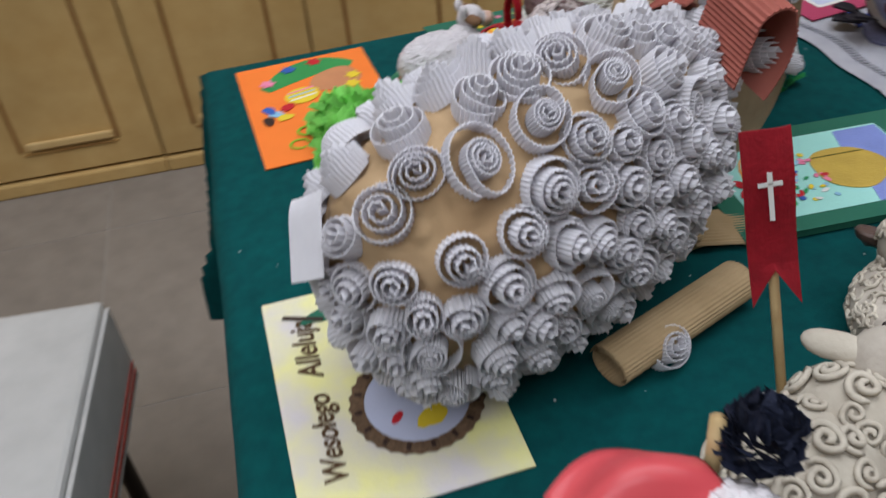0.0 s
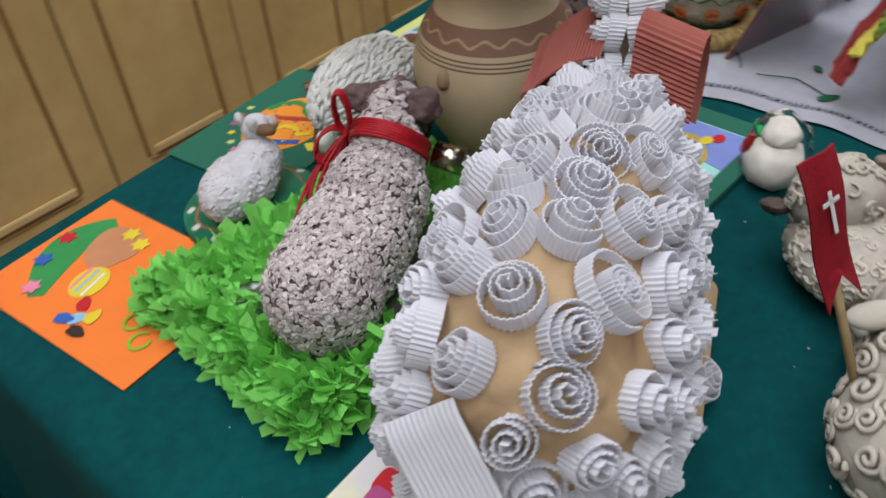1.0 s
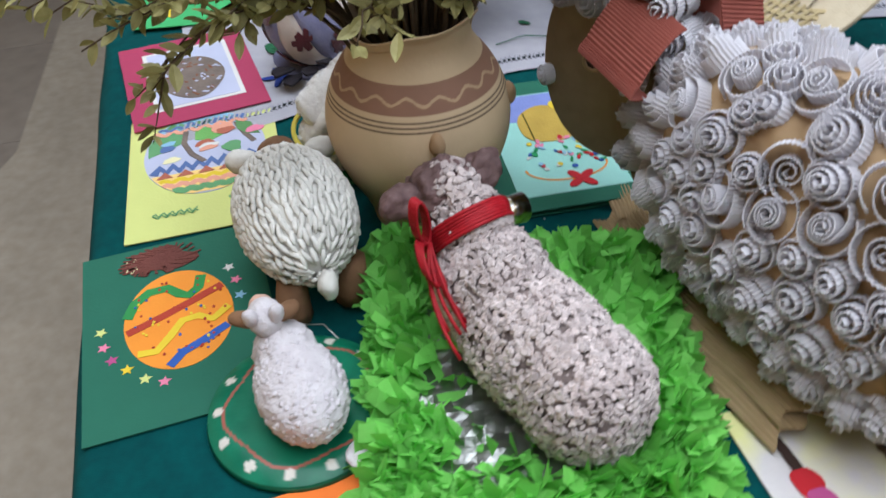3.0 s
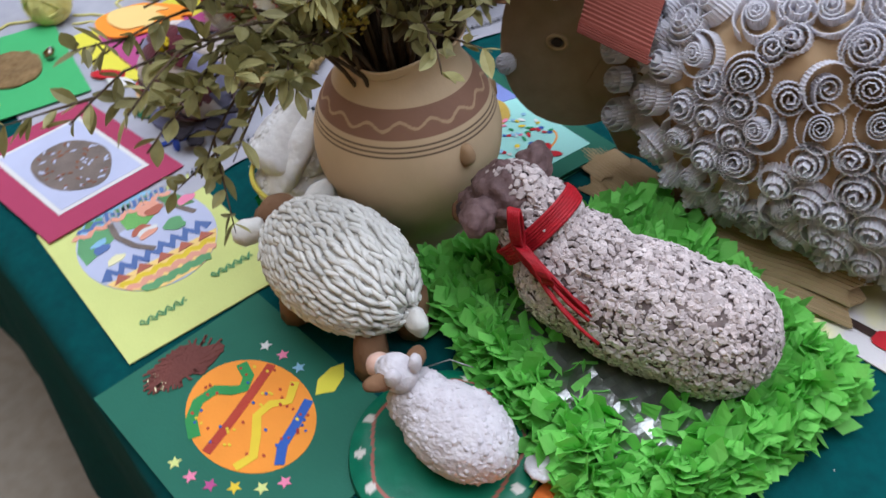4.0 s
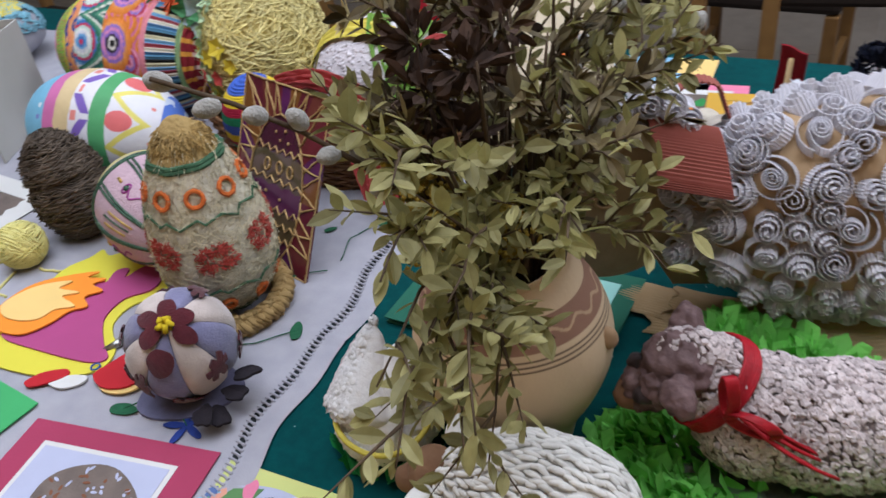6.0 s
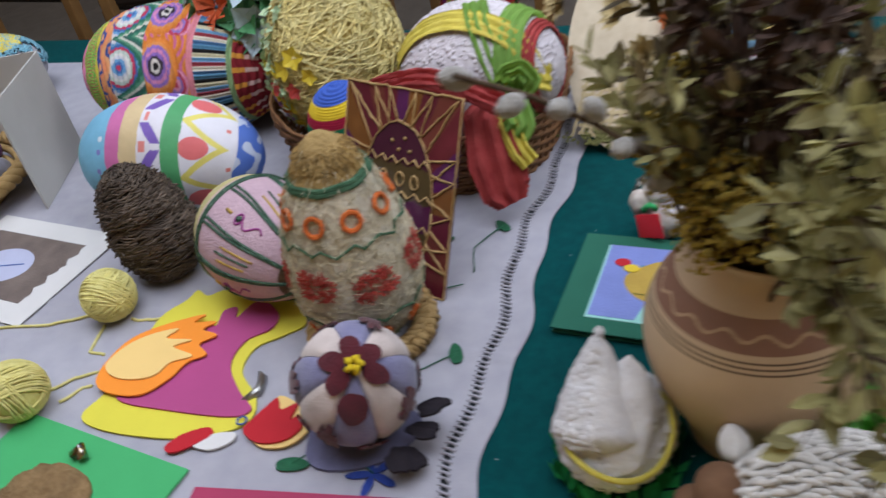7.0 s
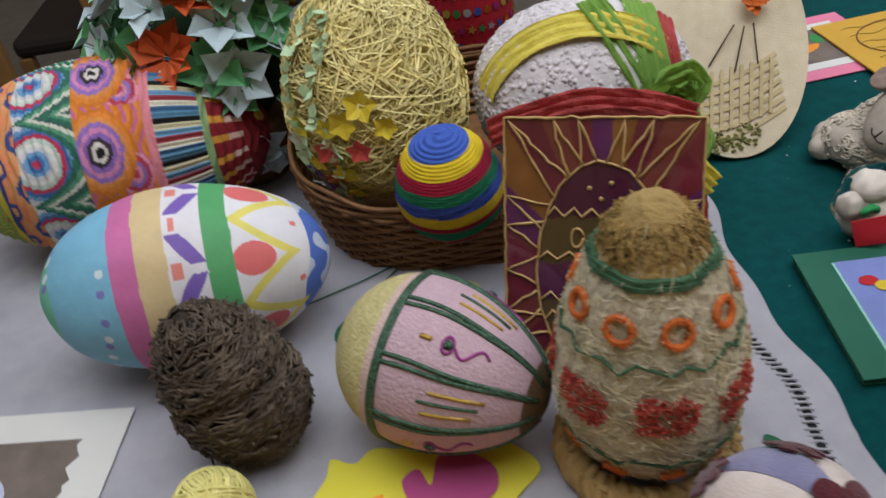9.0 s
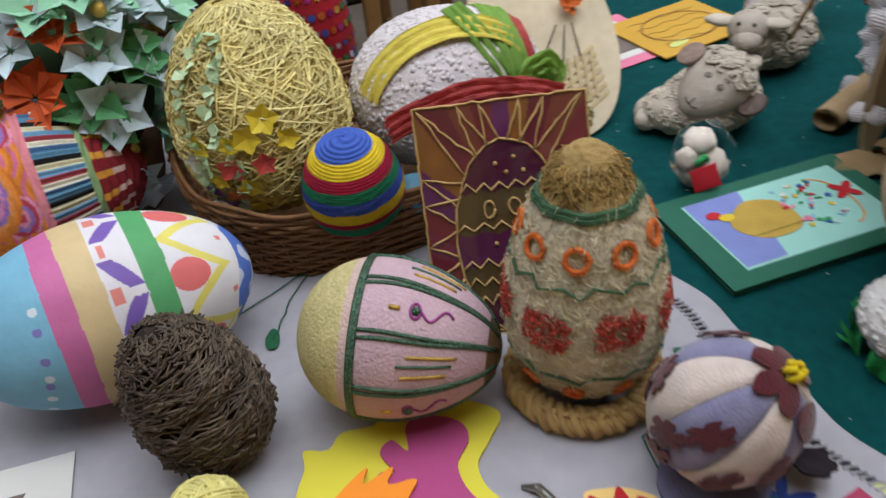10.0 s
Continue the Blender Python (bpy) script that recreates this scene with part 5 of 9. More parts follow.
M_PLAIT = material("plaited_straw", srgb(190, 160, 106), srgb(158, 126, 76), 60, 0.8, 0.4, 300, per_piece=0.25)
M_ORANGE = material("orange_wool", srgb(214, 116, 54), srgb(186, 90, 38), 200, 0.95, 0.5, 400)
M_REDWOOL = material("red_wool", srgb(188, 82, 70), srgb(164, 62, 54), 200, 0.95, 0.5, 400)
M_GREENWOOL = material("green_wool", srgb(76, 110, 82), srgb(54, 86, 62), 200, 0.95, 0.5, 400)
LG, RG = 0.215, 0.0575
fe = thing("flax_egg", "tall flax-fibre egg with woollen flowers in a plaited straw ring", "egg", pose(0.996, -0.321, T))
v_, f_ = revolve(egg_profile(LG, RG, 90, 0.34), 110)
for q in v_:
    n = Vector((q.x, q.y, 0)).normalized() if q.length > 0 else Vector((0, 0, 1))
    q += n * 0.0018 * (noise.noise(q * 90) + 0.6 * noise.noise(q * 220))
    q.z += 0.012
shell = raw("shell", v_, f_, M_SISAL, fe)
paint(shell.data, lambda co: Vector(srgb(216, 208, 188)) * (1 + 0.18 * noise.noise(co * 60) + 0.1 * noise.noise(co * 160)) if co.z < 0.186 else Vector(srgb(170, 142, 90)))


def on_flax(s, a, lift):
    p = on_egg(LG, RG, s, a, lift, 0.34)
    p.z += LG / 2 + 0.012
    return p


rf = random.Random(8)
pieces = []
for k in range(4200):
    s, a = rf.uniform(0.05, 0.80), rf.uniform(0, 6.28)
    w = rf.uniform(0.05, 0.28)
    sl = rf.gauss(0, 0.06)
    pieces.append(tube_mesh([on_flax(s + sl * q, a + w * q, rf.gauss(0.0016, 0.0016)) for q in (0, 0.33, 0.66, 1)], 0.00026, 3))
v_, f_ = gather(pieces)
tagged(raw("fibre_fuzz", v_, f_, M_FIBRE, fe, "loose pale flax fibres", False), kind="stuff")
pieces = []


def cap_at(t, a, lift):
    """A place on the domed straw cap: t from its rim (0) to its crown (1)."""
    b = t * math.pi / 2
    return Vector(((0.0275 * math.cos(b) ** 0.8 + lift) * math.cos(a), (0.0275 * math.cos(b) ** 0.8 + lift) * math.sin(a), 0.187 + (0.027 + lift) * math.sin(b) ** 0.85))


for k in range(3000):
    t, a = rf.random() ** 0.8, rf.uniform(0, 6.28)
    l, w, up_ = rf.uniform(0.10, 0.30), rf.gauss(0, 0.5), rf.gauss(0.0006, 0.0012)
    pieces.append(tube_mesh([cap_at(max(t, 0), a, up_), cap_at(max(t - l * 0.5, 0), a + w * l, up_ + 0.001), cap_at(max(t - l, 0), a + 2 * w * l, up_ + rf.uniform(-0.001, 0.003))], 0.0005, 4))
v_, f_ = gather(pieces)
tagged(raw("straw_cap", v_, f_, M_STRAWTOP, fe, "cap of cut brown straw", False), kind="stuff")


def fuzzy_ring(pts, r_, rng, name, mat, parent, label="", closed=True, hairs=60):
    pieces = [tube_mesh(pts, r_, 6, closed)]
    for k in range(hairs):
        p = Vector(pts[rng.randrange(len(pts))])
        d = Vector((rng.gauss(0, 1), rng.gauss(0, 1), rng.gauss(0, 1))).normalized()
        pieces.append(tube_mesh([p, p + d * r_ * 1.7], [r_ * 0.35, r_ * 0.1], 3))
    v2, f2 = gather(pieces)
    return raw(name, v2, f2, mat, parent, label, False)


for s, rr in ((0.815, 0.0026), (0.83, 0.0024), (0.06, 0.0026)):
    fuzzy_ring([on_flax(s, 2 * math.pi * i / 48, 0.001 + 0.001 * math.sin(i)) for i in range(48)], rr, rf, "wool_ring", M_GREENWOOL, fe, "dark green woollen ring", True, 260)
for s in (0.60, 0.24):
    fuzzy_ring([on_flax(s + (0.015 + 0.006 * math.sin(i * 1.7)) * (1 if i % 2 else -1), 2 * math.pi * (i + 0.3 * math.sin(i * 2.3)) / 26, 0.0030) for i in range(26)], 0.0013, rf, "wool_zigzag", M_GREENWOOL, fe, "green woollen zigzag", True, 120)
for s, n_, col, rad in ((0.705, 9, M_ORANGE, 0.0075), (0.15, 9, M_ORANGE, 0.006)):
    for k in range(n_):
        a = 2 * math.pi * (k + 0.3) / n_
        c = on_flax(s, a, 0.001)
        r0 = math.hypot(c.x, c.y)
        fuzzy_ring([on_flax(s + rad / LG * 1.0 * math.cos(t), a + rad / r0 * math.sin(t), 0.0030) for t in [i * 6.283 / 14 for i in range(14)]], 0.0022, rf, "wool_flower", col, fe, "orange woollen ring flower", True, 70)
for k in range(7):
    a = 2 * math.pi * (k + 0.62) / 7
    for t in (0.75, 2.3, 3.9, 5.5):
        pieces = []
        for h in range(75):
            q, w = 0.15 + 0.85 * math.sqrt(rf.random()), rf.gauss(0, 0.33)
            s0, a0 = 0.44 + 0.015 * math.sin(k * 2.1) + 0.070 * q * math.cos(t + w), a + 0.32 * q * math.sin(t + w)
            d = rf.uniform(0, 6.28)
            pieces.append(tube_mesh([on_flax(s0, a0, 0.0025), on_flax(s0 + 0.018 * math.cos(d), a0 + 0.07 * math.sin(d), rf.uniform(0.002, 0.005))], 0.0007, 3))
        v2, f2 = gather(pieces)
        raw("wool_petal", v2, f2, M_REDWOOL, fe, "faded red felted petal", False)
rp = 0.053
for k in range(6):
    ph, am = k * 1.05, 0.0075 + 0.002 * (k % 2)
    pts = [((rp + am * math.sin(13 * t + ph)) * math.cos(t), (rp + am * math.sin(13 * t + ph)) * math.sin(t), 0.0145 + am * math.cos(13 * t + ph) + 0.0012 * math.sin(41 * t + k)) for t in [i * 6.283 / 110 for i in range(110)]]
    v_, f_ = tube_mesh(pts, [0.0034 + 0.0008 * math.sin(i * 1.9 + k) for i in range(110)], 7, True)
    raw("straw_plait", v_, f_, M_PLAIT, fe, "plaited straw ring")
v_, f_ = gather([moved(chip(rf, rf.uniform(0.003, 0.006)), frame_on((rp * math.cos(a) * 1.06, rp * math.sin(a) * 1.06, rf.uniform(0.004, 0.026)), (math.cos(a), math.sin(a), rf.gauss(0, 0.4)), rf.uniform(0, 6))) for a in [rf.uniform(0, 6.28) for k in range(700)]])
tagged(raw("straw_bit", v_, f_, M_PLAIT, fe, "", False), kind="stuff")

# patchwork felt ball bird
M_FELT1 = material("pale_felt", srgb(206, 192, 184), srgb(192, 176, 168), 90, 1.0, 0.5, 500, sheen=0.3)
M_FELT2 = material("blue_grey_felt", srgb(132, 130, 160), srgb(116, 114, 146), 90, 1.0, 0.5, 500, sheen=0.3)
M_FELT3 = material("maroon_felt", srgb(88, 26, 36), srgb(70, 18, 28), 90, 1.0, 0.5, 500, sheen=0.3)
M_FELT4 = material("dark_felt", srgb(46, 40, 46), srgb(34, 30, 36), 90, 1.0, 0.5, 500)
M_YELFELT = material("yellow_felt", srgb(222, 196, 40), srgb(200, 172, 26), 90, 1.0, 0.5, 500)
bird = thing("felt_ball", "stuffed patchwork ball of pale, blue and maroon felt", "felt toy", frame_on((0.953, -0.207, T + 0.060), (-0.03, 0.034, 0.066), 0.4))
RB = 0.0505
for k in range(8):
    vs, fs = [], []
    for j in range(21):
        s = math.pi * j / 20
        for i in range(9):
            a = 2 * math.pi * (k + (i / 8 - 0.5) * 0.985) / 8
            seam = 1 - 0.05 * (abs(i / 8 - 0.5) * 2) ** 6
            r_ = RB * seam
            vs.append(Vector((r_ * math.sin(s) * math.cos(a), r_ * math.sin(s) * math.sin(a), r_ * 1.12 * math.cos(s))))
    fs = [(j * 9 + i, (j + 1) * 9 + i, (j + 1) * 9 + i + 1, j * 9 + i + 1) for j in range(20) for i in range(8)]
    raw("panel", vs, fs, (M_FELT1, M_FELT2)[k % 2], bird, ("pale felt panel", "blue-grey felt panel")[k % 2])


def felt_patch(parent, m, outline, mat, name, label="", R=RB * 1.03):
    """A flat felt cut-out bent onto the ball."""
    vs, fs = [], []
    rot = m.to_3x3()
    n = len(outline)
    rings = (0.0, 0.5, 1.0)
    cx, cy = sum(p[0] for p in outline) / n, sum(p[1] for p in outline) / n
    for lift in (0.0, 0.0014):
        for q in rings:
            for x, y in outline:
                X, Y = cx + (x - cx) * q, cy + (y - cy) * q
                d = rot @ Vector((X / R, Y / R, 1)).normalized()
                vs.append(Vector((d.x, d.y, d.z * 1.12)) * (R + lift))
    for l in (0, 1):
        o = l * 3 * n
        for g in range(2):
            for i in range(n):
                k2 = (i + 1) % n
                fs.append((o + g * n + i, o + g * n + k2, o + (g + 1) * n + k2, o + (g + 1) * n + i))
    for i in range(n):
        k2 = (i + 1) % n
        fs.append((2 * n + i, 2 * n + k2, 5 * n + k2, 5 * n + i))
    return raw(name, vs, fs, mat, parent, label, False)


for kk, (tilt, turn) in enumerate(((0.30, 1.0), (0.34, 2.1), (0.32, 3.1), (0.62, 3.9), (0.34, 5.2), (0.28, 6.2))):
    felt_patch(bird, Matrix.Rotation(turn, 4, "Z") @ Matrix.Rotation(tilt, 4, "Y"), oval(0, 0, 0.0112 + 0.002 * (kk == 3), 0.0080 + 0.004 * (kk == 3), 18, 0, 0.05, kk), M_FELT3, "petal", "maroon felt petal")
for tilt, turn in ((1.05, 0.5), (1.25, 2.4), (1.3, 3.5), (1.15, 5.0), (1.6, 1.3), (1.75, 2.1), (1.7, 3.0), (1.7, 4.2), (1.7, 5.6), (2.1, 0.9), (2.2, 2.2), (2.15, 4.2)):
    felt_patch(bird, Matrix.Rotation(turn, 4, "Z") @ Matrix.Rotation(tilt, 4, "Y"), [(x * (1.35 if i % 4 else 0.6), y * (1.0 if i % 4 else 0.7)) for i, (x, y) in enumerate(oval(0, 0, 0.014, 0.0085, 24, turn, 0.08, int(turn * 10)))], M_FELT3, "flower", "ragged maroon felt flower")
v_, f_ = gather([tube_mesh([(0.004 * math.cos(k * 1.3), 0.004 * math.sin(k * 1.3), 0.055), (0.006 * math.cos(k * 1.3 + 0.4), 0.006 * math.sin(k * 1.3 + 0.4), 0.063), (0.003 * math.cos(k * 1.3 + 0.9), 0.003 * math.sin(k * 1.3 + 0.9), 0.068)], 0.0026, 7) for k in range(5)])
raw("tuft", v_, f_, M_YELFELT, bird, "twisted yellow felt tuft")
to_bird = bird.matrix_world.inverted()
for x, y, z, a, dip in ((0.897, -0.197, 0.024, 170, 10), (0.901, -0.176, 0.014, 145, 4), (0.893, -0.214, 0.034, 190, 20), (0.908, -0.166, 0.022, 128, 8)):
    v_, f_ = sheet(oval(0, 0, 0.015, 0.009, 20, 0, 0.14, a), 0.0025)
    v_ = [Vector((q[0], q[1], q[2] + 9.0 * q[1] * q[1] - 5.0 * q[0] * q[0])) for q in v_]
    raw("tail_leaf", v_, f_, M_FELT4, bird, "dark curled felt leaf", False, to_bird @ Matrix.Translation((x, y, T + z)) @ Matrix.Rotation(radians(a), 4, "Z") @ Matrix.Rotation(radians(-dip), 4, "Y"))
M_BEIGE = material("blue_grey_base_felt", srgb(120, 120, 150), None, 90, 1.0, 0.5, 400)
v_, f_ = sheet(oval(0, 0, 0.05, 0.038, 28, 0.5, 0.04, 2), 0.003)
fb = raw("felt_mat", v_, f_, M_BEIGE, None, "", False, pose(0.958, -0.200, T + 0.003))
tagged(fb, "blue-grey felt leaf lying under the felt ball", "felt leaf")

# ---- wicker basket and what it holds ----
M_WICKER = material("brown_wicker", srgb(146, 104, 66), srgb(110, 74, 44), 70, 0.6, 0.3, 300, stain=0.25, per_piece=0.3)
basket = thing("wicker_basket", "low oval brown wicker basket filled with decorated eggs", "basket", pose(1.065, -0.690, T))


def rim_at(a, k, z):
    c, s = math.cos(a), math.sin(a)
    e = 0.72
    return Vector((k * 0.185 * math.copysign(abs(c) ** e, c), k * 0.152 * math.copysign(abs(s) ** e, s), z + 0.018 * c * c * (z / 0.075)))


STAKES = 56
for row in range(13):
    z = 0.004 + row * 0.0054
    k = 0.90 + 0.10 * row / 12
    pts = []
    for i in range(STAKES * 2):
        a = 2 * math.pi * i / (STAKES * 2)
        p = rim_at(a, k, z)
        n = Vector((p.x, p.y, 0)).normalized()
        pts.append(p + n * 0.0026 * math.cos(math.pi * (i / 2 + row) ) if i % 2 == 0 else p)
    v_, f_ = tube_mesh(pts, 0.0025, 6, True)
    raw("weaver", v_, f_, M_WICKER, basket, "woven brown willow rod")
for i in range(STAKES):
    a = 2 * math.pi * i / STAKES
    v_, f_ = tube_mesh([rim_at(a, 0.90, 0.0), rim_at(a, 0.95, 0.037), rim_at(a, 1.0, 0.074)], 0.0019, 5)
    raw("stake", v_, f_, M_WICKER, basket)
for k in range(3):
    pts = [rim_at(t, 1.0 + 0.006 * math.sin(9 * t + 2.1 * k), 0.072 + 0.0045 * k + 0.0012 * math.cos(11 * t + 2.1 * k)) for t in [i * 6.283 / 200 for i in range(200)]]
    v_, f_ = tube_mesh(pts, 0.0026, 6, True)
    raw("rim_rod", v_, f_, M_WICKER, basket, "twisted rim rod")
v_, f_ = sheet([(rim_at(2 * math.pi * i / 48, 0.9, 0).x, rim_at(2 * math.pi * i / 48, 0.9, 0).y) for i in range(48)], 0.005, 0.001)
raw("bottom", v_, f_, M_WICKER, basket, "", False)

# egg wound in coloured yarn
M_WOUND = painted("wound_yarn", 0.9, 0.4, 300, wear=0.1, grain=200)
LY, RY = 0.106, 0.047


def wound_colour(co):
    s = co.z / LY + 0.5 + 0.006 * noise.noise(co * 30)
    for lim, c in ((0.14, (30, 120, 84)), (0.22, (150, 26, 50)), (0.34, (30, 120, 84)), (0.40, (160, 30, 60)), (0.50, (222, 190, 40)), (0.60, (60, 84, 170)), (0.69, (30, 120, 84)), (0.79, (164, 30, 62)), (0.895, (226, 196, 44)), (2, (64, 96, 184))):
        if s < lim:
            return srgb(*c)


ye, shell = egg("yarn_wound_egg", "egg wound in rings of bright coloured yarn standing in the basket", LY, RY, egg_at(1.104, -0.552, T + 0.099, (0.08, 0.12, 1)), M_WOUND, wound_colour, (160, 90), 0.12)
for v in shell.data.vertices:
    n = Vector((v.co.x, v.co.y, v.co.z * 0.5)).normalized()
    v.co += n * 0.0008 * math.sin(v.co.z * 2600 + 3 * math.atan2(v.co.y, v.co.x))

# openwork egg of yellow sisal
M_SISALY = material("yellow_sisal", srgb(242, 230, 166), srgb(224, 206, 128), 60, 0.7, per_piece=0.3)
M_SISALIN = material("yellow_sisal_pad", srgb(220, 204, 132), srgb(196, 174, 96), 90, 0.95, 1.0, 200, stain=0.3)
M_TULLE = material("green_tulle", srgb(206, 228, 186), srgb(180, 214, 166), 200, 0.4, 0.3, 400)
sis = thing("sisal_egg", "openwork egg of yellow sisal fibres with tulle flowers", "egg", egg_at(1.158, -0.660, T + 0.143, (0.05, -0.12, 1)))
v_, f_ = revolve(egg_profile(0.205, 0.078, 30, 0.1), 40)
raw("pad", [q - Vector((0, 0, 0.1025)) for q in v_], f_, M_SISALIN, sis, "dense pale sisal pad")
rs = random.Random(14)
pieces = []
for k in range(1500):
    s, a = 0.02 + 0.96 * rs.random(), rs.uniform(0, 6.28)
    span, tl = rs.uniform(0.3, 1.4), rs.gauss(0, 0.3)
    pts = [on_egg(0.21, 0.081, min(max(s + tl * (q - 0.5), 0.01), 0.99), a + span * q, rs.uniform(-0.002, 0.007), 0.1) for q in (0, 0.25, 0.5, 0.75, 1)]
    pieces.append(tube_mesh(pts, rs.uniform(0.0005, 0.0009), 3))
v_, f_ = gather(pieces)
tagged(raw("sisal", v_, f_, M_SISALY, sis, "tangled yellow sisal strands", False), kind="stuff")
M_FLW = [material(n, c, None, 120, 0.6, 0.2, 200) for n, c in (("yellow_cloth_petals", srgb(232, 206, 60)), ("coral_cloth_petals", srgb(224, 90, 84)), ("lilac_cloth_petals", srgb(156, 116, 196)), ("peach_cloth_petals", srgb(232, 140, 90)), ("white_cloth_petals", srgb(226, 226, 220)))]
SISR = sis.matrix_world.to_3x3().inverted()


def sis_at(east, up_, lift):
    """A place on the egg's side that looks to the cupboards: turned east by an angle, at a share of its height."""
    d = SISR @ Vector((math.sin(east), math.cos(east), 0))
    return on_egg(0.21, 0.081, up_, math.atan2(d.y, d.x), lift, 0.1)


for k, (e_, u_) in enumerate(((0.75, 0.34), (0.55, 0.40), (0.9, 0.28), (0.62, 0.26), (0.42, 0.30), (1.0, 0.42), (0.7, 0.20), (0.3, 0.52), (0.5, 0.5), (0.85, 0.5), (0.2, 0.40), (0.1, 0.58), (-0.1, 0.48), (0.45, 0.18), (0.95, 0.2))):
    c = sis_at(e_, u_, 0.005)
    z_ = rs.uniform(0.011, 0.016)
    pieces = [moved(leaf(rs, z_, z_ * 0.8), Matrix.Rotation(2 * math.pi * j / 5, 4, "Z") @ Matrix.Rotation(0.35, 4, "X")) for j in range(5)]
    v_, f_ = gather(pieces)
    mi = (0, 1, 2, 3, 0, 4, 2, 0, 0, 0, 1, 0, 0, 0, 4)[k]
    raw("cloth_flower", v_, f_, M_FLW[mi], sis, ("yellow", "coral", "lilac", "peach", "white")[mi] + " cloth flower", False, frame_on(c, c * 1.0 + Vector((0, 0, 0.001)), k))
for k in range(2):
    pieces = []
    for i in range(44):
        q = i / 43
        c = sis_at((0.95, 0.55, -0.15)[k] + 0.10 * math.sin(q * 11 + k), 0.10 + 0.82 * q, 0.006)
        pieces.append(moved(crepe(rs, rs.uniform(0.005, 0.011), rs.uniform(0.006, 0.011)), frame_on(c, c.normalized(), rs.uniform(0, 6.28))))
    v_, f_ = gather(pieces)
    tagged(raw("tulle_band", v_, f_, M_TULLE, sis, "crumpled band of pale green tulle", False), kind="stuff")

# big crumbly white egg with crepe bow
M_PULP = material("white_paper_pulp", srgb(218, 212, 214), srgb(200, 192, 196), 90, 0.95, 1.0, 130, stain=0.08)
M_CREPEY = material("yellow_crepe", srgb(222, 206, 96), srgb(206, 188, 70), 90, 0.7, 0.6, 250)
M_CREPEG = material("spring_green_crepe", srgb(150, 190, 96), srgb(118, 164, 70), 60, 0.7, 0.6, 250)
let_through(M_CREPEG, srgb(160, 200, 90), 0.35)
M_CREPER = material("coral_red_crepe", srgb(178, 74, 70), srgb(152, 50, 50), 60, 0.75, 0.8, 350)
LW, RW = 0.200, 0.080
we, shell = egg("pulp_egg", "big white paper pulp egg with yellow and green crepe bands", LW, RW, egg_at(0.968, -0.650, T + 0.118, (-1, 0.15, 0.12)), M_PULP, None, (60, 80), 0.1)
fl = []
for k in range(3600):
    s, a = rs.uniform(0.01, 0.99), rs.uniform(0, 6.28)
    p = on_egg(LW, RW, s, a, 0, 0.1)
    fl.append(moved(chip(rs, rs.uniform(0.0024, 0.0044)), frame_on(p - p.normalized() * 0.001, Vector((p.x, p.y, p.z * 0.4)), a)))
v_, f_ = gather(fl)
tagged(raw("pulp_crumb", v_, f_, M_PULP, we, "crumbly white pulp", True), kind="stuff")


def crepe_band(parent, line, width, mat, label, wave=0.0015, name="crepe_band"):
    """A crinkled band of crepe paper along a line of (place, normal)."""
    vs, fs = [], []
    W = 33
    fine = []
    for i in range(len(line) - 1):
        for q in (0, 0.5):
            fine.append((Vector(line[i][0]).lerp(Vector(line[i + 1][0]), q), Vector(line[i][1]).lerp(Vector(line[i + 1][1]), q)))
    if hasattr(width, "__len__"):
        width = [width[min(i // 2, len(width) - 1)] for i in range(2 * len(line) - 2)]
    line = fine
    n = len(line)
    for i, (p, nn) in enumerate(line):
        a, b = line[max(i - 1, 0)][0], line[min(i + 1, n - 1)][0]
        d = (Vector(b) - Vector(a)).normalized()
        s = d.cross(Vector(nn)).normalized()
        w = width[i] if hasattr(width, "__len__") else width
        for j in range(W):
            q = j / (W - 1) - 0.5
            vs.append(Vector(p) + s * q * w + Vector(nn).normalized() * (wave * math.sin(j * 0.57 + 0.4 * math.sin(i * 0.45)) + 0.35 * wave * math.sin(j * 2.2 + 0.7 * math.sin(i * 0.8)) + 0.0012 * noise.noise(Vector((i * 0.7, j * 0.9, 3))) + 0.002))
    fs = [(i * W + j, i * W + j + 1, (i + 1) * W + j + 1, (i + 1) * W + j) for i in range(n - 1) for j in range(W - 1)]
    return raw(name, vs, fs, mat, parent, label)


def egg_line(L, R, pts, blunt=0.1):
    out = []
    for s, a in pts:
        p = on_egg(L, R, s, a, 0.002, blunt)
        out.append((p, Vector((p.x, p.y, p.z * 0.5))))
    return out


WEI = we.matrix_world.inverted()
WC = we.matrix_world.translation.copy()


def over_egg(y0, tilt):
    out = []
    for q in [-0.95 + 1.9 * i / 30 for i in range(31)]:
        yy = (y0 + tilt * q)
        z = math.sqrt(max(0.02, 1 - q * q - yy * yy))
        n = Vector((q / 0.095, yy / RW, z / RW)).normalized()
        out.append((WEI @ (WC + Vector((0.097 * q, RW * yy * 1.02, RW * z * 1.02))), WEI.to_3x3() @ n))
    return out


crepe_band(we, over_egg(0.42, -0.12), 0.030, M_CREPEY, "broad yellow crepe band")
crepe_band(we, egg_line(LW, RW, [(0.80 - 0.02 * math.cos(t), t) for t in [i * 6.4 / 40 for i in range(41)]]), 0.030, M_CREPEG, "green crepe band")
crepe_band(we, egg_line(LW, RW, [(0.90, t) for t in [i * 6.4 / 40 for i in range(41)]]), 0.016, M_CREPER, "coral crepe band")

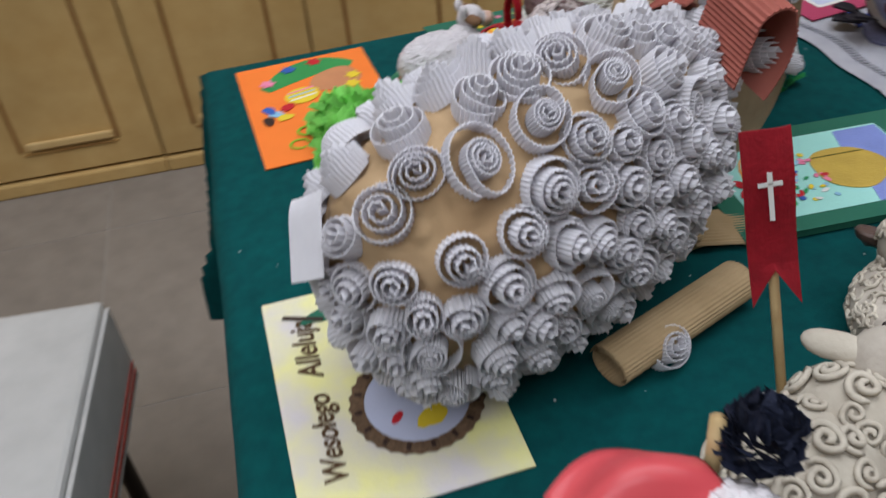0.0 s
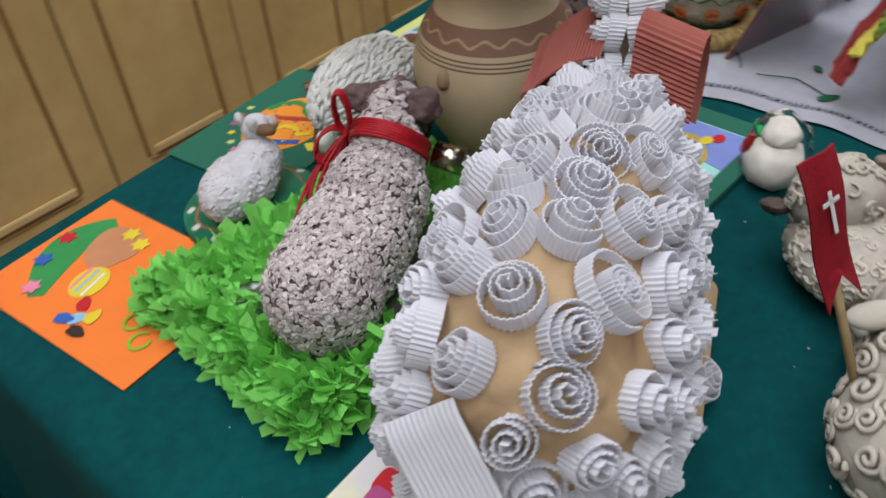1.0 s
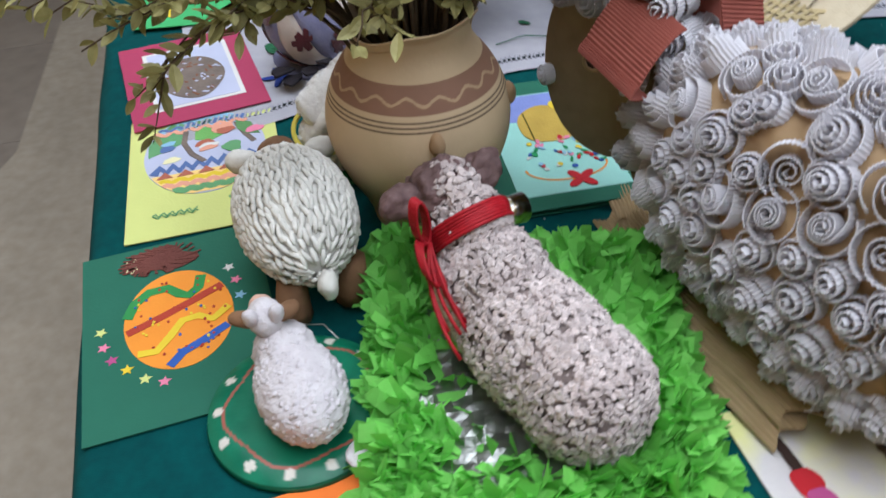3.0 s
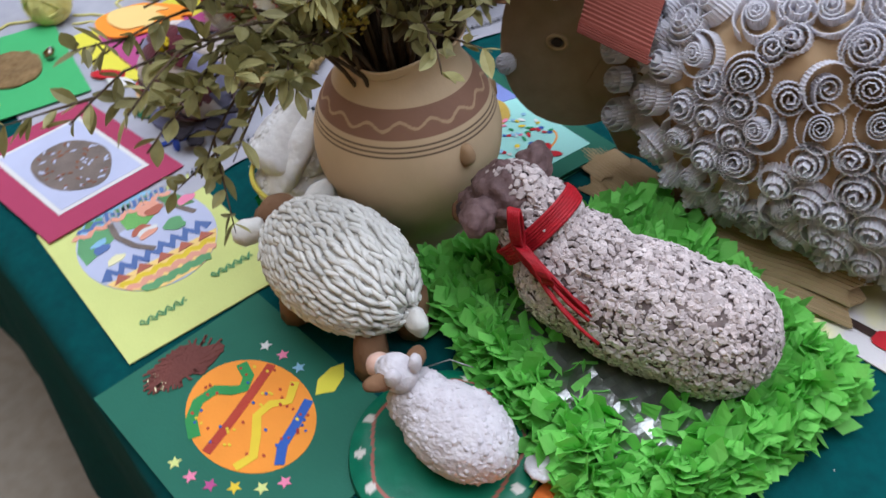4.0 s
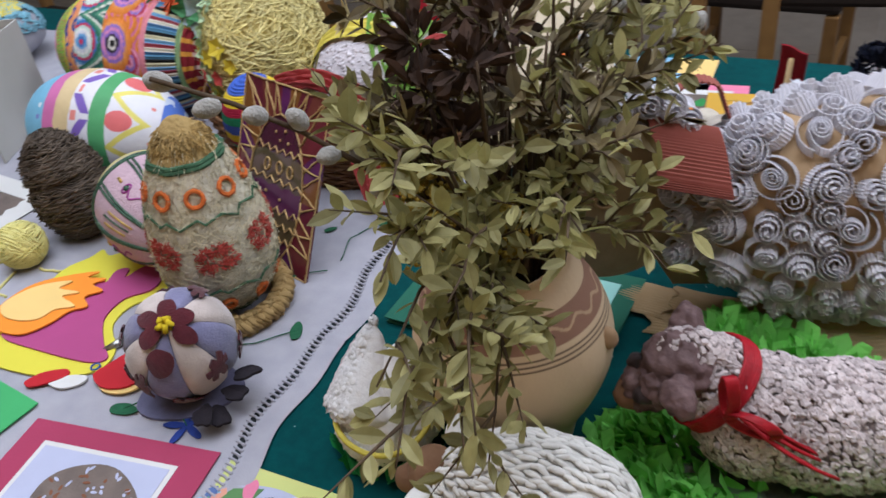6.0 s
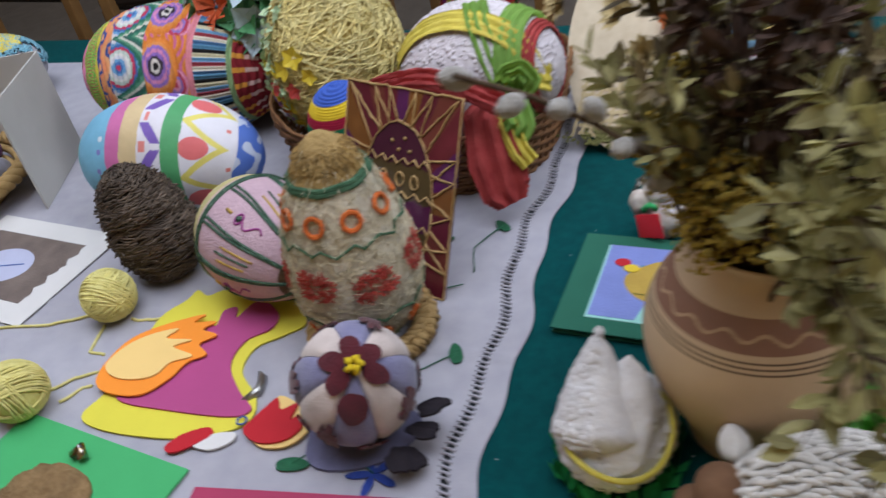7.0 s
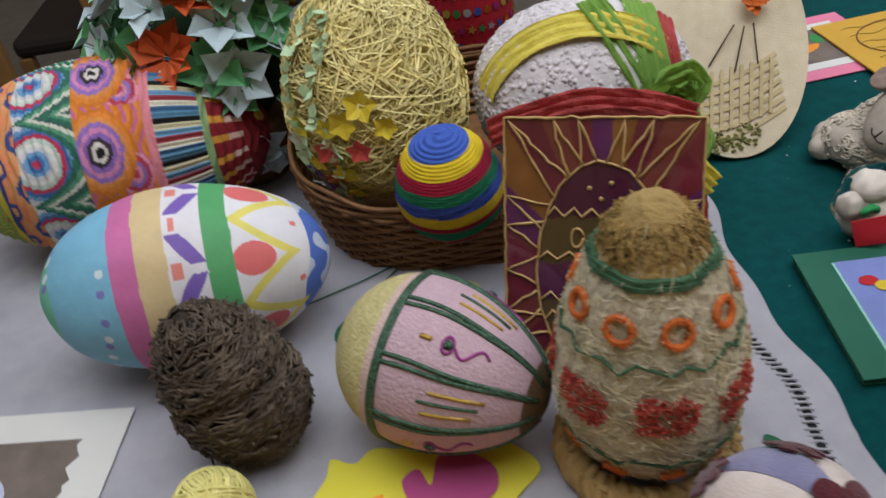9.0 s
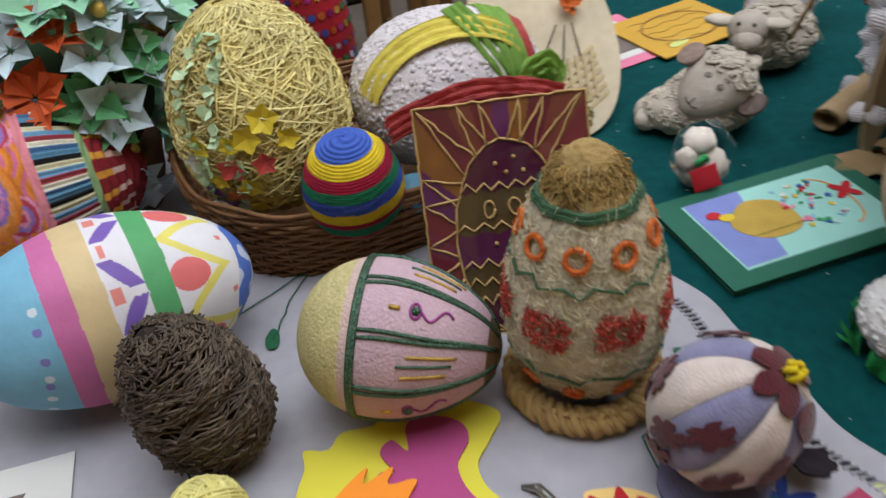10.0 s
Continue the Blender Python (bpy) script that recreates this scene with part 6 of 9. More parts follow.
rib = thing("crepe_bow", "loose bow of green, yellow and coral crepe paper", "bow", pose(0, 0, 0))
kn = Vector((0.920, -0.583, 0.884))
for mat, pts, w, lab in (
        (M_CREPEG, [(0.0, 0.0, 0.0), (-0.01, 0.015, 0.02), (-0.028, 0.02, 0.028), (-0.040, 0.02, 0.014), (-0.028, 0.02, 0.002), (-0.01, 0.01, -0.004)], 0.024, "looped green crepe"),
        (M_CREPEG, [(0.0, 0.0, 0.0), (0.018, -0.012, 0.035), (0.035, -0.035, 0.065), (0.050, -0.07, 0.085)], 0.028, "green crepe tail"),
        (M_CREPEG, [(0.0, 0.01, 0.0), (-0.02, 0.035, -0.01), (-0.03, 0.05, -0.03), (-0.02, 0.055, -0.045)], 0.032, "green crepe tail"),
        (M_CREPEY, [(0.0, 0.0, 0.0), (-0.012, 0.045, -0.03), (-0.03, 0.065, -0.06), (-0.045, 0.07, -0.075)], 0.022, "yellow crepe tail"),
        (M_CREPER, [(0.0, 0.01, -0.005), (0.012, 0.05, -0.02), (0.0, 0.075, -0.065), (-0.012, 0.085, -0.105), (-0.02, 0.088, -0.125)], [0.02, 0.05, 0.06, 0.055, 0.03], "wide coral red crepe fan")):
    P = [Vector(p) for p in pts]
    line = []
    for i in range(len(P) - 1):
        for q in (0, 0.25, 0.5, 0.75):
            line.append(kn + 0.85 * P[i].lerp(P[i + 1], q))
    line.append(kn + 0.85 * P[-1])
    nn = Vector((-0.35, 0.8, 0.5))
    ws = w if not hasattr(w, "__len__") else [w[min(int(i / 4), 3)] * (1 - (i % 4) / 4) + w[min(int(i / 4) + 1, 4)] * ((i % 4) / 4) for i in range(len(line))]
    crepe_band(rib, [(p, nn) for p in line], ws, mat, lab, 0.004, "crepe_tail")
# coral crepe lying along the basket's rim behind the picture
line = [(Vector((1.066 - 0.165 * q, -0.545 + 0.03 * q, 0.893 + 0.022 * math.sin(q * 3.1))), Vector((-0.2, 0.5, 0.9))) for q in [i / 20 for i in range(21)]]
crepe_band(rib, line, 0.024, M_CREPER, "crinkled coral red crepe", 0.005, "crepe_tail")
for (x, y, z), r_, c in (((1.045, -0.560, T + 0.060), 0.020, srgb(110, 170, 196)), ((1.015, -0.565, T + 0.058), 0.019, srgb(186, 110, 60)), ((0.93, -0.79, T + 0.07), 0.022, srgb(176, 40, 60))):
    m_ = material("small_egg_shell", c, tuple(k * 0.85 for k in c), 60, 0.35, 0.05, 100)
    egg("small_egg", "small coloured egg lying in the wicker basket", r_ * 2.4, r_, egg_at(x, y, z, (0.5, 0.8, 0.2)), m_, None, (20, 26))

# stained-glass style picture leaning on the basket
M_GLASSPIC = painted("painted_glass", 0.12, 0.1, 100, coat=0.8, wear=0.25, grain=30)
M_CONTOUR = material("gold_contour_paste", srgb(206, 174, 120), srgb(176, 140, 84), 90, 0.45, 0.2, 300, metal=0.2)
c0, c1, c2, c3 = Vector((1.0806, -0.4188, T + 0.002)), Vector((0.9430, -0.3766, T + 0.002)), Vector((0.919, -0.458, 0.932)), Vector((1.056, -0.500, 0.934))
ux = (c1 - c0).normalized()
up = ((c3 - c0).lerp(c2 - c1, 0.5))
PH = up.length
uz = (up - ux * up.dot(ux)).normalized()
nz = ux.cross(uz)
PW = 0.144
mid = (c0 + c1) / 2
PIC = Matrix((( *[ux[0], uz[0], nz[0]], mid[0]), (*[ux[1], uz[1], nz[1]], mid[1]), (*[ux[2], uz[2], nz[2]], mid[2]), (0, 0, 0, 1)))
pic = thing("glass_picture", "upright glass picture of an egg with gold contour lines", "picture", PIC)
if nz.y < 0:
    FL = -1
else:
    FL = 1
NXp, NYp = 110, 140
vs, fs = [], []
for lay in (0, 1):
    for j in range(NYp + 1):
        for i in range(NXp + 1):
            vs.append(Vector(((i / NXp - 0.5) * PW, j / NYp * PH, (0.0015 if lay else -0.0015))))
n1 = (NXp + 1) * (NYp + 1)
for j in range(NYp):
    for i in range(NXp):
        a = j * (NXp + 1) + i
        fs.append((a, a + NXp + 1, a + NXp + 2, a + 1))
        fs.append((n1 + a, n1 + a + 1, n1 + a + NXp + 2, n1 + a + NXp + 1))
edge = [j * (NXp + 1) for j in range(NYp + 1)]
for j in range(NYp):
    a = j * (NXp + 1)
    fs.append((a, n1 + a, n1 + a + NXp + 1, a + NXp + 1))
    b = a + NXp
    fs.append((b, b + NXp + 1, n1 + b + NXp + 1, n1 + b))
for i in range(NXp):
    fs.append((i, i + 1, n1 + i + 1, n1 + i))
    b = NYp * (NXp + 1) + i
    fs.append((b, n1 + b, n1 + b + 1, b + 1))


def pic_colour(co):
    x, y = co.x / PW, co.y / PH
    ex, ey = x / 0.33, (y - 0.42) / 0.42
    if ex * ex + ey * ey < 1:
        z = 0.02 * abs(((x * 12) % 2) - 1)
        if y > 0.62 + z or y < 0.14 + z:
            return srgb(72, 28, 52)
        if 0.30 + z < y < 0.44 + z:
            return srgb(86, 36, 70)
        return srgb(84, 70, 44)
    a = math.atan2(ey, ex)
    k = int((a / (2 * math.pi) + 1) * 26) % 5
    return Vector(srgb(*((98, 34, 50), (124, 80, 42), (86, 34, 84), (104, 36, 48), (112, 56, 50))[k])) * (0.75 + 0.5 * noise.noise(Vector((x * 7, y * 7, 1))) ** 2 + 0.25)


glass = raw("glass", vs, fs, M_GLASSPIC, pic, "dark purple, amber and red painted glass", False)
paint(glass.data, pic_colour)
zc = 0.0022 * FL
lines = [[(-PW / 2, 0), (PW / 2, 0), (PW / 2, PH), (-PW / 2, PH), (-PW / 2, 0)]]
lines.append([(0.33 * PW * math.cos(t), (0.42 + 0.42 * math.sin(t)) * PH) for t in [i * 6.2832 / 50 for i in range(51)]])
for y0 in (0.63, 0.30, 0.14, 0.22, 0.46):
    half = 0.33 * math.sqrt(max(0.05, 1 - ((y0 - 0.42) / 0.42) ** 2))
    lines.append([((-half + 2 * half * i / 12) * PW, (y0 + (0.035 if i % 2 else 0)) * PH) for i in range(13)])
for x0 in (-0.12, 0.03, 0.16):
    lines.append([((x0 + 0.035 * math.cos(t)) * PW, (0.55 + 0.035 * math.sin(t)) * PH) for t in [i * 6.2832 / 12 for i in range(13)]])
for k in range(22):
    t = 2 * math.pi * (k + 0.2 * math.sin(k * 2.3)) / 22
    c_, s_ = math.cos(t), math.sin(t)
    m1 = min(0.5 / max(abs(c_) , 1e-3), (0.58 if s_ > 0 else 0.42) / max(abs(s_), 1e-3))
    far = (min(max(m1 * c_, -0.49), 0.49) * PW, min(max(0.42 + m1 * s_, 0.01), 0.99) * PH)
    lines.append([(0.33 * math.cos(t - 0.13) * PW, (0.42 + 0.42 * math.sin(t - 0.13)) * PH), far, (0.33 * math.cos(t + 0.13) * PW, (0.42 + 0.42 * math.sin(t + 0.13)) * PH)])
for ln in lines:
    pts = []
    for (xa, ya), (xb, yb) in zip(ln, ln[1:]):
        m_ = max(1, int(math.hypot(xb - xa, yb - ya) / 0.006))
        pts += [(xa + (xb - xa) * i / m_, ya + (yb - ya) * i / m_) for i in range(m_)]
    pts = [(x + 0.0017 * noise.noise(Vector((x * 110, y * 110, 2))), y + 0.0017 * noise.noise(Vector((x * 110, y * 110, 9))), zc) for x, y in pts + [ln[-1]]]
    v_, f_ = tube_mesh(pts, [0.0010 + 0.0004 * noise.noise(Vector(p) * 220) for p in pts], 6)
    raw("contour", v_, f_, M_CONTOUR, pic, "raised gold contour line")
for x, y in ((-0.06, 0.74), (0.05, 0.76), (0.0, 0.7), (0.1, 0.7), (-0.1, 0.4), (0.08, 0.38)):
    v_, f_ = lumps([((x * PW, y * PH, zc), (0.002, 0.002, 0.0012), 0)], (6, 8))
    raw("dot", v_, f_, M_CONTOUR, pic)

# ---- white linen cloth with drawn-thread hem ----
M_GREENTHREAD = material("green_embroidery", srgb(40, 104, 70), srgb(30, 86, 58), 200, 0.8, 0.4, 500)
M_BLUETHREAD = material("blue_embroidery", srgb(46, 70, 150), srgb(36, 56, 130), 200, 0.8, 0.4, 500)
M_REDTHREAD = material("plum_embroidery", srgb(120, 60, 84), srgb(100, 48, 70), 200, 0.8, 0.4, 500)
linen = thing("linen_cloth", "white linen cloth with drawn-thread hem and embroidered flowers", "cloth", pose(0, 0, T))
LX0, LX1, LY0, LY1 = 0.853, 2.05, -0.93, -0.05


def linen_edge(y):
    return LX0 - 0.012 + 0.020 * math.sin((y + 0.15) * -3.6) + 0.0045 * math.sin(y * 23) + 0.003 * math.sin(y * 57)


def linen_sheet(f0, f1, nx):
    ny = 150
    vs, fs = [], []
    for j in range(ny + 1):
        y = LY0 + (LY1 - LY0) * j / ny
        a, b = f0(y), f1(y)
        for i in range(nx + 1):
            x = a + (b - a) * i / nx
            fold = 0.0016 * max(0, 1 - abs(y + 0.30 + 0.01 * x) / 0.006) + 0.0014 * max(0, 1 - abs(x - 1.26) / 0.006)
            z = 0.0012 + 0.0010 * (1 + noise.noise(Vector((x * 9, y * 9, 2)))) + fold + 0.0016 * max(0, noise.noise(Vector((x * 3.1, y * 14, 5))))
            vs.append(Vector((x, y, z)))
    for j in range(ny):
        for i in range(nx):
            a = j * (nx + 1) + i
            fs.append((a, a + 1, a + nx + 2, a + nx + 1))
    return vs, fs


v_, f_ = linen_sheet(linen_edge, lambda y: linen_edge(y) + 0.024, 6)
raw("hem", v_, f_, M_LINEN, linen, "plain white linen hem")
v_, f_ = linen_sheet(lambda y: linen_edge(y) + 0.0305, lambda y: LX1, 170)
raw("field", v_, f_, M_LINEN, linen, "white linen field")
M_HOLE = material("dark_thread_gap", srgb(40, 44, 48), None, 50, 0.9)
rt = random.Random(3)
pieces = []
n = 150
for k in range(n):
    y = LY0 + (LY1 - LY0) * (k + 0.5) / n
    x = linen_edge(y)
    pieces.append(tube_mesh([(x + 0.022, y + 0.0012, 0.0026), (x + 0.027, y + rt.gauss(0, 0.0006), 0.0032), (x + 0.033, y - 0.0012, 0.0026)], [0.0016, 0.0011, 0.0016], 6))
v_, f_ = gather(pieces)
tagged(raw("hem_thread", v_, f_, M_LINEN, linen, "bundled threads across the drawn hem", False), kind="stuff")
v_, f_ = linen_sheet(lambda y: linen_edge(y) + 0.0235, lambda y: linen_edge(y) + 0.031, 2)
raw("hem_gap", [q - Vector((0, 0, 0.0009)) for q in v_], f_, M_HOLE, linen, "dark gap left by the drawn threads")


def stitch(name, outline, mat, lift=0.0042):
    v2, f2 = sheet(outline, 0.0007, lift)
    return raw(name, v2, f2, mat, linen, "", False)


def stem(pts, r_=0.0007):
    P = []
    for i in range(len(pts) - 1):
        for q in (0, 0.25, 0.5, 0.75):
            P.append((pts[i][0] + (pts[i + 1][0] - pts[i][0]) * q + 0.002 * math.sin(i + q * 3), pts[i][1] + (pts[i + 1][1] - pts[i][1]) * q, 0.0048))
    P.append((*pts[-1], 0.0048))
    v2, f2 = tube_mesh(P, r_, 5)
    raw("stem", v2, f2, M_GREENTHREAD, linen, "thin green embroidered stem")


for x, y, t, s in ((0.907, -0.304, 2.0, 1.0), (0.916, -0.501, 2.4, 0.9), (1.005, -0.158, 0.2, 1.1), (1.215, -0.488, 1.3, 1.0), (0.97, -0.47, 0.8, 0.6), (1.28, -0.56, 2.0, 0.9), (1.40, -0.21, 0.5, 0.9), (1.12, -0.125, 0.6, 0.8)):
    stitch("embroidered_leaf", oval(x, y, 0.0135 * s, 0.0065 * s, 18, t, 0.05), M_GREENTHREAD)
for x, y, t in ((0.932, -0.163, 0.3),):
    for k in range(5):
        a = t + 2 * math.pi * k / 5
        stitch("embroidered_petal", oval(x + 0.012 * math.cos(a), y + 0.012 * math.sin(a), 0.0115, 0.0038, 14, a), M_BLUETHREAD)
for x, y, t in ((1.184, -0.600, 0.0), (1.17, -0.43, 1.0)):
    for k in range(5):
        a = t + 2 * math.pi * k / 5
        stitch("embroidered_petal", oval(x + 0.010 * math.cos(a), y + 0.010 * math.sin(a), 0.0095, 0.004, 14, a), M_REDTHREAD)
stem([(0.907, -0.304), (0.935, -0.275), (0.985, -0.25), (1.0, -0.2), (0.932, -0.163)])
stem([(1.151, -0.574), (1.185, -0.535), (1.20, -0.51), (1.215, -0.488)])
stem([(1.151, -0.574), (1.20, -0.55), (1.25, -0.53)])
stem([(0.916, -0.501), (0.935, -0.46), (0.925, -0.42)])
stem([(1.005, -0.158), (0.97, -0.2), (0.96, -0.25)])
stem([(0.93, -0.40), (0.955, -0.385), (0.975, -0.36)])

# ---- greeting cards ----
def paper(name, c, d=0.85, rough=0.75, bump=0.1):
    return material(name, c, tuple(k * d for k in c), 35, rough, bump, 400, stain=0.06)


P_ORANGE = paper("orange_card", srgb(238, 122, 48), 0.93)
P_DKGREEN = paper("dark_green_card", srgb(36, 100, 80), 0.92)
P_MIDGREEN = paper("green_card", srgb(44, 148, 90), 0.9)
P_BRGREEN = paper("bright_green_card", srgb(70, 172, 104), 0.93)
P_LIME = paper("lime_card", srgb(206, 212, 130), 0.95)
P_MAROON = paper("maroon_brown_paint", srgb(112, 62, 54), 0.75, bump=0.4)
P_LEAFG = paper("grass_green_chalk", srgb(116, 176, 96), 0.85, bump=0.3)
P_SALMON = paper("salmon_paint", srgb(226, 160, 136), 0.9)
P_WINE = paper("wine_red_card", srgb(168, 60, 92), 0.93)
P_WHITE = paper("white_paper", srgb(216, 214, 210), 0.96)
P_CYAN = paper("pale_cyan_paper", srgb(158, 214, 204), 0.95)
P_BLUE = paper("lavender_blue_crayon", srgb(128, 142, 204), 0.85, bump=0.3)
P_OCHRE = paper("ochre_crayon", srgb(196, 164, 74), 0.8, bump=0.3)
P_BROWN = paper("brown_paint", srgb(134, 86, 60), 0.75, bump=0.4)
P_TAN = paper("tan_paint", srgb(196, 132, 92), 0.85)
P_YELLOW = paper("yellow_paint", srgb(226, 196, 52), 0.85)
P_EGGORANGE = paper("orange_paint", srgb(236, 146, 50), 0.9)
P_REDP = paper("brick_red_paint", srgb(176, 64, 46), 0.85)
P_CRED = paper("scarlet_paper", srgb(190, 34, 44), 0.9)
P_BLUEP = paper("blue_paint", srgb(52, 92, 170), 0.85)
P_PINK = paper("pink_paper", srgb(228, 130, 160), 0.93)
P_GREENP = paper("green_paint", srgb(52, 140, 74), 0.85)
P_DARK = paper("dark_brown_paint", srgb(58, 40, 34), 0.8)
P_MAUVE = paper("magenta_paper", srgb(178, 76, 130), 0.95)
P_SKY = paper("sky_blue_paint", srgb(140, 186, 214), 0.85)
P_GREY = paper("grey_brown_print", srgb(126, 112, 104), 0.6, bump=0.4)
P_CREAM = paper("cream_paper", srgb(232, 226, 178), 0.93)
P_LTYEL = paper("yellow_paper", srgb(222, 212, 70), 0.95)
P_GOLDY = paper("golden_yellow_card", srgb(206, 160, 62), 0.92)
P_STRAWC = paper("pale_orange_paper", srgb(240, 204, 128), 0.96)
P_VIVID = paper("bright_orange_paper", srgb(250, 150, 48), 0.95)
P_LAV = paper("pale_lavender_paint", srgb(186, 190, 214), 0.92)
P_WASHBLUE = paper("thin_blue_wash", srgb(92, 116, 168), 0.8)
P_WASHRED = paper("thin_red_wash", srgb(180, 104, 84), 0.85)
P_WASHGREEN = paper("thin_green_wash", srgb(104, 160, 110), 0.8)
P_WASHMOSS = paper("thin_moss_wash", srgb(96, 142, 88), 0.8)


class Card:
    """A card whose drawing is laid on in thin cut-outs; u along, v up, both in metres from one corner."""
    def __init__(self, name, label, corner, along, w, h, mat, thick=0.0012, lift=0.0, category="card", open_=0.0):
        a = math.atan2(along[1], along[0])
        self.t = thing(name, label, category, pose(corner[0], corner[1], T + lift, 0, 0, math.degrees(a)))
        self.z = thick
        self.n = 0
        nx, ny = 16, 12
        vs, fs = [], []
        for lay in (0, thick):
            for j in range(ny + 1):
                for i in range(nx + 1):
                    vs.append(Vector((w * i / nx, h * j / ny, lay + 0.0008)))
        m_ = (nx + 1) * (ny + 1)
        for j in range(ny):
            for i in range(nx):
                b = j * (nx + 1) + i
                fs += [(b, b + nx + 1, b + nx + 2, b + 1), (m_ + b, m_ + b + 1, m_ + b + nx + 2, m_ + b + nx + 1)]
        for i in range(nx):
            fs.append((i, i + 1, m_ + i + 1, m_ + i))
            b = ny * (nx + 1) + i
            fs.append((b, m_ + b, m_ + b + 1, b + 1))
        for j in range(ny):
            b = j * (nx + 1)
            fs.append((b, m_ + b, m_ + b + nx + 1, b + nx + 1))
            b += nx
            fs.append((b, b + nx + 1, m_ + b + nx + 1, m_ + b))
        raw("sheet", vs, fs, mat, self.t, "", False)
        if open_:
            # the lower leaf of a folded card, seen at its edge
            v2, f2 = sheet([(0.001, 0.002), (w - 0.001, 0.002), (w - 0.001, h - 0.001), (0.001, h - 0.001)], 0.0012, 0.0008 - open_)
            raw("back_leaf", v2, f2, mat, self.t, "", False)
            v2, f2 = sheet([(0.002, 0.0005), (w - 0.002, 0.0005), (w - 0.002, 0.0015), (0.002, 0.0015)], open_, 0.0006 - open_)
            raw("fold", v2, f2, mat, self.t, "", False)

    def put(self, outline, mat, name="cut_out", label="", thick=0.0004, up=0.0):
        self.n += 1
        v2, f2 = sheet(outline, thick, self.z + 0.0009 + 0.00006 * (self.n % 9) + up)
        return raw(name, v2, f2, mat, self.t, label, False)

    def line(self, pts, width, mat, name="drawn_line", label=""):
        return self.put(ribbon2d(pts, width), mat, name, label, 0.0003, 0.0006)


def wavy(x0, x1, y, amp, k, n=28, slope=0.0):
    return [(x0 + (x1 - x0) * i / n, y + slope * (i / n) + amp * math.sin(k * 2 * math.pi * i / n)) for i in range(n + 1)]


rq = random.Random(77)
P_GRASSINK = paper("bright_grass_green_felt_pen", srgb(124, 176, 44), 0.9)
# orange card: green garland, brown jug, yellow egg
c = Card("orange_card", "orange greeting card with a pasted egg and green garland", (0.2350, -0.2285), (1, 0.070), 0.151, 0.215, P_ORANGE)
c.put(ribbon2d([(0.025 + 0.05 * q + 0.055 * q, 0.155 + 0.035 * math.sin(q * 2.4)) for q in [i / 14 for i in range(15)]], [0.014 + 0.026 * math.sin(i / 14 * 3.14) for i in range(15)]), P_GREENP, "garland", "green paper garland")
c.put(oval(0.105, 0.150, 0.030, 0.026, 30, 0.3, 0.05), P_TAN, "jug_shape", "tan paper shape")
c.put(oval(0.062, 0.128, 0.020, 0.017, 28, 0.3), P_YELLOW, "egg_shape", "yellow paper egg with stripes", up=0.0004)
for k in range(3):
    c.line([(0.047 + 0.03 * q, 0.120 + 0.008 * k + 0.006 * q) for q in (0, 0.5, 1)], 0.0028, (P_WHITE, P_SKY, P_PINK)[k])
for x, y, m_ in ((0.030, 0.168, P_PINK), (0.058, 0.192, P_BLUEP), (0.090, 0.200, P_CRED), (0.125, 0.150, P_YELLOW), (0.120, 0.130, P_YELLOW)):
    c.put(star(x, y, 0.010, 6, 0.6), m_, "paper_flower", "small paper flower", up=0.0008)
for x, y, m_ in ((0.028, 0.098, P_SKY), (0.042, 0.108, P_CRED), (0.036, 0.088, P_YELLOW), (0.022, 0.108, P_BLUEP), (0.018, 0.086, P_DARK)):
    c.put(oval(x, y, 0.009, 0.006, 16, x * 90, 0.1), m_, "paper_bit", up=0.0006)
for row, xs in enumerate(((0.052, 0.076, 0.100, 0.124), (0.040, 0.066, 0.092, 0.118))):
    for k, x in enumerate(xs):
        y = 0.052 - 0.022 * row
        c.line([(x + 0.0095 * math.cos(t + k), y + 0.0085 * math.sin(t + k)) for t in [i * 5.2 / 12 for i in range(13)]], 0.0028, P_GRASSINK, "scribble", "")


def up_x(cu, cv, pts, ka=1.0, kb=1.0):
    """A drawing whose right and up are given, laid on a card so that its up runs along the card's length."""
    return [(cu + kb * b, cv - ka * a) for a, b in pts]


def egg_slice(b0, b1, n=14):
    """The part of a round egg of size 1 between two heights."""
    bs = [b0 + (b1 - b0) * i / n for i in range(n + 1)]
    return [(math.sqrt(max(0, 1 - b * b)) * 0.985, b) for b in bs] + [(-math.sqrt(max(0, 1 - b * b)) * 0.985, b) for b in bs[::-1]]


# dark green card with an orange egg
c = Card("green_card", "dark green greeting card with a painted orange egg", (0.4655, -0.1315), (0.208, 0.017), 0.2085, 0.152, P_DKGREEN)
GU, GV, GA, GB = 0.1077, 0.0755, 0.044, 0.057
c.put(oval(GU, GV, GB, GA, 44, 0.0), P_EGGORANGE, "egg_shape", "orange painted egg")
c.line(up_x(GU, GV, [(-0.95, -0.10), (-0.3, 0.08), (0.3, 0.27), (0.86, 0.46)], GA, GB), 0.0075, P_REDP, "stripe")
c.line(up_x(GU, GV, [(-0.93, 0.20), (-0.78, 0.48), (-0.5, 0.66), (-0.15, 0.66), (0.05, 0.48), (0.22, 0.40), (0.42, 0.52), (0.50, 0.78)], GA, GB), 0.009, P_GREENP, "stripe")
c.line(up_x(GU, GV, [(-0.78, -0.55), (-0.45, -0.58), (-0.2, -0.36), (0.05, -0.10), (0.35, -0.08), (0.6, -0.22), (0.92, -0.02)], GA, GB), 0.007, P_YELLOW, "stripe")
c.line(up_x(GU, GV, [(-0.25, -0.92), (0.0, -0.72), (0.4, -0.58), (0.85, -0.40)], GA, GB), 0.0075, P_BLUEP, "stripe")
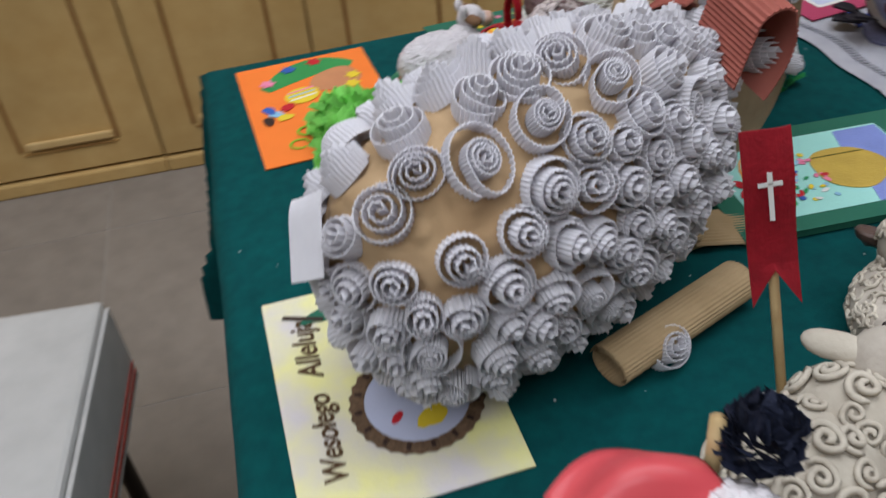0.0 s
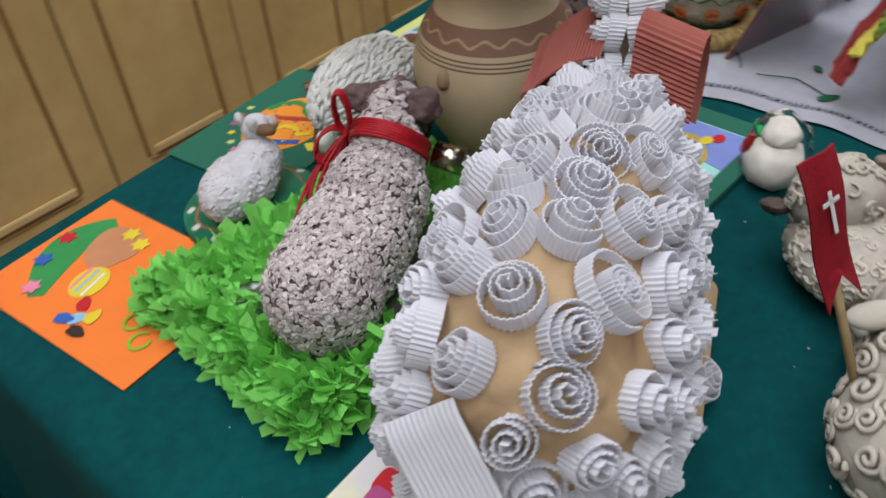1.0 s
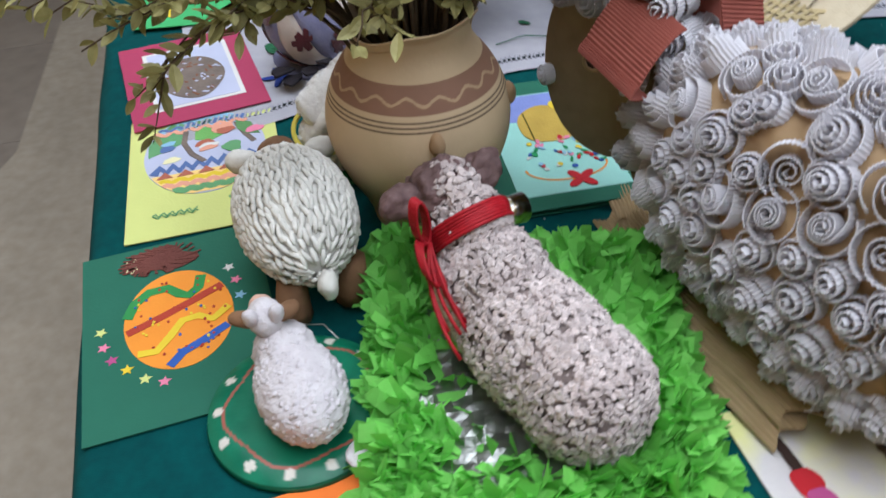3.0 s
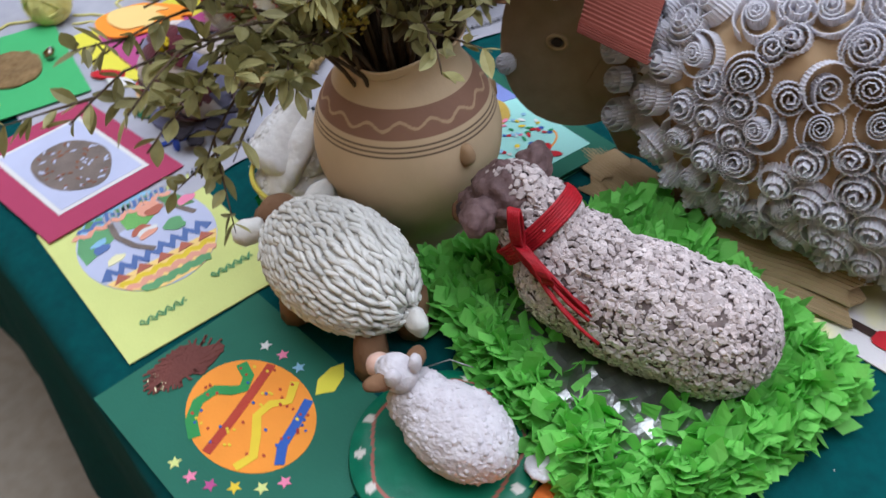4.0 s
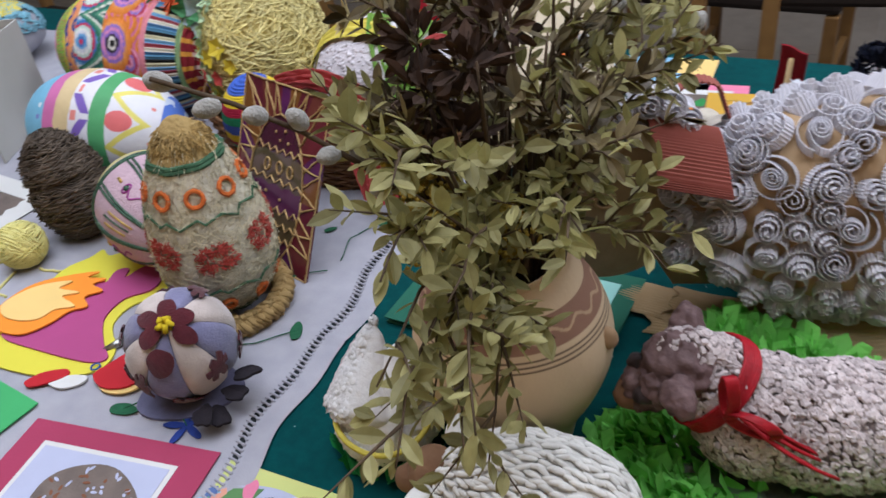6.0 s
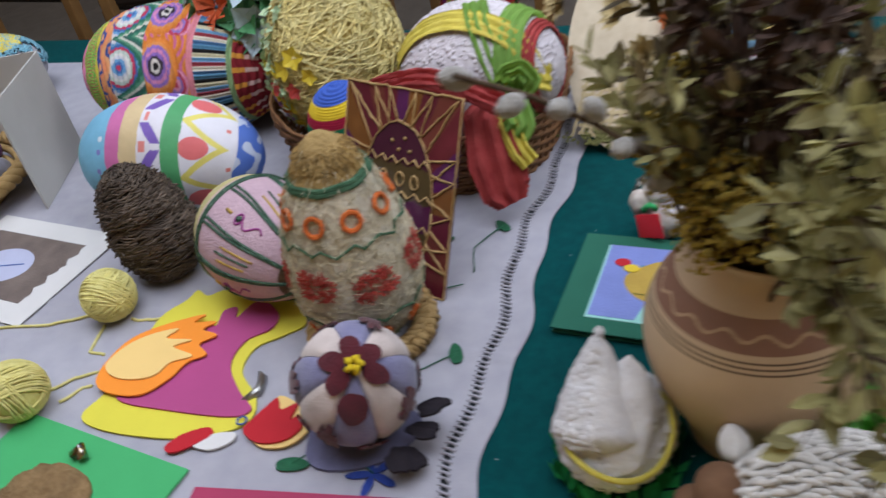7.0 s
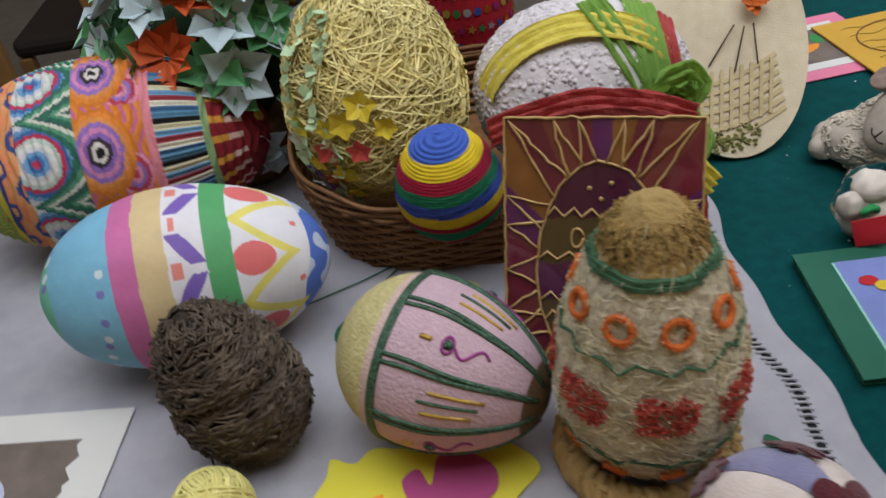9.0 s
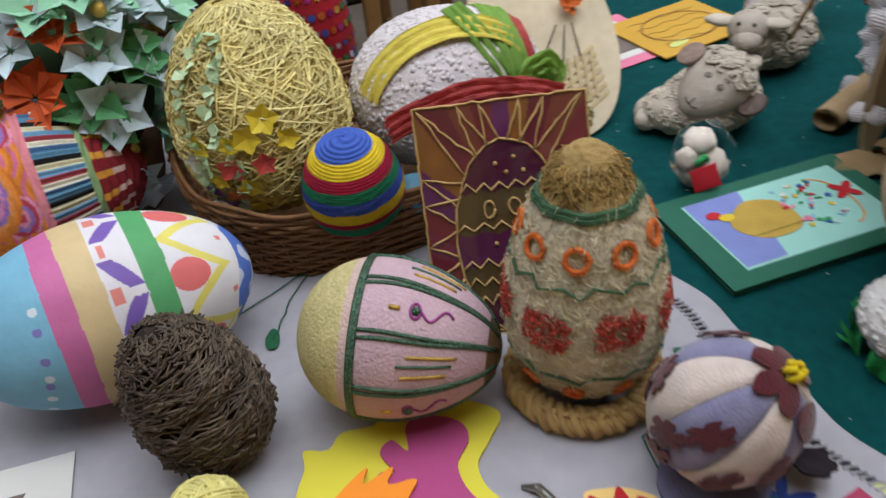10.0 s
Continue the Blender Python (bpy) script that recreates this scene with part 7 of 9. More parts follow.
for k in range(70):
    a_, b_ = rq.uniform(-0.85, 0.85), rq.uniform(-0.8, 0.8)
    if a_ * a_ + b_ * b_ < 0.8:
        c.put(oval(GU + GB * b_, GV - GA * a_, rq.uniform(0.0009, 0.0018), 0.0012, 8), (P_REDP, P_BLUEP, P_REDP, P_YELLOW)[k % 4], "dot", up=0.0009)
c.put(oval(GU + 0.078, GV + 0.010, 0.016, 0.030, 90, -0.15, 0.13, 4), P_MAROON, "hair_tuft", "brown painted tuft")
rh = random.Random(8)
pieces = []
for k in range(70):
    t, q = rh.uniform(0, 6.28), rh.uniform(0.5, 0.95)
    foot, end = (GU + 0.078 + 0.016 * q * math.cos(t), GV + 0.010 + 0.030 * q * math.sin(t)), rh.uniform(1.02, 1.28)
    pieces.append(sheet(ribbon2d([foot, (GU + 0.078 + 0.016 * end * math.cos(t + 0.15), GV + 0.010 + 0.030 * end * math.sin(t + 0.15))], 0.0016), 0.0003, c.z + 0.0016 + 0.00004 * (k % 12)))
v2, f2 = gather([([Vector(p) for p in v], f) for v, f in pieces])
tagged(raw("tuft_fringe", v2, f2, P_MAROON, c.t, "dry brown brush strokes round the tuft", False), kind="stuff")
for q in range(2):
    c.line([(GU + 0.071 + 0.012 * q + 0.004 * math.sin(i * 1.7), GV + 0.030 + 0.0016 * i) for i in range(7)], 0.0011, P_CREAM, "scribble")
for a_, b_, m_ in ((-0.062, 0.004, P_LIME), (-0.060, -0.014, P_PINK), (-0.054, -0.030, P_MAUVE), (-0.043, -0.044, P_YELLOW), (-0.016, -0.066, P_PINK), (0.046, 0.046, P_WHITE), (0.050, 0.028, P_PINK), (0.051, 0.008, P_SKY), (-0.030, -0.058, P_LIME)):
    c.put(star(GU + b_, GV - a_, 0.0055, 5, 0.45, a_ * 90), m_, "star", "small paper star")
c.put(up_x(GU, GV, [(0.044, -0.022), (0.054, -0.012), (0.068, -0.010), (0.078, -0.014), (0.070, -0.024), (0.056, -0.030)]), P_LTYEL, "egg_shape", "small yellow paper leaf")
# lime card with a painted egg
c = Card("lime_card", "pale lime green card with a painted egg landscape", (0.676, -0.150), (1, 0.012), 0.210, 0.152, P_LIME)
LU, LV, LA, LB2 = 0.132, 0.075, 0.062, 0.074
c.put(oval(LU, LV, LB2, LA, 48), P_LAV, "egg_shape", "painted egg landscape")


def lime(pts):
    return up_x(LU, LV, pts, LA, LB2)


c.put(lime(egg_slice(0.62, 0.98)), P_SKY, "sky_band", up=0.0002)
for k in range(9):
    c.line(lime([(-0.6 + 0.15 * k, 0.66 + 0.02 * (k % 3)), (-0.5 + 0.15 * k, 0.80 - 0.02 * (k % 2))]), 0.007, (P_WASHMOSS, P_WASHGREEN, P_WASHBLUE)[k % 3], "brush_dab")
c.put(lime([(-0.93, 0.32), (-0.80, 0.56), (-0.35, 0.60), (-0.30, 0.30), (-0.55, 0.18), (-0.93, 0.02)]), P_WASHGREEN, "green_field", up=0.0003)
c.put(lime([(-0.15, 0.60), (0.45, 0.60), (0.40, 0.38), (0.1, 0.22), (-0.16, 0.30)]), P_LEAFG, "green_field", up=0.0003)
c.put(lime([(0.55, 0.66), (0.80, 0.54), (0.93, 0.2), (0.70, 0.25), (0.55, 0.42)]), P_WASHMOSS, "green_field", up=0.0003)
c.line(lime([(-0.86 + 1.6 * i / 30, 0.56 + 0.10 * i / 30 + 0.05 * math.sin(i * 1.25)) for i in range(31)]), 0.0055, P_SALMON, "wavy_line")
c.line(lime([(-0.76 + 1.5 * i / 30, 0.66 + 0.10 * i / 30 + 0.04 * math.sin(i * 1.25)) for i in range(31)]), 0.004, P_WASHBLUE, "wavy_line")
c.line(lime([(-0.30, 0.56), (-0.34, 0.25), (-0.22, -0.05), (-0.02, -0.28)]), 0.006, P_GREY, "tree_line")
c.line(lime([(0.55, 0.62), (0.66, 0.30), (0.82, 0.02)]), 0.006, P_GREY, "tree_line")
for a_, b_, w_, h_, m_ in ((0.0, 0.18, 0.010, 0.006, P_WASHRED), (0.06, 0.10, 0.011, 0.005, P_WHITE), (0.05, 0.04, 0.010, 0.004, P_SALMON), (-0.62, 0.18, 0.008, 0.006, P_WASHBLUE), (-0.60, 0.30, 0.008, 0.004, P_SKY), (0.30, 0.50, 0.012, 0.008, P_SALMON), (0.36, 0.42, 0.010, 0.006, P_WASHRED), (0.45, -0.02, 0.010, 0.010, P_WASHGREEN), (-0.55, -0.12, 0.009, 0.005, P_CREAM), (0.85, 0.34, 0.010, 0.006, P_PINK)):
    c.put(oval(LU + LB2 * b_, LV - LA * a_, h_, w_, 16, 0.2, 0.12, int(90 * abs(a_ + b_))), m_, "brush_dab", up=0.0007)
c.put(lime(egg_slice(-0.97, -0.46)), P_STRAWC, "yellow_band", up=0.0003)
c.line(lime([(-0.84 + 1.66 * i / 16, -0.36 + (0.09 if i % 2 else -0.06) + 0.06 * i / 16) for i in range(17)]), 0.010, P_WASHBLUE, "zigzag")
for k in range(5):
    x = -0.66 + 0.33 * k
    c.put(lime([(x - 0.13, -0.55), (x + 0.13, -0.54), (x, -0.40)]), P_WASHRED, "red_tooth", up=0.0008)
c.line(lime([(-0.74 + 1.48 * i / 24, -0.62 + 0.03 * math.sin(i * 1.5)) for i in range(25)]), 0.006, P_YELLOW, "wavy_line")
c.line(lime([(-0.68 + 1.36 * i / 24, -0.73 + 0.035 * math.sin(i * 1.5)) for i in range(25)]), 0.007, P_SALMON, "wavy_line")
c.line(lime([(-0.52 + 1.04 * i / 20, -0.86 + 0.02 * math.sin(i * 1.5)) for i in range(21)]), 0.009, P_WASHGREEN, "wavy_line")
for a0, a1, b_ in ((-0.052, -0.010, -0.098), (0.020, 0.060, -0.088)):
    for q in range(2):
        c.line(up_x(LU, LV, [(a0 + (a1 - a0) * i / 16, b_ + 0.003 * math.sin(i * 2.1 + q) - 0.003 * q) for i in range(17)]), 0.0016, P_WASHGREEN, "scribble")
# wine-red card with a printed picture
c = Card("wine_card", "wine red card framing a brown and white print", (0.881, -0.148), (0.99, 0.141), 0.198, 0.149, P_WINE, lift=0.0035)
c.put([(0.029, 0.022), (0.171, 0.022), (0.171, 0.123), (0.029, 0.123)], P_WHITE, "white_mount", "white paper mount")
c.put([(0.034, 0.027), (0.166, 0.027), (0.166, 0.118), (0.034, 0.118)], P_LAV, "print", "grey print", up=0.0005)
c.put(oval(0.092, 0.073, 0.050, 0.037, 40, 0, 0.03), P_GREY, "print_egg", "grey-brown printed egg", up=0.0009)
for k in range(60):
    t, q = rq.uniform(0, 6.28), math.sqrt(rq.random())
    c.put(oval(0.092 + 0.046 * q * math.cos(t), 0.073 + 0.034 * q * math.sin(t), rq.uniform(0.0015, 0.004), 0.0014, 9, rq.uniform(0, 3)), (P_LAV, P_BROWN)[k % 2], "print_speck", up=0.0013)
# green card with a brown tuft egg and a gold bow
c = Card("green_card", "bright green card with a straw egg and gold bow", (1.092, -0.134), (0.19, -0.026), 0.205, 0.148, P_BRGREEN, lift=0.0045)
M_STRAWEGG = material("chopped_straw", srgb(150, 122, 84), srgb(118, 92, 58), 180, 0.95, 1.0, 300, stain=0.3)
v2, f2 = lumps([(Vector((0.105, 0.070, 0.004)), (0.046, 0.036, 0.006), 0)], (16, 30), 0.003, 130)
raw("straw_egg", v2, f2, M_STRAWEGG, c.t, "egg of chopped brown straw")
v2, f2 = tube_mesh([(0.100, 0.026, 0.006), (0.106, 0.020, 0.012), (0.112, 0.026, 0.006)], 0.005, 8)
raw("gold_bow", v2, f2, M_HOLO, c.t, "small shiny gold bow")
c.put(oval(0.045, 0.11, 0.02, 0.011, 20, 0.5, 0.1), P_YELLOW, "paper_flower")
c.put(oval(0.06, 0.125, 0.016, 0.009, 20, 2.0, 0.1), P_EGGORANGE, "paper_flower")
# card with a flower basket drawing
c = Card("flower_card", "folded dark green card with a crayon flower basket", (0.599, -0.481), (1, -0.052), 0.222, 0.145, P_DKGREEN, lift=0.0065, open_=0.0060)
c.put([(0.020, 0.017), (0.195, 0.017), (0.195, 0.126), (0.020, 0.126)], P_CYAN, "drawing", "pale cyan drawing paper")
c.put([(0.130, 0.017), (0.193, 0.017), (0.193, 0.123), (0.150, 0.123), (0.142, 0.09), (0.138, 0.05)], P_BLUE, "sky_field", "lavender crayon field", up=0.0004)
c.put(oval(0.134, 0.068, 0.034, 0.031, 36, 0.1, 0.04, 3), P_OCHRE, "basket_shape", "ochre crayon basket", up=0.0008)
for k in range(46):
    x, y = rq.uniform(0.056, 0.108), rq.uniform(0.030, 0.112)
    c.put(oval(x, y, rq.uniform(0.002, 0.0045), rq.uniform(0.0015, 0.003), 10, rq.uniform(0, 3)), (P_CRED, P_PINK, P_SKY, P_MIDGREEN, P_YELLOW, P_WHITE, P_BLUEP)[k % 7], "flower_dab", up=0.0011)
for k in range(4):
    c.line([(0.108 + 0.05 * q, 0.046 + 0.014 * k) for q in (0, 1)], 0.0012, P_MIDGREEN, "crayon_stroke")
c.line([(0.060 - 0.022 * math.sin(t), 0.070 + 0.040 * math.cos(t)) for t in [i * 3.14 / 12 for i in range(13)]], 0.002, P_EGGORANGE, "handle_line")
for a in (0.6, 2.2, 3.9, 5.4):
    c.put(oval(0.036 + 0.008 * math.cos(a), 0.062 + 0.008 * math.sin(a), 0.009, 0.0045, 14, a), P_CRED, "red_bow", "red paper bow", up=0.0012)
c.put(oval(0.176, 0.044, 0.008, 0.006, 14), P_CRED, "red_dot", up=0.0012)
c.put(oval(0.166, 0.052, 0.008, 0.006, 14), P_YELLOW, "yellow_dot", up=0.0013)
# cream card with lettering under the curl sheep
P_PASTEL = material("pastel_chalk_paper", srgb(232, 226, 156), srgb(212, 204, 204), 16, 0.85, 0.2, 300, spread=0.22, stain=0.12)
c = Card("cream_card", "cream chalk-tinted card with lettering, lace oval and tulips", (0.219, -0.632), (1, 0.03), 0.149, 0.210, P_PASTEL)
P_INK = paper("brown_ink", srgb(84, 60, 36), 0.8)


def lettering(card, text, x, y, size, turn, mat, name="lettering", label=""):
    """Flat raised letters in the built-in font."""
    cu = bpy.data.curves.new("lettering", "FONT")
    cu.body, cu.size, cu.extrude, cu.shear = text, size, 0.0003, 0.25
    cu.offset = 0.0003
    tmp = bpy.data.objects.new("lettering", cu)
    scene.collection.objects.link(tmp)
    bpy.context.view_layer.update()
    me = bpy.data.meshes.new_from_object(tmp.evaluated_get(bpy.context.evaluated_depsgraph_get()))
    bpy.data.objects.remove(tmp)
    bpy.data.curves.remove(cu)
    me.materials.clear()
    me.materials.append(mat)
    ob = new(name, me)
    ob.parent = card.t
    ob.matrix_local = pose(x, y, card.z + 0.0014, 0, 0, turn) @ Matrix.Diagonal((1, 1.2, 1, 1))
    if label:
        tagged(ob, label)
    return ob


lettering(c, "Wesołego", 0.034, 0.027, 0.0185, 90, P_INK, "lettering", "brown handwritten word on the card")
lettering(c, "Alleluja", 0.034, 0.120, 0.0205, 90, P_INK, "lettering", "brown handwritten word on the card")
M_LACE = material("brown_lace", srgb(122, 96, 74), srgb(90, 70, 54), 300, 0.9, 0.6, 400)
ring = []
for t in [i * 6.2832 / 60 for i in range(60)]:
    ring.append((0.092 + 0.041 * math.cos(t), 0.078 + 0.032 * math.sin(t), 0.003))
v2, f2 = [], []
for i, (x, y, z) in enumerate(ring):
    t = i * 6.2832 / 60
    for rr in (0.80, 1.0 + (0.04 if i % 2 else 0)):
        v2.append(Vector((0.092 + 0.046 * rr * math.cos(t), 0.078 + 0.046 * rr * math.sin(t), 0.0028 + 0.0006 * (i % 2))))
f2 = [(2 * i, 2 * i + 1, (2 * i + 3) % 120, (2 * i + 2) % 120) for i in range(60)]
raw("lace_ring", v2, f2, M_LACE, c.t, "brown lace ring", False)
c.put(oval(0.092, 0.078, 0.037, 0.037, 36), P_LAV, "oval_picture", "pale picture inside the lace")
for k in range(16):
    t = 6.2832 * k / 16
    c.put([(0.092 + r_ * math.cos(t + d), 0.078 + r_ * math.sin(t + d)) for r_, d in ((0.039, -0.04), (0.044, -0.03), (0.044, 0.03), (0.039, 0.04))], P_DARK, "lace_hole", up=0.0012)
c.put(oval(0.098, 0.060, 0.012, 0.008, 16, 0.5, 0.1), P_YELLOW, "paint_dab", up=0.0004)
c.put(oval(0.075, 0.066, 0.006, 0.003, 12, 0.8), P_CRED, "paint_dab", up=0.0004)
for x0, y0 in ((0.134, 0.187),):
    c.line([(x0, y0), (x0 - 0.024, y0 - 0.003), (x0 - 0.045, y0 - 0.004)], 0.008, P_DARK, "stem_shape")
    c.put(oval(x0 - 0.052, y0 - 0.004, 0.013, 0.010, 22, 0, 0.08), P_CRED, "tulip", "red paper tulip", up=0.0006)
    c.put(oval(x0 - 0.066, y0 - 0.006, 0.011, 0.009, 22, 0, 0.08), P_MAUVE, "tulip", "magenta paper tulip", up=0.0008)
    c.put(oval(x0 - 0.090, y0 - 0.004, 0.016, 0.007, 22, 0.3, 0.15), P_DKGREEN, "leaf_shape", "dark green leaf", up=0.0004)
    c.line([(x0 - 0.09, y0 - 0.01), (x0 - 0.12, y0 + 0.002)], 0.004, P_DARK, "stem_shape")
# pink and golden cards at the far side
c = Card("pink_card", "pink card with a mounted photograph", (0.575, -0.945), (1, 0.10), 0.150, 0.150, P_PINK)
c.put([(0.02, 0.02), (0.13, 0.02), (0.13, 0.13), (0.02, 0.13)], P_WHITE, "white_mount")
c.put([(0.035, 0.035), (0.115, 0.035), (0.115, 0.115), (0.035, 0.115)], P_GREY, "photograph", "dull photograph", up=0.0004)
c.put(oval(0.08, 0.08, 0.016, 0.008, 16, 0.4, 0.1), P_EGGORANGE, "paint_dab", up=0.0008)
c.put(oval(0.06, 0.06, 0.012, 0.007, 16, 1.4, 0.1), P_GREENP, "paint_dab", up=0.0008)
c = Card("gold_card", "golden yellow egg-shaped card with drawn lines", (0.46, -0.925), (1, 0.12), 0.165, 0.135, P_GOLDY, 0.002, 0.0035)
for k in range(5):
    c.line(wavy(0.02, 0.14, 0.025 + 0.02 * k, 0.003, 3), 0.0016, P_OCHRE, "drawn_line")
c.line([(0.08 + 0.06 * math.cos(t), 0.067 + 0.045 * math.sin(t)) for t in [i * 6.2832 / 24 for i in range(25)]], 0.0016, P_BROWN, "drawn_line")
c.put(oval(0.12, 0.11, 0.018, 0.008, 16, 0.2), P_LIME, "paint_dab")
c = Card("blue_card", "pale blue and pink paper sheet", (0.63, -1.02), (1, 0.03), 0.20, 0.10, P_SKY)
c.put([(0.0, 0.0), (0.06, 0.0), (0.06, 0.05), (0.0, 0.06)], P_STRAWC, "paper_corner")
# white sheet with a daubed square and an oval
c = Card("painted_sheet", "white sheet with a grey-brown daub and pale egg", (1.388, -0.436), (0.2, -0.022), 0.215, 0.170, P_WHITE, 0.0006, 0.004, "sheet of paper")
c.put([(0.030 + 0.010 * rq.random() if k % 2 else 0.034, y) for k, y in enumerate([0.03 + 0.0055 * i for i in range(21)])] + [(0.19 + (0.008 * rq.random() if k % 2 else 0), 0.14 - 0.0055 * k) for k in range(21)], P_GREY, "daub", "brushed grey-brown square")
c.put(oval(0.118, 0.088, 0.042, 0.032, 36), P_LAV, "egg_shape", "pale lavender egg")
c.line([(0.09, 0.08), (0.145, 0.10)], 0.0016, P_BLUEP, "drawn_line")

# ---- paper hen ----
hen = thing("paper_hen", "flat hen of layered yellow, magenta and orange card", "paper hen", pose(0, 0, T + 0.004))


def smooth(points, n=5):
    out = []
    m_ = len(points)
    for i in range(m_):
        a, b, c_, d = points[i - 1], points[i], points[(i + 1) % m_], points[(i + 2) % m_]
        for k in range(n):
            t = k / n
            out.append(tuple(0.5 * (2 * b[j] + (c_[j] - a[j]) * t + (2 * a[j] - 5 * b[j] + 4 * c_[j] - d[j]) * t * t + (3 * b[j] - a[j] - 3 * c_[j] + d[j]) * t ** 3) for j in (0, 1)))
    return out


def layer(name, pts, z, mat, label, parent=None):
    v2, f2 = sheet(smooth(pts), 0.0018, z)
    return raw(name, v2, f2, mat, parent or hen, label, False)


layer("body", [(1.238, -0.172), (1.232, -0.200), (1.236, -0.255), (1.240, -0.306), (1.226, -0.335), (1.222, -0.352), (1.205, -0.345), (1.19, -0.356), (1.165, -0.352), (1.15, -0.362), (1.108, -0.356), (1.072, -0.322), (1.088, -0.300), (1.108, -0.280), (1.105, -0.248), (1.074, -0.220), (1.066, -0.195), (1.082, -0.178), (1.12, -0.163), (1.18, -0.157), (1.222, -0.160)], 0.0, P_LTYEL, "yellow card body")
layer("inner_body", [(1.212, -0.192), (1.215, -0.225), (1.20, -0.27), (1.178, -0.304), (1.166, -0.300), (1.170, -0.322), (1.158, -0.330), (1.150, -0.315), (1.143, -0.338), (1.128, -0.342), (1.105, -0.325), (1.104, -0.305), (1.122, -0.285), (1.120, -0.252), (1.092, -0.222), (1.070, -0.205), (1.085, -0.193), (1.15, -0.189)], 0.0024, P_MAUVE, "magenta card body")
layer("wing", [(1.250, -0.214), (1.252, -0.245), (1.242, -0.272), (1.212, -0.296), (1.184, -0.311), (1.190, -0.298), (1.166, -0.303), (1.174, -0.290), (1.154, -0.285), (1.166, -0.270), (1.150, -0.258), (1.164, -0.245), (1.170, -0.222), (1.186, -0.199), (1.215, -0.194), (1.238, -0.199)], 0.0062, P_VIVID, "bright orange wing")
layer("wing_inset", [(1.248, -0.226), (1.243, -0.252), (1.226, -0.272), (1.200, -0.285), (1.205, -0.270), (1.176, -0.272), (1.190, -0.260), (1.162, -0.252), (1.180, -0.240), (1.186, -0.222), (1.205, -0.213), (1.230, -0.213)], 0.0084, P_STRAWC, "pale yellow wing inset")
layer("crest", [(1.060, -0.196), (1.064, -0.180), (1.044, -0.170), (1.022, -0.176), (1.012, -0.192), (1.020, -0.205), (1.026, -0.199), (1.028, -0.218), (1.040, -0.208), (1.050, -0.220), (1.056, -0.208)], 0.0040, P_CRED, "red card comb")
layer("crest_edge", [(1.056, -0.200), (1.058, -0.180), (1.040, -0.168), (1.016, -0.174), (1.006, -0.195), (1.020, -0.214), (1.036, -0.222), (1.052, -0.224)], 0.0012, P_STRAWC, "pale card edge")
layer("beak", [(1.128, -0.150), (1.120, -0.166), (1.100, -0.178), (1.092, -0.172), (1.104, -0.156), (1.118, -0.146)], 0.0020, P_CRED, "red card beak")
layer("beak_tip", [(1.104, -0.158), (1.092, -0.172), (1.072, -0.178), (1.070, -0.168), (1.085, -0.156)], 0.0012, P_WHITE, "pale card beak tip")
v2, f2 = tube_mesh([(1.071 + 0.0045 * math.cos(t), -0.190 + 0.0045 * math.sin(t), 0.0048) for t in [i * 6.2832 / 16 for i in range(16)]], 0.0009, 6, True)
raw("eye", v2, f2, P_BLUEP, hen, "blue ring eye")
v2, f2 = tube_mesh([(1.095, -0.212, 0.001), (1.084, -0.226, 0.004), (1.088, -0.242, 0.004), (1.097, -0.250, 0.001)], [0.003, 0.0045, 0.004, 0.002], 8)
tagged(raw("silver_ribbon", v2, f2, M_FOIL, None, "", True, pose(-0.01, 0, T + 0.004)), "twist of shiny silver ribbon lying on the linen", "ribbon")

# ---- yarn balls ----
M_YARN = material("pale_yellow_yarn", srgb(230, 222, 148), srgb(212, 200, 116), 150, 0.95, 0.5, 400, per_piece=0.12)


def yarn_ball(x, y, r_, seed, tails):
    b = thing("yarn_ball", "small ball of pale yellow yarn lying on the linen", "yarn ball", pose(x, y, T + r_ + 0.003), "yarn balls")
    g = random.Random(seed)
    v2, f2 = ball(14, 20)
    raw("core", [q * r_ * 0.93 for q in v2], f2, M_YARN, b)
    pieces = []
    for k in range(9):
        ax = Vector((g.gauss(0, 1), g.gauss(0, 1), g.gauss(0, 1))).normalized()
        lane = g.uniform(-0.3, 0.3)
        # each winding lays a few strands side by side, then the ball is turned
        for s in range(8):
            way = (ax + Vector((g.gauss(0, 0.04), g.gauss(0, 0.04), g.gauss(0, 0.04)))).normalized()
            u = way.orthogonal().normalized()
            w = way.cross(u)
            off = (lane + 0.085 * (s - 3.5)) * r_
            rr = math.sqrt(max(r_ * r_ * (0.94 + 0.014 * k) - off * off, 1e-5))
            pieces.append(tube_mesh([way * off + (u * math.cos(t) + w * math.sin(t)) * rr * (1 + 0.02 * math.sin(3 * t + s)) for t in [i * 6.2832 / 24 for i in range(24)]], 0.0013, 5, True))
    v2, f2 = gather(pieces)
    tagged(raw("wound_yarn", v2, f2, M_YARN, b), kind="stuff")
    for t in tails:
        P = []
        for i in range(len(t) - 1):
            for q in (0, 0.2, 0.4, 0.6, 0.8):
                P.append((t[i][0] + (t[i + 1][0] - t[i][0]) * q - x, t[i][1] + (t[i + 1][1] - t[i][1]) * q + 0.004 * math.sin(i * 2 + q * 3) - y, -r_ + 0.0012))
        v2, f2 = tube_mesh(P, 0.0017, 5)
        raw("yarn_tail", v2, f2, M_YARN, b, "loose yarn end")


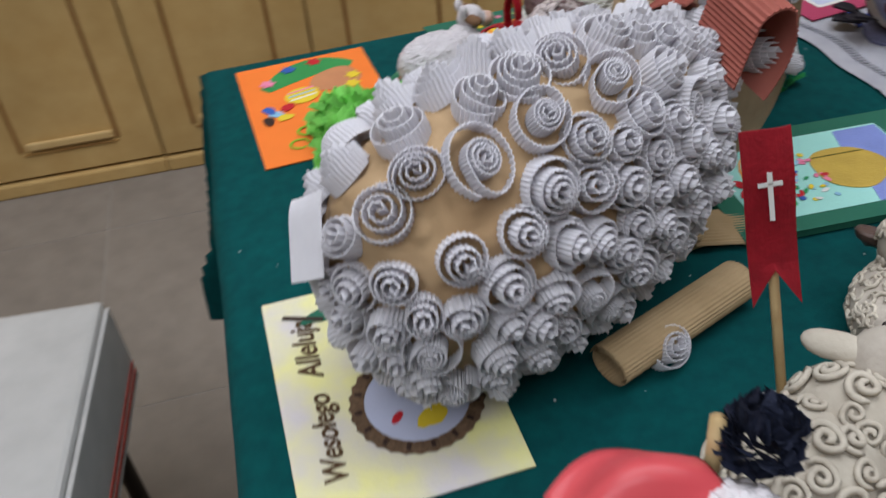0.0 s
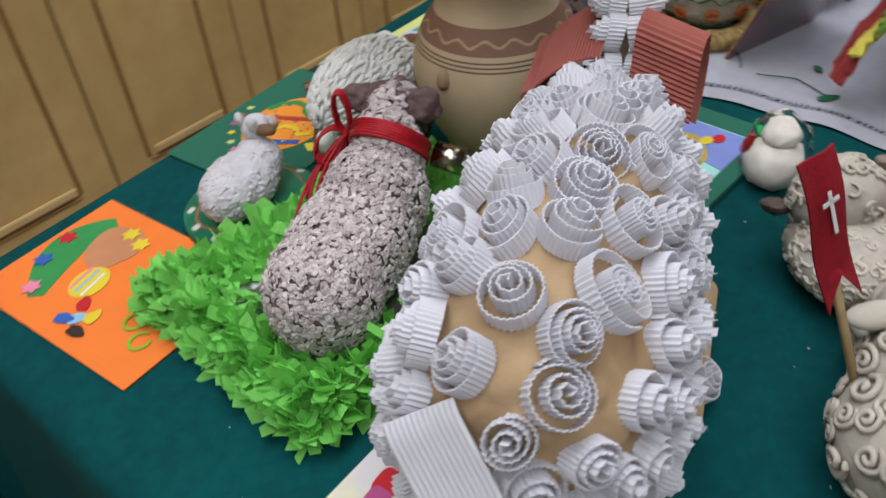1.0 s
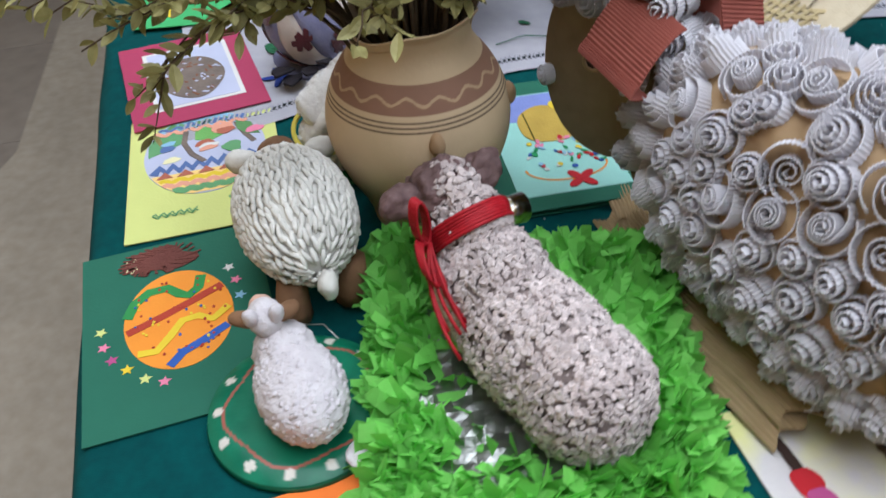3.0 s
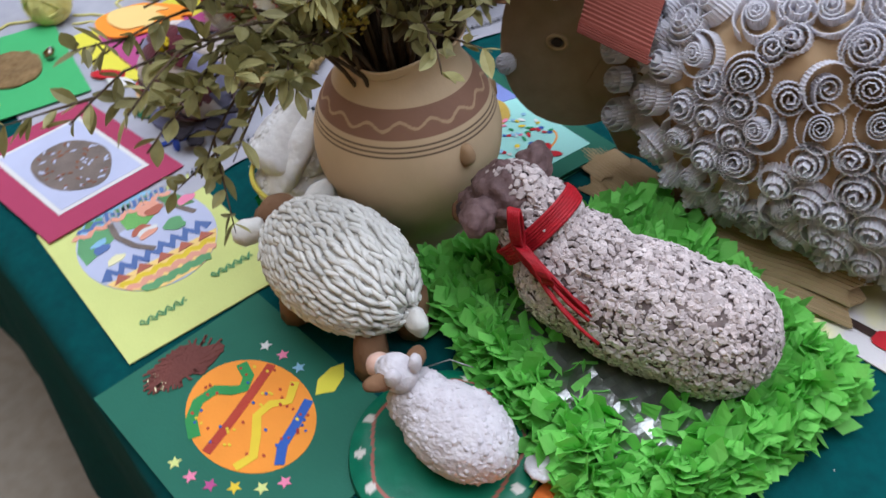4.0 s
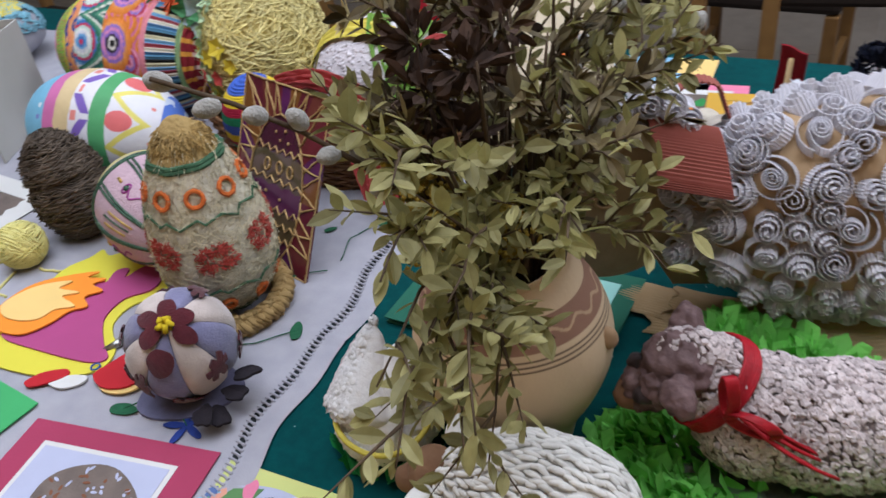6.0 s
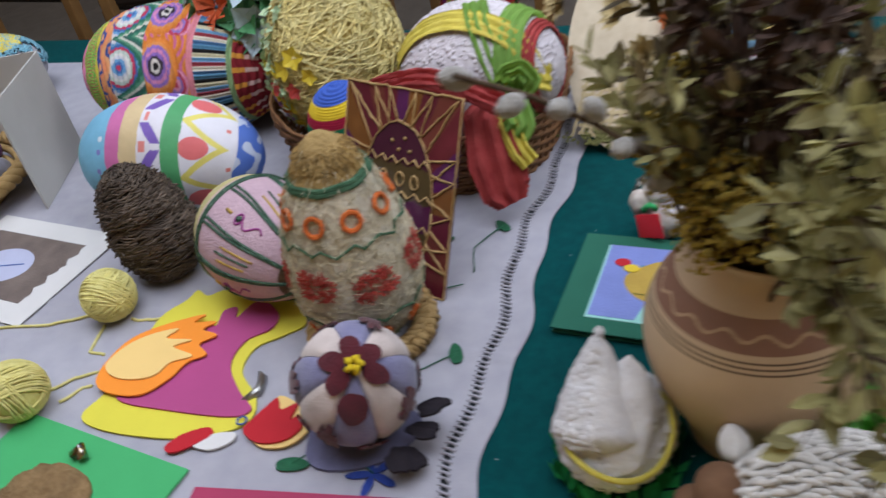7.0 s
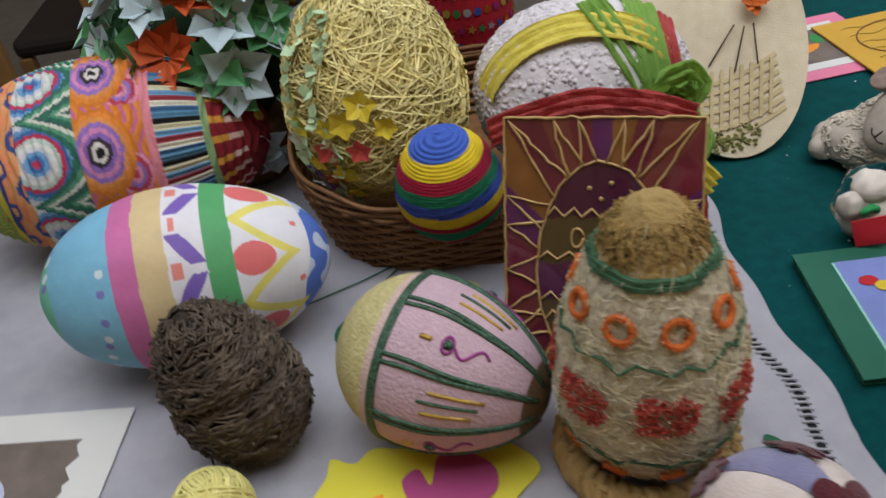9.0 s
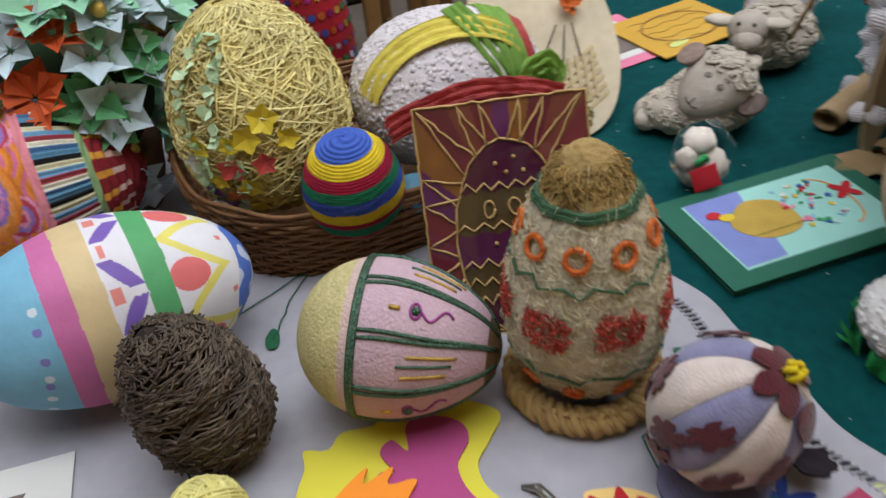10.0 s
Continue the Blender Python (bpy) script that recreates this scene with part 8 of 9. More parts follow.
yarn_ball(1.297, -0.305, 0.0275, 1, [[(1.32, -0.305), (1.37, -0.28), (1.44, -0.255), (1.50, -0.235)], [(1.300, -0.285), (1.29, -0.25), (1.265, -0.24)], [(1.275, -0.30), (1.25, -0.305), (1.235, -0.30)]])
yarn_ball(1.300, -0.165, 0.0285, 2, [[(1.275, -0.18), (1.262, -0.205), (1.252, -0.20)], [(1.30, -0.19), (1.28, -0.215), (1.255, -0.22)], [(1.322, -0.15), (1.34, -0.12), (1.33, -0.09)]])

# ---- white dough lamb beside the jug ----
M_PLASTER = material("white_plaster_wool", srgb(222, 220, 218), srgb(204, 201, 200), 80, 0.9, 0.8, 160, stain=0.1)
M_GREYCLAY = material("grey_white_clay", srgb(194, 184, 171), srgb(170, 158, 146), 60, 0.85, 0.4, 220, stain=0.2)
M_CREAMCLAY = material("cream_clay", srgb(208, 198, 182), srgb(186, 174, 158), 60, 0.85, 0.4, 200, stain=0.25, per_piece=0.12)
M_EARBROWN = material("brown_glazed_ear", srgb(96, 76, 68), srgb(74, 58, 52), 80, 0.5, 0.2, 200)
M_EARPALE = material("dull_brown_clay_ear", srgb(150, 130, 118), srgb(128, 108, 98), 60, 0.8, 0.3, 200)
M_INKDARK = material("dark_line_clay", srgb(60, 52, 50), None, 60, 0.8)
ro = random.Random(42)


def wool_chips(name, cells, count, size, mat, parent, low, label="", sunk=0.001):
    pieces = []
    for p, n, k in on_cells(cells, count, ro, low):
        nn = (n + Vector((ro.gauss(0, 0.25), ro.gauss(0, 0.25), ro.gauss(0, 0.25)))).normalized()
        pieces.append(moved(chip(ro, ro.uniform(*size)), frame_on(p - n * sunk, nn, ro.uniform(0, 6.28))))
    v, f = gather(pieces)
    return tagged(raw(name, v, f, mat, parent, label, True), kind="stuff")


lamb = thing("dough_lamb", "white dough lamb with a yellow collar on a green base", "lamb", pose(0.006, -0.002, 0))
LB = [(Vector((0.741, -0.222, 0.782)), (0.045, 0.054, 0.033), 0), (Vector((0.742, -0.218, 0.806)), (0.036, 0.034, 0.032), 0)]
v_, f_ = lumps(LB, (30, 42), 0.0022, 120, 2)
raw("body", v_, f_, M_PLASTER, lamb)
wool_chips("wool", LB, 620, (0.003, 0.005), M_PLASTER, lamb, T + 0.006, "scalloped white dough wool")
# the head is a smooth wedge, pointed at the crown and broad at the muzzle
v_, f_ = ball(40, 48)
vs = []
for q in v_:
    s_ = q.z * 0.5 + 0.5
    w_ = 0.034 * min(1.0, (1 - s_) * 1.25) ** 0.75 * (1 - max(0.0, 0.25 - s_) ** 2 * 12) + 0.0005
    l_ = math.hypot(q.x, q.y) or 1e-6
    cx = Vector((0.748, -0.184, 0.790)).lerp(Vector((0.752, -0.236, 0.866)), s_)
    p = cx + Vector((q.x / l_ * w_ * min(1, l_ * 1.6), q.y / l_ * w_ * 0.62 * min(1, l_ * 1.6), q.y / l_ * w_ * 0.5 * min(1, l_ * 1.6)))
    vs.append(p + Vector((0.5, 0.3, 1)) * (0.0022 * noise.noise(p * 45) + 0.0014 * noise.noise(p * 140)))
raw("head", vs, f_, M_PLASTER, lamb, "smooth white pointed head")
# a smooth ridge runs down beside it to the snout
ear_v, ear_f = ball(26, 32)
ear = []
for q in ear_v:
    s_ = q.z * 0.5 + 0.5
    w_ = 0.0205 * math.sin(math.pi * min(0.12 + 0.88 * s_, 0.999)) ** 0.6 + 0.0005
    l_ = math.hypot(q.x, q.y) or 1e-6
    p = Vector((0.731, -0.176, 0.784)).lerp(Vector((0.729, -0.228, 0.854)), s_) + Vector((q.x / l_ * w_, q.y / l_ * w_ * 0.7, 0)) * min(1, l_ * 1.6)
    ear.append(p + Vector((0.4, 0.6, 0.6)) * (0.002 * noise.noise(p * 60) + 0.001 * noise.noise(p * 150)))
raw("snout", ear, ear_f, M_PLASTER, lamb, "smooth white ridge running down to the snout")
# flat scales of dough cover the broad cheek
pieces = []
for q, p in zip(v_, vs):
    if q.x > -0.1 and ro.random() < 0.55:
        out = (Vector((q.x, q.y * 0.6, q.y * 0.5 + 0.25)) + Vector((ro.gauss(0, 0.12), ro.gauss(0, 0.12), ro.gauss(0, 0.12)))).normalized()
        pieces.append(moved(chip(ro, ro.uniform(0.003, 0.005), 0.10, 0.22), frame_on(p - out * 0.0004, out, ro.uniform(0, 6.28))))
v2, f2 = gather(pieces)
tagged(raw("cheek_wool", v2, f2, M_PLASTER, lamb, "scalloped white dough on the cheek", True), kind="stuff")
v_, f_ = tube_mesh([(0.738 + 0.040 * math.cos(t), -0.210 + 0.046 * math.sin(t), 0.794 + 0.006 * math.sin(t * 2)) for t in [i * 6.2832 / 40 for i in range(40)]], 0.0024, 8, True)
raw("collar", v_, f_, M_CREPEY, lamb, "yellow cord collar")
pieces = []
for k in range(90):
    t = ro.uniform(0, 6.28)
    m_ = Matrix.Translation((0.741 + 0.045 * math.cos(t), -0.222 + 0.054 * math.sin(t), T + 0.002)) @ Matrix.Rotation(t - 1.57 + ro.gauss(0, 0.3), 4, "Z") @ Matrix.Rotation(ro.uniform(0.3, 1.3), 4, "X")
    pieces.append(moved(crepe(ro, 0.008, 0.016), m_))
v_, f_ = gather(pieces)
M_FRINGE = material("emerald_fringe", srgb(40, 158, 84), srgb(28, 130, 66), 90, 0.8, 0.3, 300, per_piece=0.3)
tagged(raw("grass_fringe", v_, f_, M_FRINGE, lamb, "emerald green paper fringe", False), kind="stuff")

# ---- little toy in a clear bag ----
M_BAG = bpy.data.materials.new("clear_cellophane")
M_BAG.use_nodes = True
bs = M_BAG.node_tree.nodes["Principled BSDF"]
bs.inputs["Base Color"].default_value = (0.95, 0.97, 1, 1)
bs.inputs["Transmission Weight"].default_value, bs.inputs["Roughness"].default_value, bs.inputs["IOR"].default_value = 1.0, 0.06, 1.12
bs.inputs["Specular IOR Level"].default_value = 1.0
toy = thing("bagged_lamb", "tiny white lamb with a red square in a cellophane bag", "lamb", pose(0.746, -0.511, T, 0, 0, -20) @ Matrix.Scale(1.12, 4))
v_, f_ = lumps([(Vector((0, 0, 0.022)), (0.022, 0.020, 0.022), 0), (Vector((0.003, 0, 0.047)), (0.014, 0.013, 0.012), 0), (Vector((0.018, 0.01, 0.036)), (0.010, 0.008, 0.012), 0)], (18, 26), 0.0012, 160)
raw("body", v_, f_, M_GREYCLAY, toy)
v_, f_ = sheet([(-0.0125, -0.011), (0.012, -0.0115), (0.0115, 0.012), (-0.0125, 0.011)], 0.0015)
raw("red_patch", v_, f_, P_CRED, toy, "red paper square", False, frame_on((0.002, 0.0215, 0.022), (0.05, 1, 0.15), 0.3))
v_, f_ = tube_mesh([(0.0, 0.013, 0.036), (0.004, 0.018, 0.042), (0.01, 0.016, 0.034)], 0.003, 8)
raw("green_bow", v_, f_, M_FRINGE, toy, "green bow")
vs, fs = lumps([(Vector((0, 0, 0.033)), (0.029, 0.025, 0.034), 0)], (30, 40), 0.004, 70, 9)
bag = raw("bag", vs, fs, M_BAG, toy, "crinkled clear cellophane bag")
bag.visible_shadow = False

# ---- clay sheep lying down ----
def wiggle(p, n, r, w):
    """A small curled clay worm lying on a surface."""
    u = n.orthogonal().normalized()
    a0, k = r.uniform(0, 6.28), r.choice((-1, 1))
    q = n.cross(u)
    pts = []
    for i in range(8):
        a = a0 + k * i * 0.62
        rr = w * (0.35 + 0.09 * i)
        pts.append(p + (u * math.cos(a) + q * math.sin(a)) * rr + n * w * 0.22)
    return tube_mesh(pts, [w * 0.24] * 7 + [w * 0.12], 6)


nap = thing("clay_sheep", "grey-white clay sheep lying down with brown ears", "sheep", pose(0, 0, 0), "clay sheep")
NB_ = [(Vector((0.660, -0.612, 0.783)), (0.060, 0.052, 0.034), 15), (Vector((0.705, -0.622, 0.776)), (0.030, 0.034, 0.025), 15)]
v_, f_ = lumps(NB_, (30, 40), 0.002, 110, 6)
raw("body", v_, f_, M_GREYCLAY, nap)
pieces = [wiggle(p - n * 0.001, n, ro, ro.uniform(0.0045, 0.0065)) for p, n, k in on_cells(NB_, 420, ro, T + 0.008)]
v_, f_ = gather(pieces)
tagged(raw("wool", v_, f_, M_CREAMCLAY, nap, "knobbly cream clay wool", True), kind="stuff")
# the head is a broad smooth egg that looks up, the muzzle at its narrow end
HC = Vector((0.677, -0.588, 0.814))
face_d, face_n = Vector((0.915, 0.05, -0.40)).normalized(), Vector((0.25, 0.62, 0.74)).normalized()
face_s = face_n.cross(face_d).normalized()
face_n = face_d.cross(face_s).normalized()


def on_face(along, side, out=1.0):
    """A place on the head and the way out of it: shares along the muzzle and across, on the side that looks up."""
    up_ = math.sqrt(max(0.0, 1 - along * along - side * side)) * out
    narrow = 1 - 0.22 * along
    return HC + face_d * 0.045 * along + face_s * 0.036 * side * narrow + face_n * 0.028 * up_ * narrow, (face_d * along * 0.7 + face_s * side * 0.9 + face_n * up_).normalized()


v_, f_ = ball(34, 44)
raw("head", [on_face(q.z, q.x, 1.0 if q.y > 0 else -1.0)[0] for q in v_], f_, M_GREYCLAY, nap, "smooth rounded clay face")
pieces = []
while len(pieces) < 95:
    a, s_, o_ = ro.uniform(-1, -0.12), ro.uniform(-0.95, 0.95), 1.0 if ro.random() < 0.8 else -1.0
    if a * a + s_ * s_ < 0.995 and (a < -0.35 or abs(s_) < 0.55):
        p, n = on_face(a, s_, o_)
        pieces.append(wiggle(p, n, ro, 0.0065))
v_, f_ = gather(pieces)
tagged(raw("fleece", v_, f_, M_CREAMCLAY, nap, "curly cream clay fleece on the head", True), kind="stuff")
for side, along, tw in ((1.08, -0.30, 0.5), (-1.05, 0.0, -0.5)):
    p, n = on_face(along, math.copysign(0.90, side), 1.0)
    v_, f_ = ball(18, 24)
    m_ = Matrix.Translation(p + face_s * 0.009 * side) @ Matrix((face_d, face_s * math.copysign(1, side), face_n)).transposed().to_4x4() @ Matrix.Rotation(tw, 4, "X")
    raw("ear", [Vector((0.017 * q.x, 0.013 * q.y, 0.006 * q.z + 0.0016 * noise.noise(q * 2.5) - 0.003 * (1 - q.x * q.x - q.y * q.y))) for q in v_], f_, M_EARBROWN if side > 0 else M_EARPALE, nap, "dark brown glazed ear" if side > 0 else "dull brown clay ear", True, m_)
for side in (-0.27, 0.27):
    p, n = on_face(0.16, side)
    m_ = frame_on(p, n)
    v_, f_ = tube_mesh([m_ @ Vector((0.0036 * math.cos(t), 0.0028 * math.sin(t), 0)) for t in [i * 6.2832 / 14 for i in range(14)]], 0.0006, 5, True)
    raw("eye", v_, f_, M_INKDARK, nap, "drawn ring eye")
    v_, f_ = lumps([(p, (0.0013, 0.0013, 0.0013), 0)], (6, 8))
    raw("pupil", v_, f_, M_INKDARK, nap)
# a short groove under the nose parts into the smile
for line in ([(0.70, 0.0), (0.78, 0.01), (0.86, 0.02)], [(0.80, 0.32), (0.86, 0.18), (0.86, 0.02), (0.86, -0.14), (0.80, -0.28)]):
    v_, f_ = tube_mesh([on_face(a, s_)[0] for a, s_ in line], 0.0008, 6)
    raw("mouth", v_, f_, M_INKDARK, nap, "incised smile")
for c in ((0.729, -0.634, 0.766), (0.716, -0.655, 0.765)):
    v_, f_ = lumps([(Vector(c), (0.017, 0.014, 0.0135), 20)], (16, 20), 0.0015, 120)
    raw("hoof", v_, f_, M_GREYCLAY, nap, "rounded clay foot")

# ---- sitting clay sheep of coiled rosettes, holding a flag ----
def rosette(p, n, r, w):
    u = Vector(n).orthogonal().normalized()
    q = Vector(n).cross(u)
    a0 = r.uniform(0, 6.28)
    pts = []
    turns = r.uniform(0.36, 0.50)
    for i in range(26):
        a = a0 + i * turns
        rr = w * (0.10 + 0.90 * i / 25) * (1 + 0.06 * math.sin(a * 3))
        pts.append(Vector(p) + (u * math.cos(a) + q * math.sin(a)) * rr + Vector(n) * w * (0.35 - 0.2 * i / 25))
    return tube_mesh(pts, [w * 0.21] * 25 + [w * 0.10], 7)


sit = thing("clay_sheep", "cream clay sheep of coiled rosettes sitting with a flag stick", "sheep", pose(0, 0, 0), "clay sheep")
SC_ = [(Vector((0.497, -0.702, 0.787)), (0.054, 0.046, 0.040), 20), (Vector((0.535, -0.685, 0.800)), (0.034, 0.032, 0.032), 0)]
v_, f_ = lumps(SC_, (24, 34), 0.001, 90, 7)
raw("body", v_, f_, M_CREAMCLAY, sit)
done = []
for p, n, k in on_cells(SC_, 900, ro, T + 0.008):
    w = ro.uniform(0.0075, 0.0115)
    if all((p - q).length > (w + w2) * 0.74 for q, w2 in done):
        done.append((p, w))
        v_, f_ = rosette(p, n, ro, w)
        raw("rosette", v_, f_, M_CREAMCLAY, sit, "coiled clay rosette")
HS = Vector((0.566, -0.672, 0.824))
v_, f_ = lumps([(HS, (0.024, 0.024, 0.022), 0), (HS + Vector((0.010, 0.012, -0.008)), (0.017, 0.017, 0.014), 0)], (22, 30), 0.0006, 80)
raw("head", v_, f_, M_GREYCLAY, sit, "grey-white clay head")
for c, rz in ((HS + Vector((0.020, -0.026, 0.006)), -50), (HS + Vector((-0.024, 0.018, 0.006)), 140)):
    v_, f_ = lumps([(c, (0.020, 0.011, 0.007), rz)], (14, 20), 0.0006, 120)
    raw("ear", v_, f_, M_CREAMCLAY, sit, "smooth leaf-shaped ear")
for d in (Vector((0.9, 0.25, 0.55)), Vector((0.35, 0.85, 0.55))):
    d = d.normalized()
    v_, f_ = lumps([(HS + d * 0.0235, (0.0024, 0.0024, 0.0024), 0)], (8, 10))
    raw("eye", v_, f_, M_INKDARK, sit, "dark bead eye")
pts = [HS + Vector((0.010, 0.012, -0.008)) + Vector((0.8 - 0.8 * q, 0.2 + 0.8 * q, -0.35 + 1.2 * (q - 0.5) ** 2)).normalized() * 0.0165 for q in [i / 8 for i in range(9)]]
v_, f_ = tube_mesh(pts, 0.0006, 5)
raw("mouth", v_, f_, M_INKDARK, sit)
for c in ((0.580, -0.645, 0.772), (0.590, -0.668, 0.760), (0.574, -0.648, 0.790)):
    v_, f_ = lumps([(Vector(c), (0.014, 0.012, 0.010), 30)], (14, 18), 0.0006, 120)
    raw("foot", v_, f_, M_CREAMCLAY, sit, "rounded clay foot")
M_STICK = material("pale_wooden_stick", srgb(206, 178, 132), srgb(184, 152, 104), 60, 0.7, 0.2, 200)
M_FLAG = material("dark_red_felt", srgb(150, 20, 34), srgb(126, 14, 26), 90, 0.9, 0.4, 400, stain=0.15)
flag = thing("paper_flag", "small dark red swallow-tailed flag with a white cross", "flag", pose(0, 0, 0))
ft, fbm = Vector((0.501, -0.601, 0.956)), Vector((0.512, -0.667, 0.778))
d_ = (fbm - ft).normalized()
nf = Vector((-0.30, -0.95, 0.0))
hf = d_.cross(nf).normalized()
nf = hf.cross(d_).normalized()
FM = Matrix(((hf.x, -d_.x, nf.x, ft.x), (hf.y, -d_.y, nf.y, ft.y), (hf.z, -d_.z, nf.z, ft.z), (0, 0, 0, 1)))
if nf.dot(Vector((-0.3, -0.95, 0))) < 0:
    FM = FM @ Matrix.Rotation(math.pi, 4, "Y")
v_, f_ = tube_mesh([(0, -0.01, 0), (0, -0.19, 0)], [0.0028, 0.0030], 8)
raw("stick", v_, f_, M_STICK, flag, "flat pale wooden stick", True, FM)
vs, fs = [], []
W_ = 0.026
for lay in (0.0034, 0.0048):
    for j in range(21):
        for i in range(7):
            x = (i / 6 - 0.5) * W_
            y = -0.102 * j / 20
            if j > 15:
                y += (j - 15) / 5 * 0.022 * (1 - abs(i - 3) / 3)
            vs.append(Vector((x, y, lay + 0.002 * math.sin(j * 0.35) + 0.0015 * math.sin(i * 0.9))))
o = 21 * 7
for j in range(20):
    for i in range(6):
        a = j * 7 + i
        fs += [(a, a + 1, a + 8, a + 7), (o + a, o + a + 7, o + a + 8, o + a + 1)]
for j in range(20):
    fs += [(j * 7, j * 7 + 7, o + j * 7 + 7, o + j * 7), (j * 7 + 6, o + j * 7 + 6, o + j * 7 + 13, j * 7 + 13)]
for i in range(6):
    fs += [(i, o + i, o + i + 1, i + 1), (140 + i, 141 + i, o + 141 + i, o + 140 + i)]
raw("banner", vs, fs, M_FLAG, flag, "dark red swallow-tailed banner", False, FM)
for w2, h2, y2 in ((0.0026, 0.027, -0.036), (0.0125, 0.0024, -0.029)):
    v_, f_ = sheet([(-w2 / 2, y2 - h2 / 2), (w2 / 2, y2 - h2 / 2), (w2 / 2, y2 + h2 / 2), (-w2 / 2, y2 + h2 / 2)], 0.0006, 0.0082)
    raw("cross_bar", v_, f_, P_WHITE, flag, "white paper cross bar", False, FM)

# ---- third sheep with navy bow and red foil scarf ----
third = thing("pulp_sheep", "white pulp sheep with a navy crepe bow", "sheep", pose(0.034, 0, 0))
PC = [(Vector((0.395, -0.770, 0.795)), (0.052, 0.040, 0.046), 10), (Vector((0.372, -0.765, 0.850)), (0.036, 0.032, 0.038), 10)]
v_, f_ = lumps(PC, (22, 32), 0.002, 110, 3)
raw("body", v_, f_, M_PULP, third)
wool_chips("wool", PC, 420, (0.003, 0.0055), M_PULP, third, T + 0.006, "crumbly white wool")
M_NAVY = material("navy_crepe", srgb(34, 40, 62), srgb(22, 26, 44), 60, 0.8, 0.7, 240, per_piece=0.3)
pieces = []
for k in range(190):
    d = Vector((ro.gauss(0, 1), ro.gauss(0, 1), ro.gauss(0.3, 0.8))).normalized()
    m_ = Matrix.Translation(Vector((0.398, -0.736, 0.892)) + Vector((d.x * 0.014, d.y * 0.011, d.z * 0.014))) @ d.to_track_quat("Y", "Z").to_matrix().to_4x4() @ Matrix.Rotation(ro.uniform(-1, 1), 4, "Y")
    pieces.append(moved(crepe(ro, ro.uniform(0.006, 0.011), ro.uniform(0.005, 0.009)), m_))
v_, f_ = gather(pieces)
tagged(raw("navy_bow", v_, f_, M_NAVY, third, "crumpled navy crepe bow", False), kind="stuff")
M_REDFOIL = material("red_satin_ribbon", srgb(216, 92, 96), srgb(200, 70, 78), 20, 0.3, 0.2, 60, stain=0.15)
vs, fs = [], []
for j in range(13):
    for i in range(21):
        q, r_ = i / 20, j / 12 - 0.5
        p = Vector((0.308 + 0.066 * q, -0.742 + 0.004 * math.sin(q * 5), 0.878 + 0.016 * math.sin(q * 2.6)))
        vs.append(p + Vector((0.012 * r_, -0.048 * r_ * (0.8 + 0.3 * math.sin(q * 3)), -0.012 * abs(r_) * 2 + 0.004 * math.sin(r_ * 8 + q * 4))))
fs = [(j * 21 + i, j * 21 + i + 1, (j + 1) * 21 + i + 1, (j + 1) * 21 + i) for j in range(12) for i in range(20)]
scarf = raw("scarf", vs, fs, M_REDFOIL, third, "shiny coral red satin ribbon")
md = scarf.modifiers.new("thickness", "SOLIDIFY")
md.thickness = 0.0012
v_, f_ = tube_mesh([(0.380, -0.728, 0.902), (0.378, -0.735, 0.86)], 0.004, 8)
raw("wood_peg", v_, f_, M_STICK, third, "short pale wooden peg")
v_, f_ = tube_mesh([(0.392, -0.687, 0.768), (0.392, -0.73, 0.800), (0.392, -0.770, 0.830)], [0.0006, 0.0024, 0.0026], 7)
raw("pointed_stick", v_, f_, M_STICK, third, "pointed wooden stick")

# ---- oval plaque leaning beside the basket ----
M_PLAQUE = material("beige_linen_board", srgb(212, 198, 172), srgb(198, 182, 154), 70, 0.9, 0.3, 500, stain=0.12)
M_STRIP = material("pale_paper_strip", srgb(204, 186, 146), srgb(184, 164, 122), 70, 0.85, 0.2, 300)
PQ = Matrix.Translation((0.800, -0.752, 0.852)) @ Matrix.Rotation(radians(-46), 4, "X")
plaque = thing("oval_plaque", "oval beige plaque with a strip-paper basket and orange flower", "plaque", PQ)
v_, f_ = sheet(oval(0, 0, 0.088, 0.139, 56), 0.004, -0.002)
raw("board", v_, f_, M_PLAQUE, plaque, "", False)
for k in range(7):
    a = 0.004 + 0.0095 * k
    v_, f_ = sheet(ribbon2d([(0.066 - 0.116 * q, 0.052 + a + 0.012 * math.sin(q * 3.1) - 0.02 * q) for q in [i / 8 for i in range(9)]], 0.0042), 0.0012, 0.0022 + 0.0006 * (k % 2))
    raw("strip", v_, f_, M_STRIP, plaque, "pale woven paper strip", False)
for k in range(11):
    x = 0.060 - 0.0105 * k
    v_, f_ = sheet(ribbon2d([(x, 0.050 - 0.003 * k * 0.3), (x + 0.012, 0.118 - 0.002 * k)], 0.0036), 0.0012, 0.0036)
    raw("strip", v_, f_, M_STRIP, plaque, "", False)
pieces = [moved(leaf(ro, 0.020, 0.012), Matrix.Rotation(2 * math.pi * j / 9, 4, "Z") @ Matrix.Rotation(0.5 + 0.3 * (j % 2), 4, "X")) for j in range(9)]
v_, f_ = gather(pieces)
raw("paper_flower", v_, f_, M_ORANGE, plaque, "orange crepe flower", False, Matrix.Translation((-0.035, -0.02, 0.006)))
for x, y in ((-0.005, 0.05), (0.02, 0.04), (-0.03, 0.045)):
    v_, f_ = tube_mesh([(x, y, 0.004), (x * 0.4 - 0.02, y * 0.3 - 0.01, 0.008)], 0.0009, 5)
    raw("flower_stem", v_, f_, M_TWIG, plaque)
pieces = []
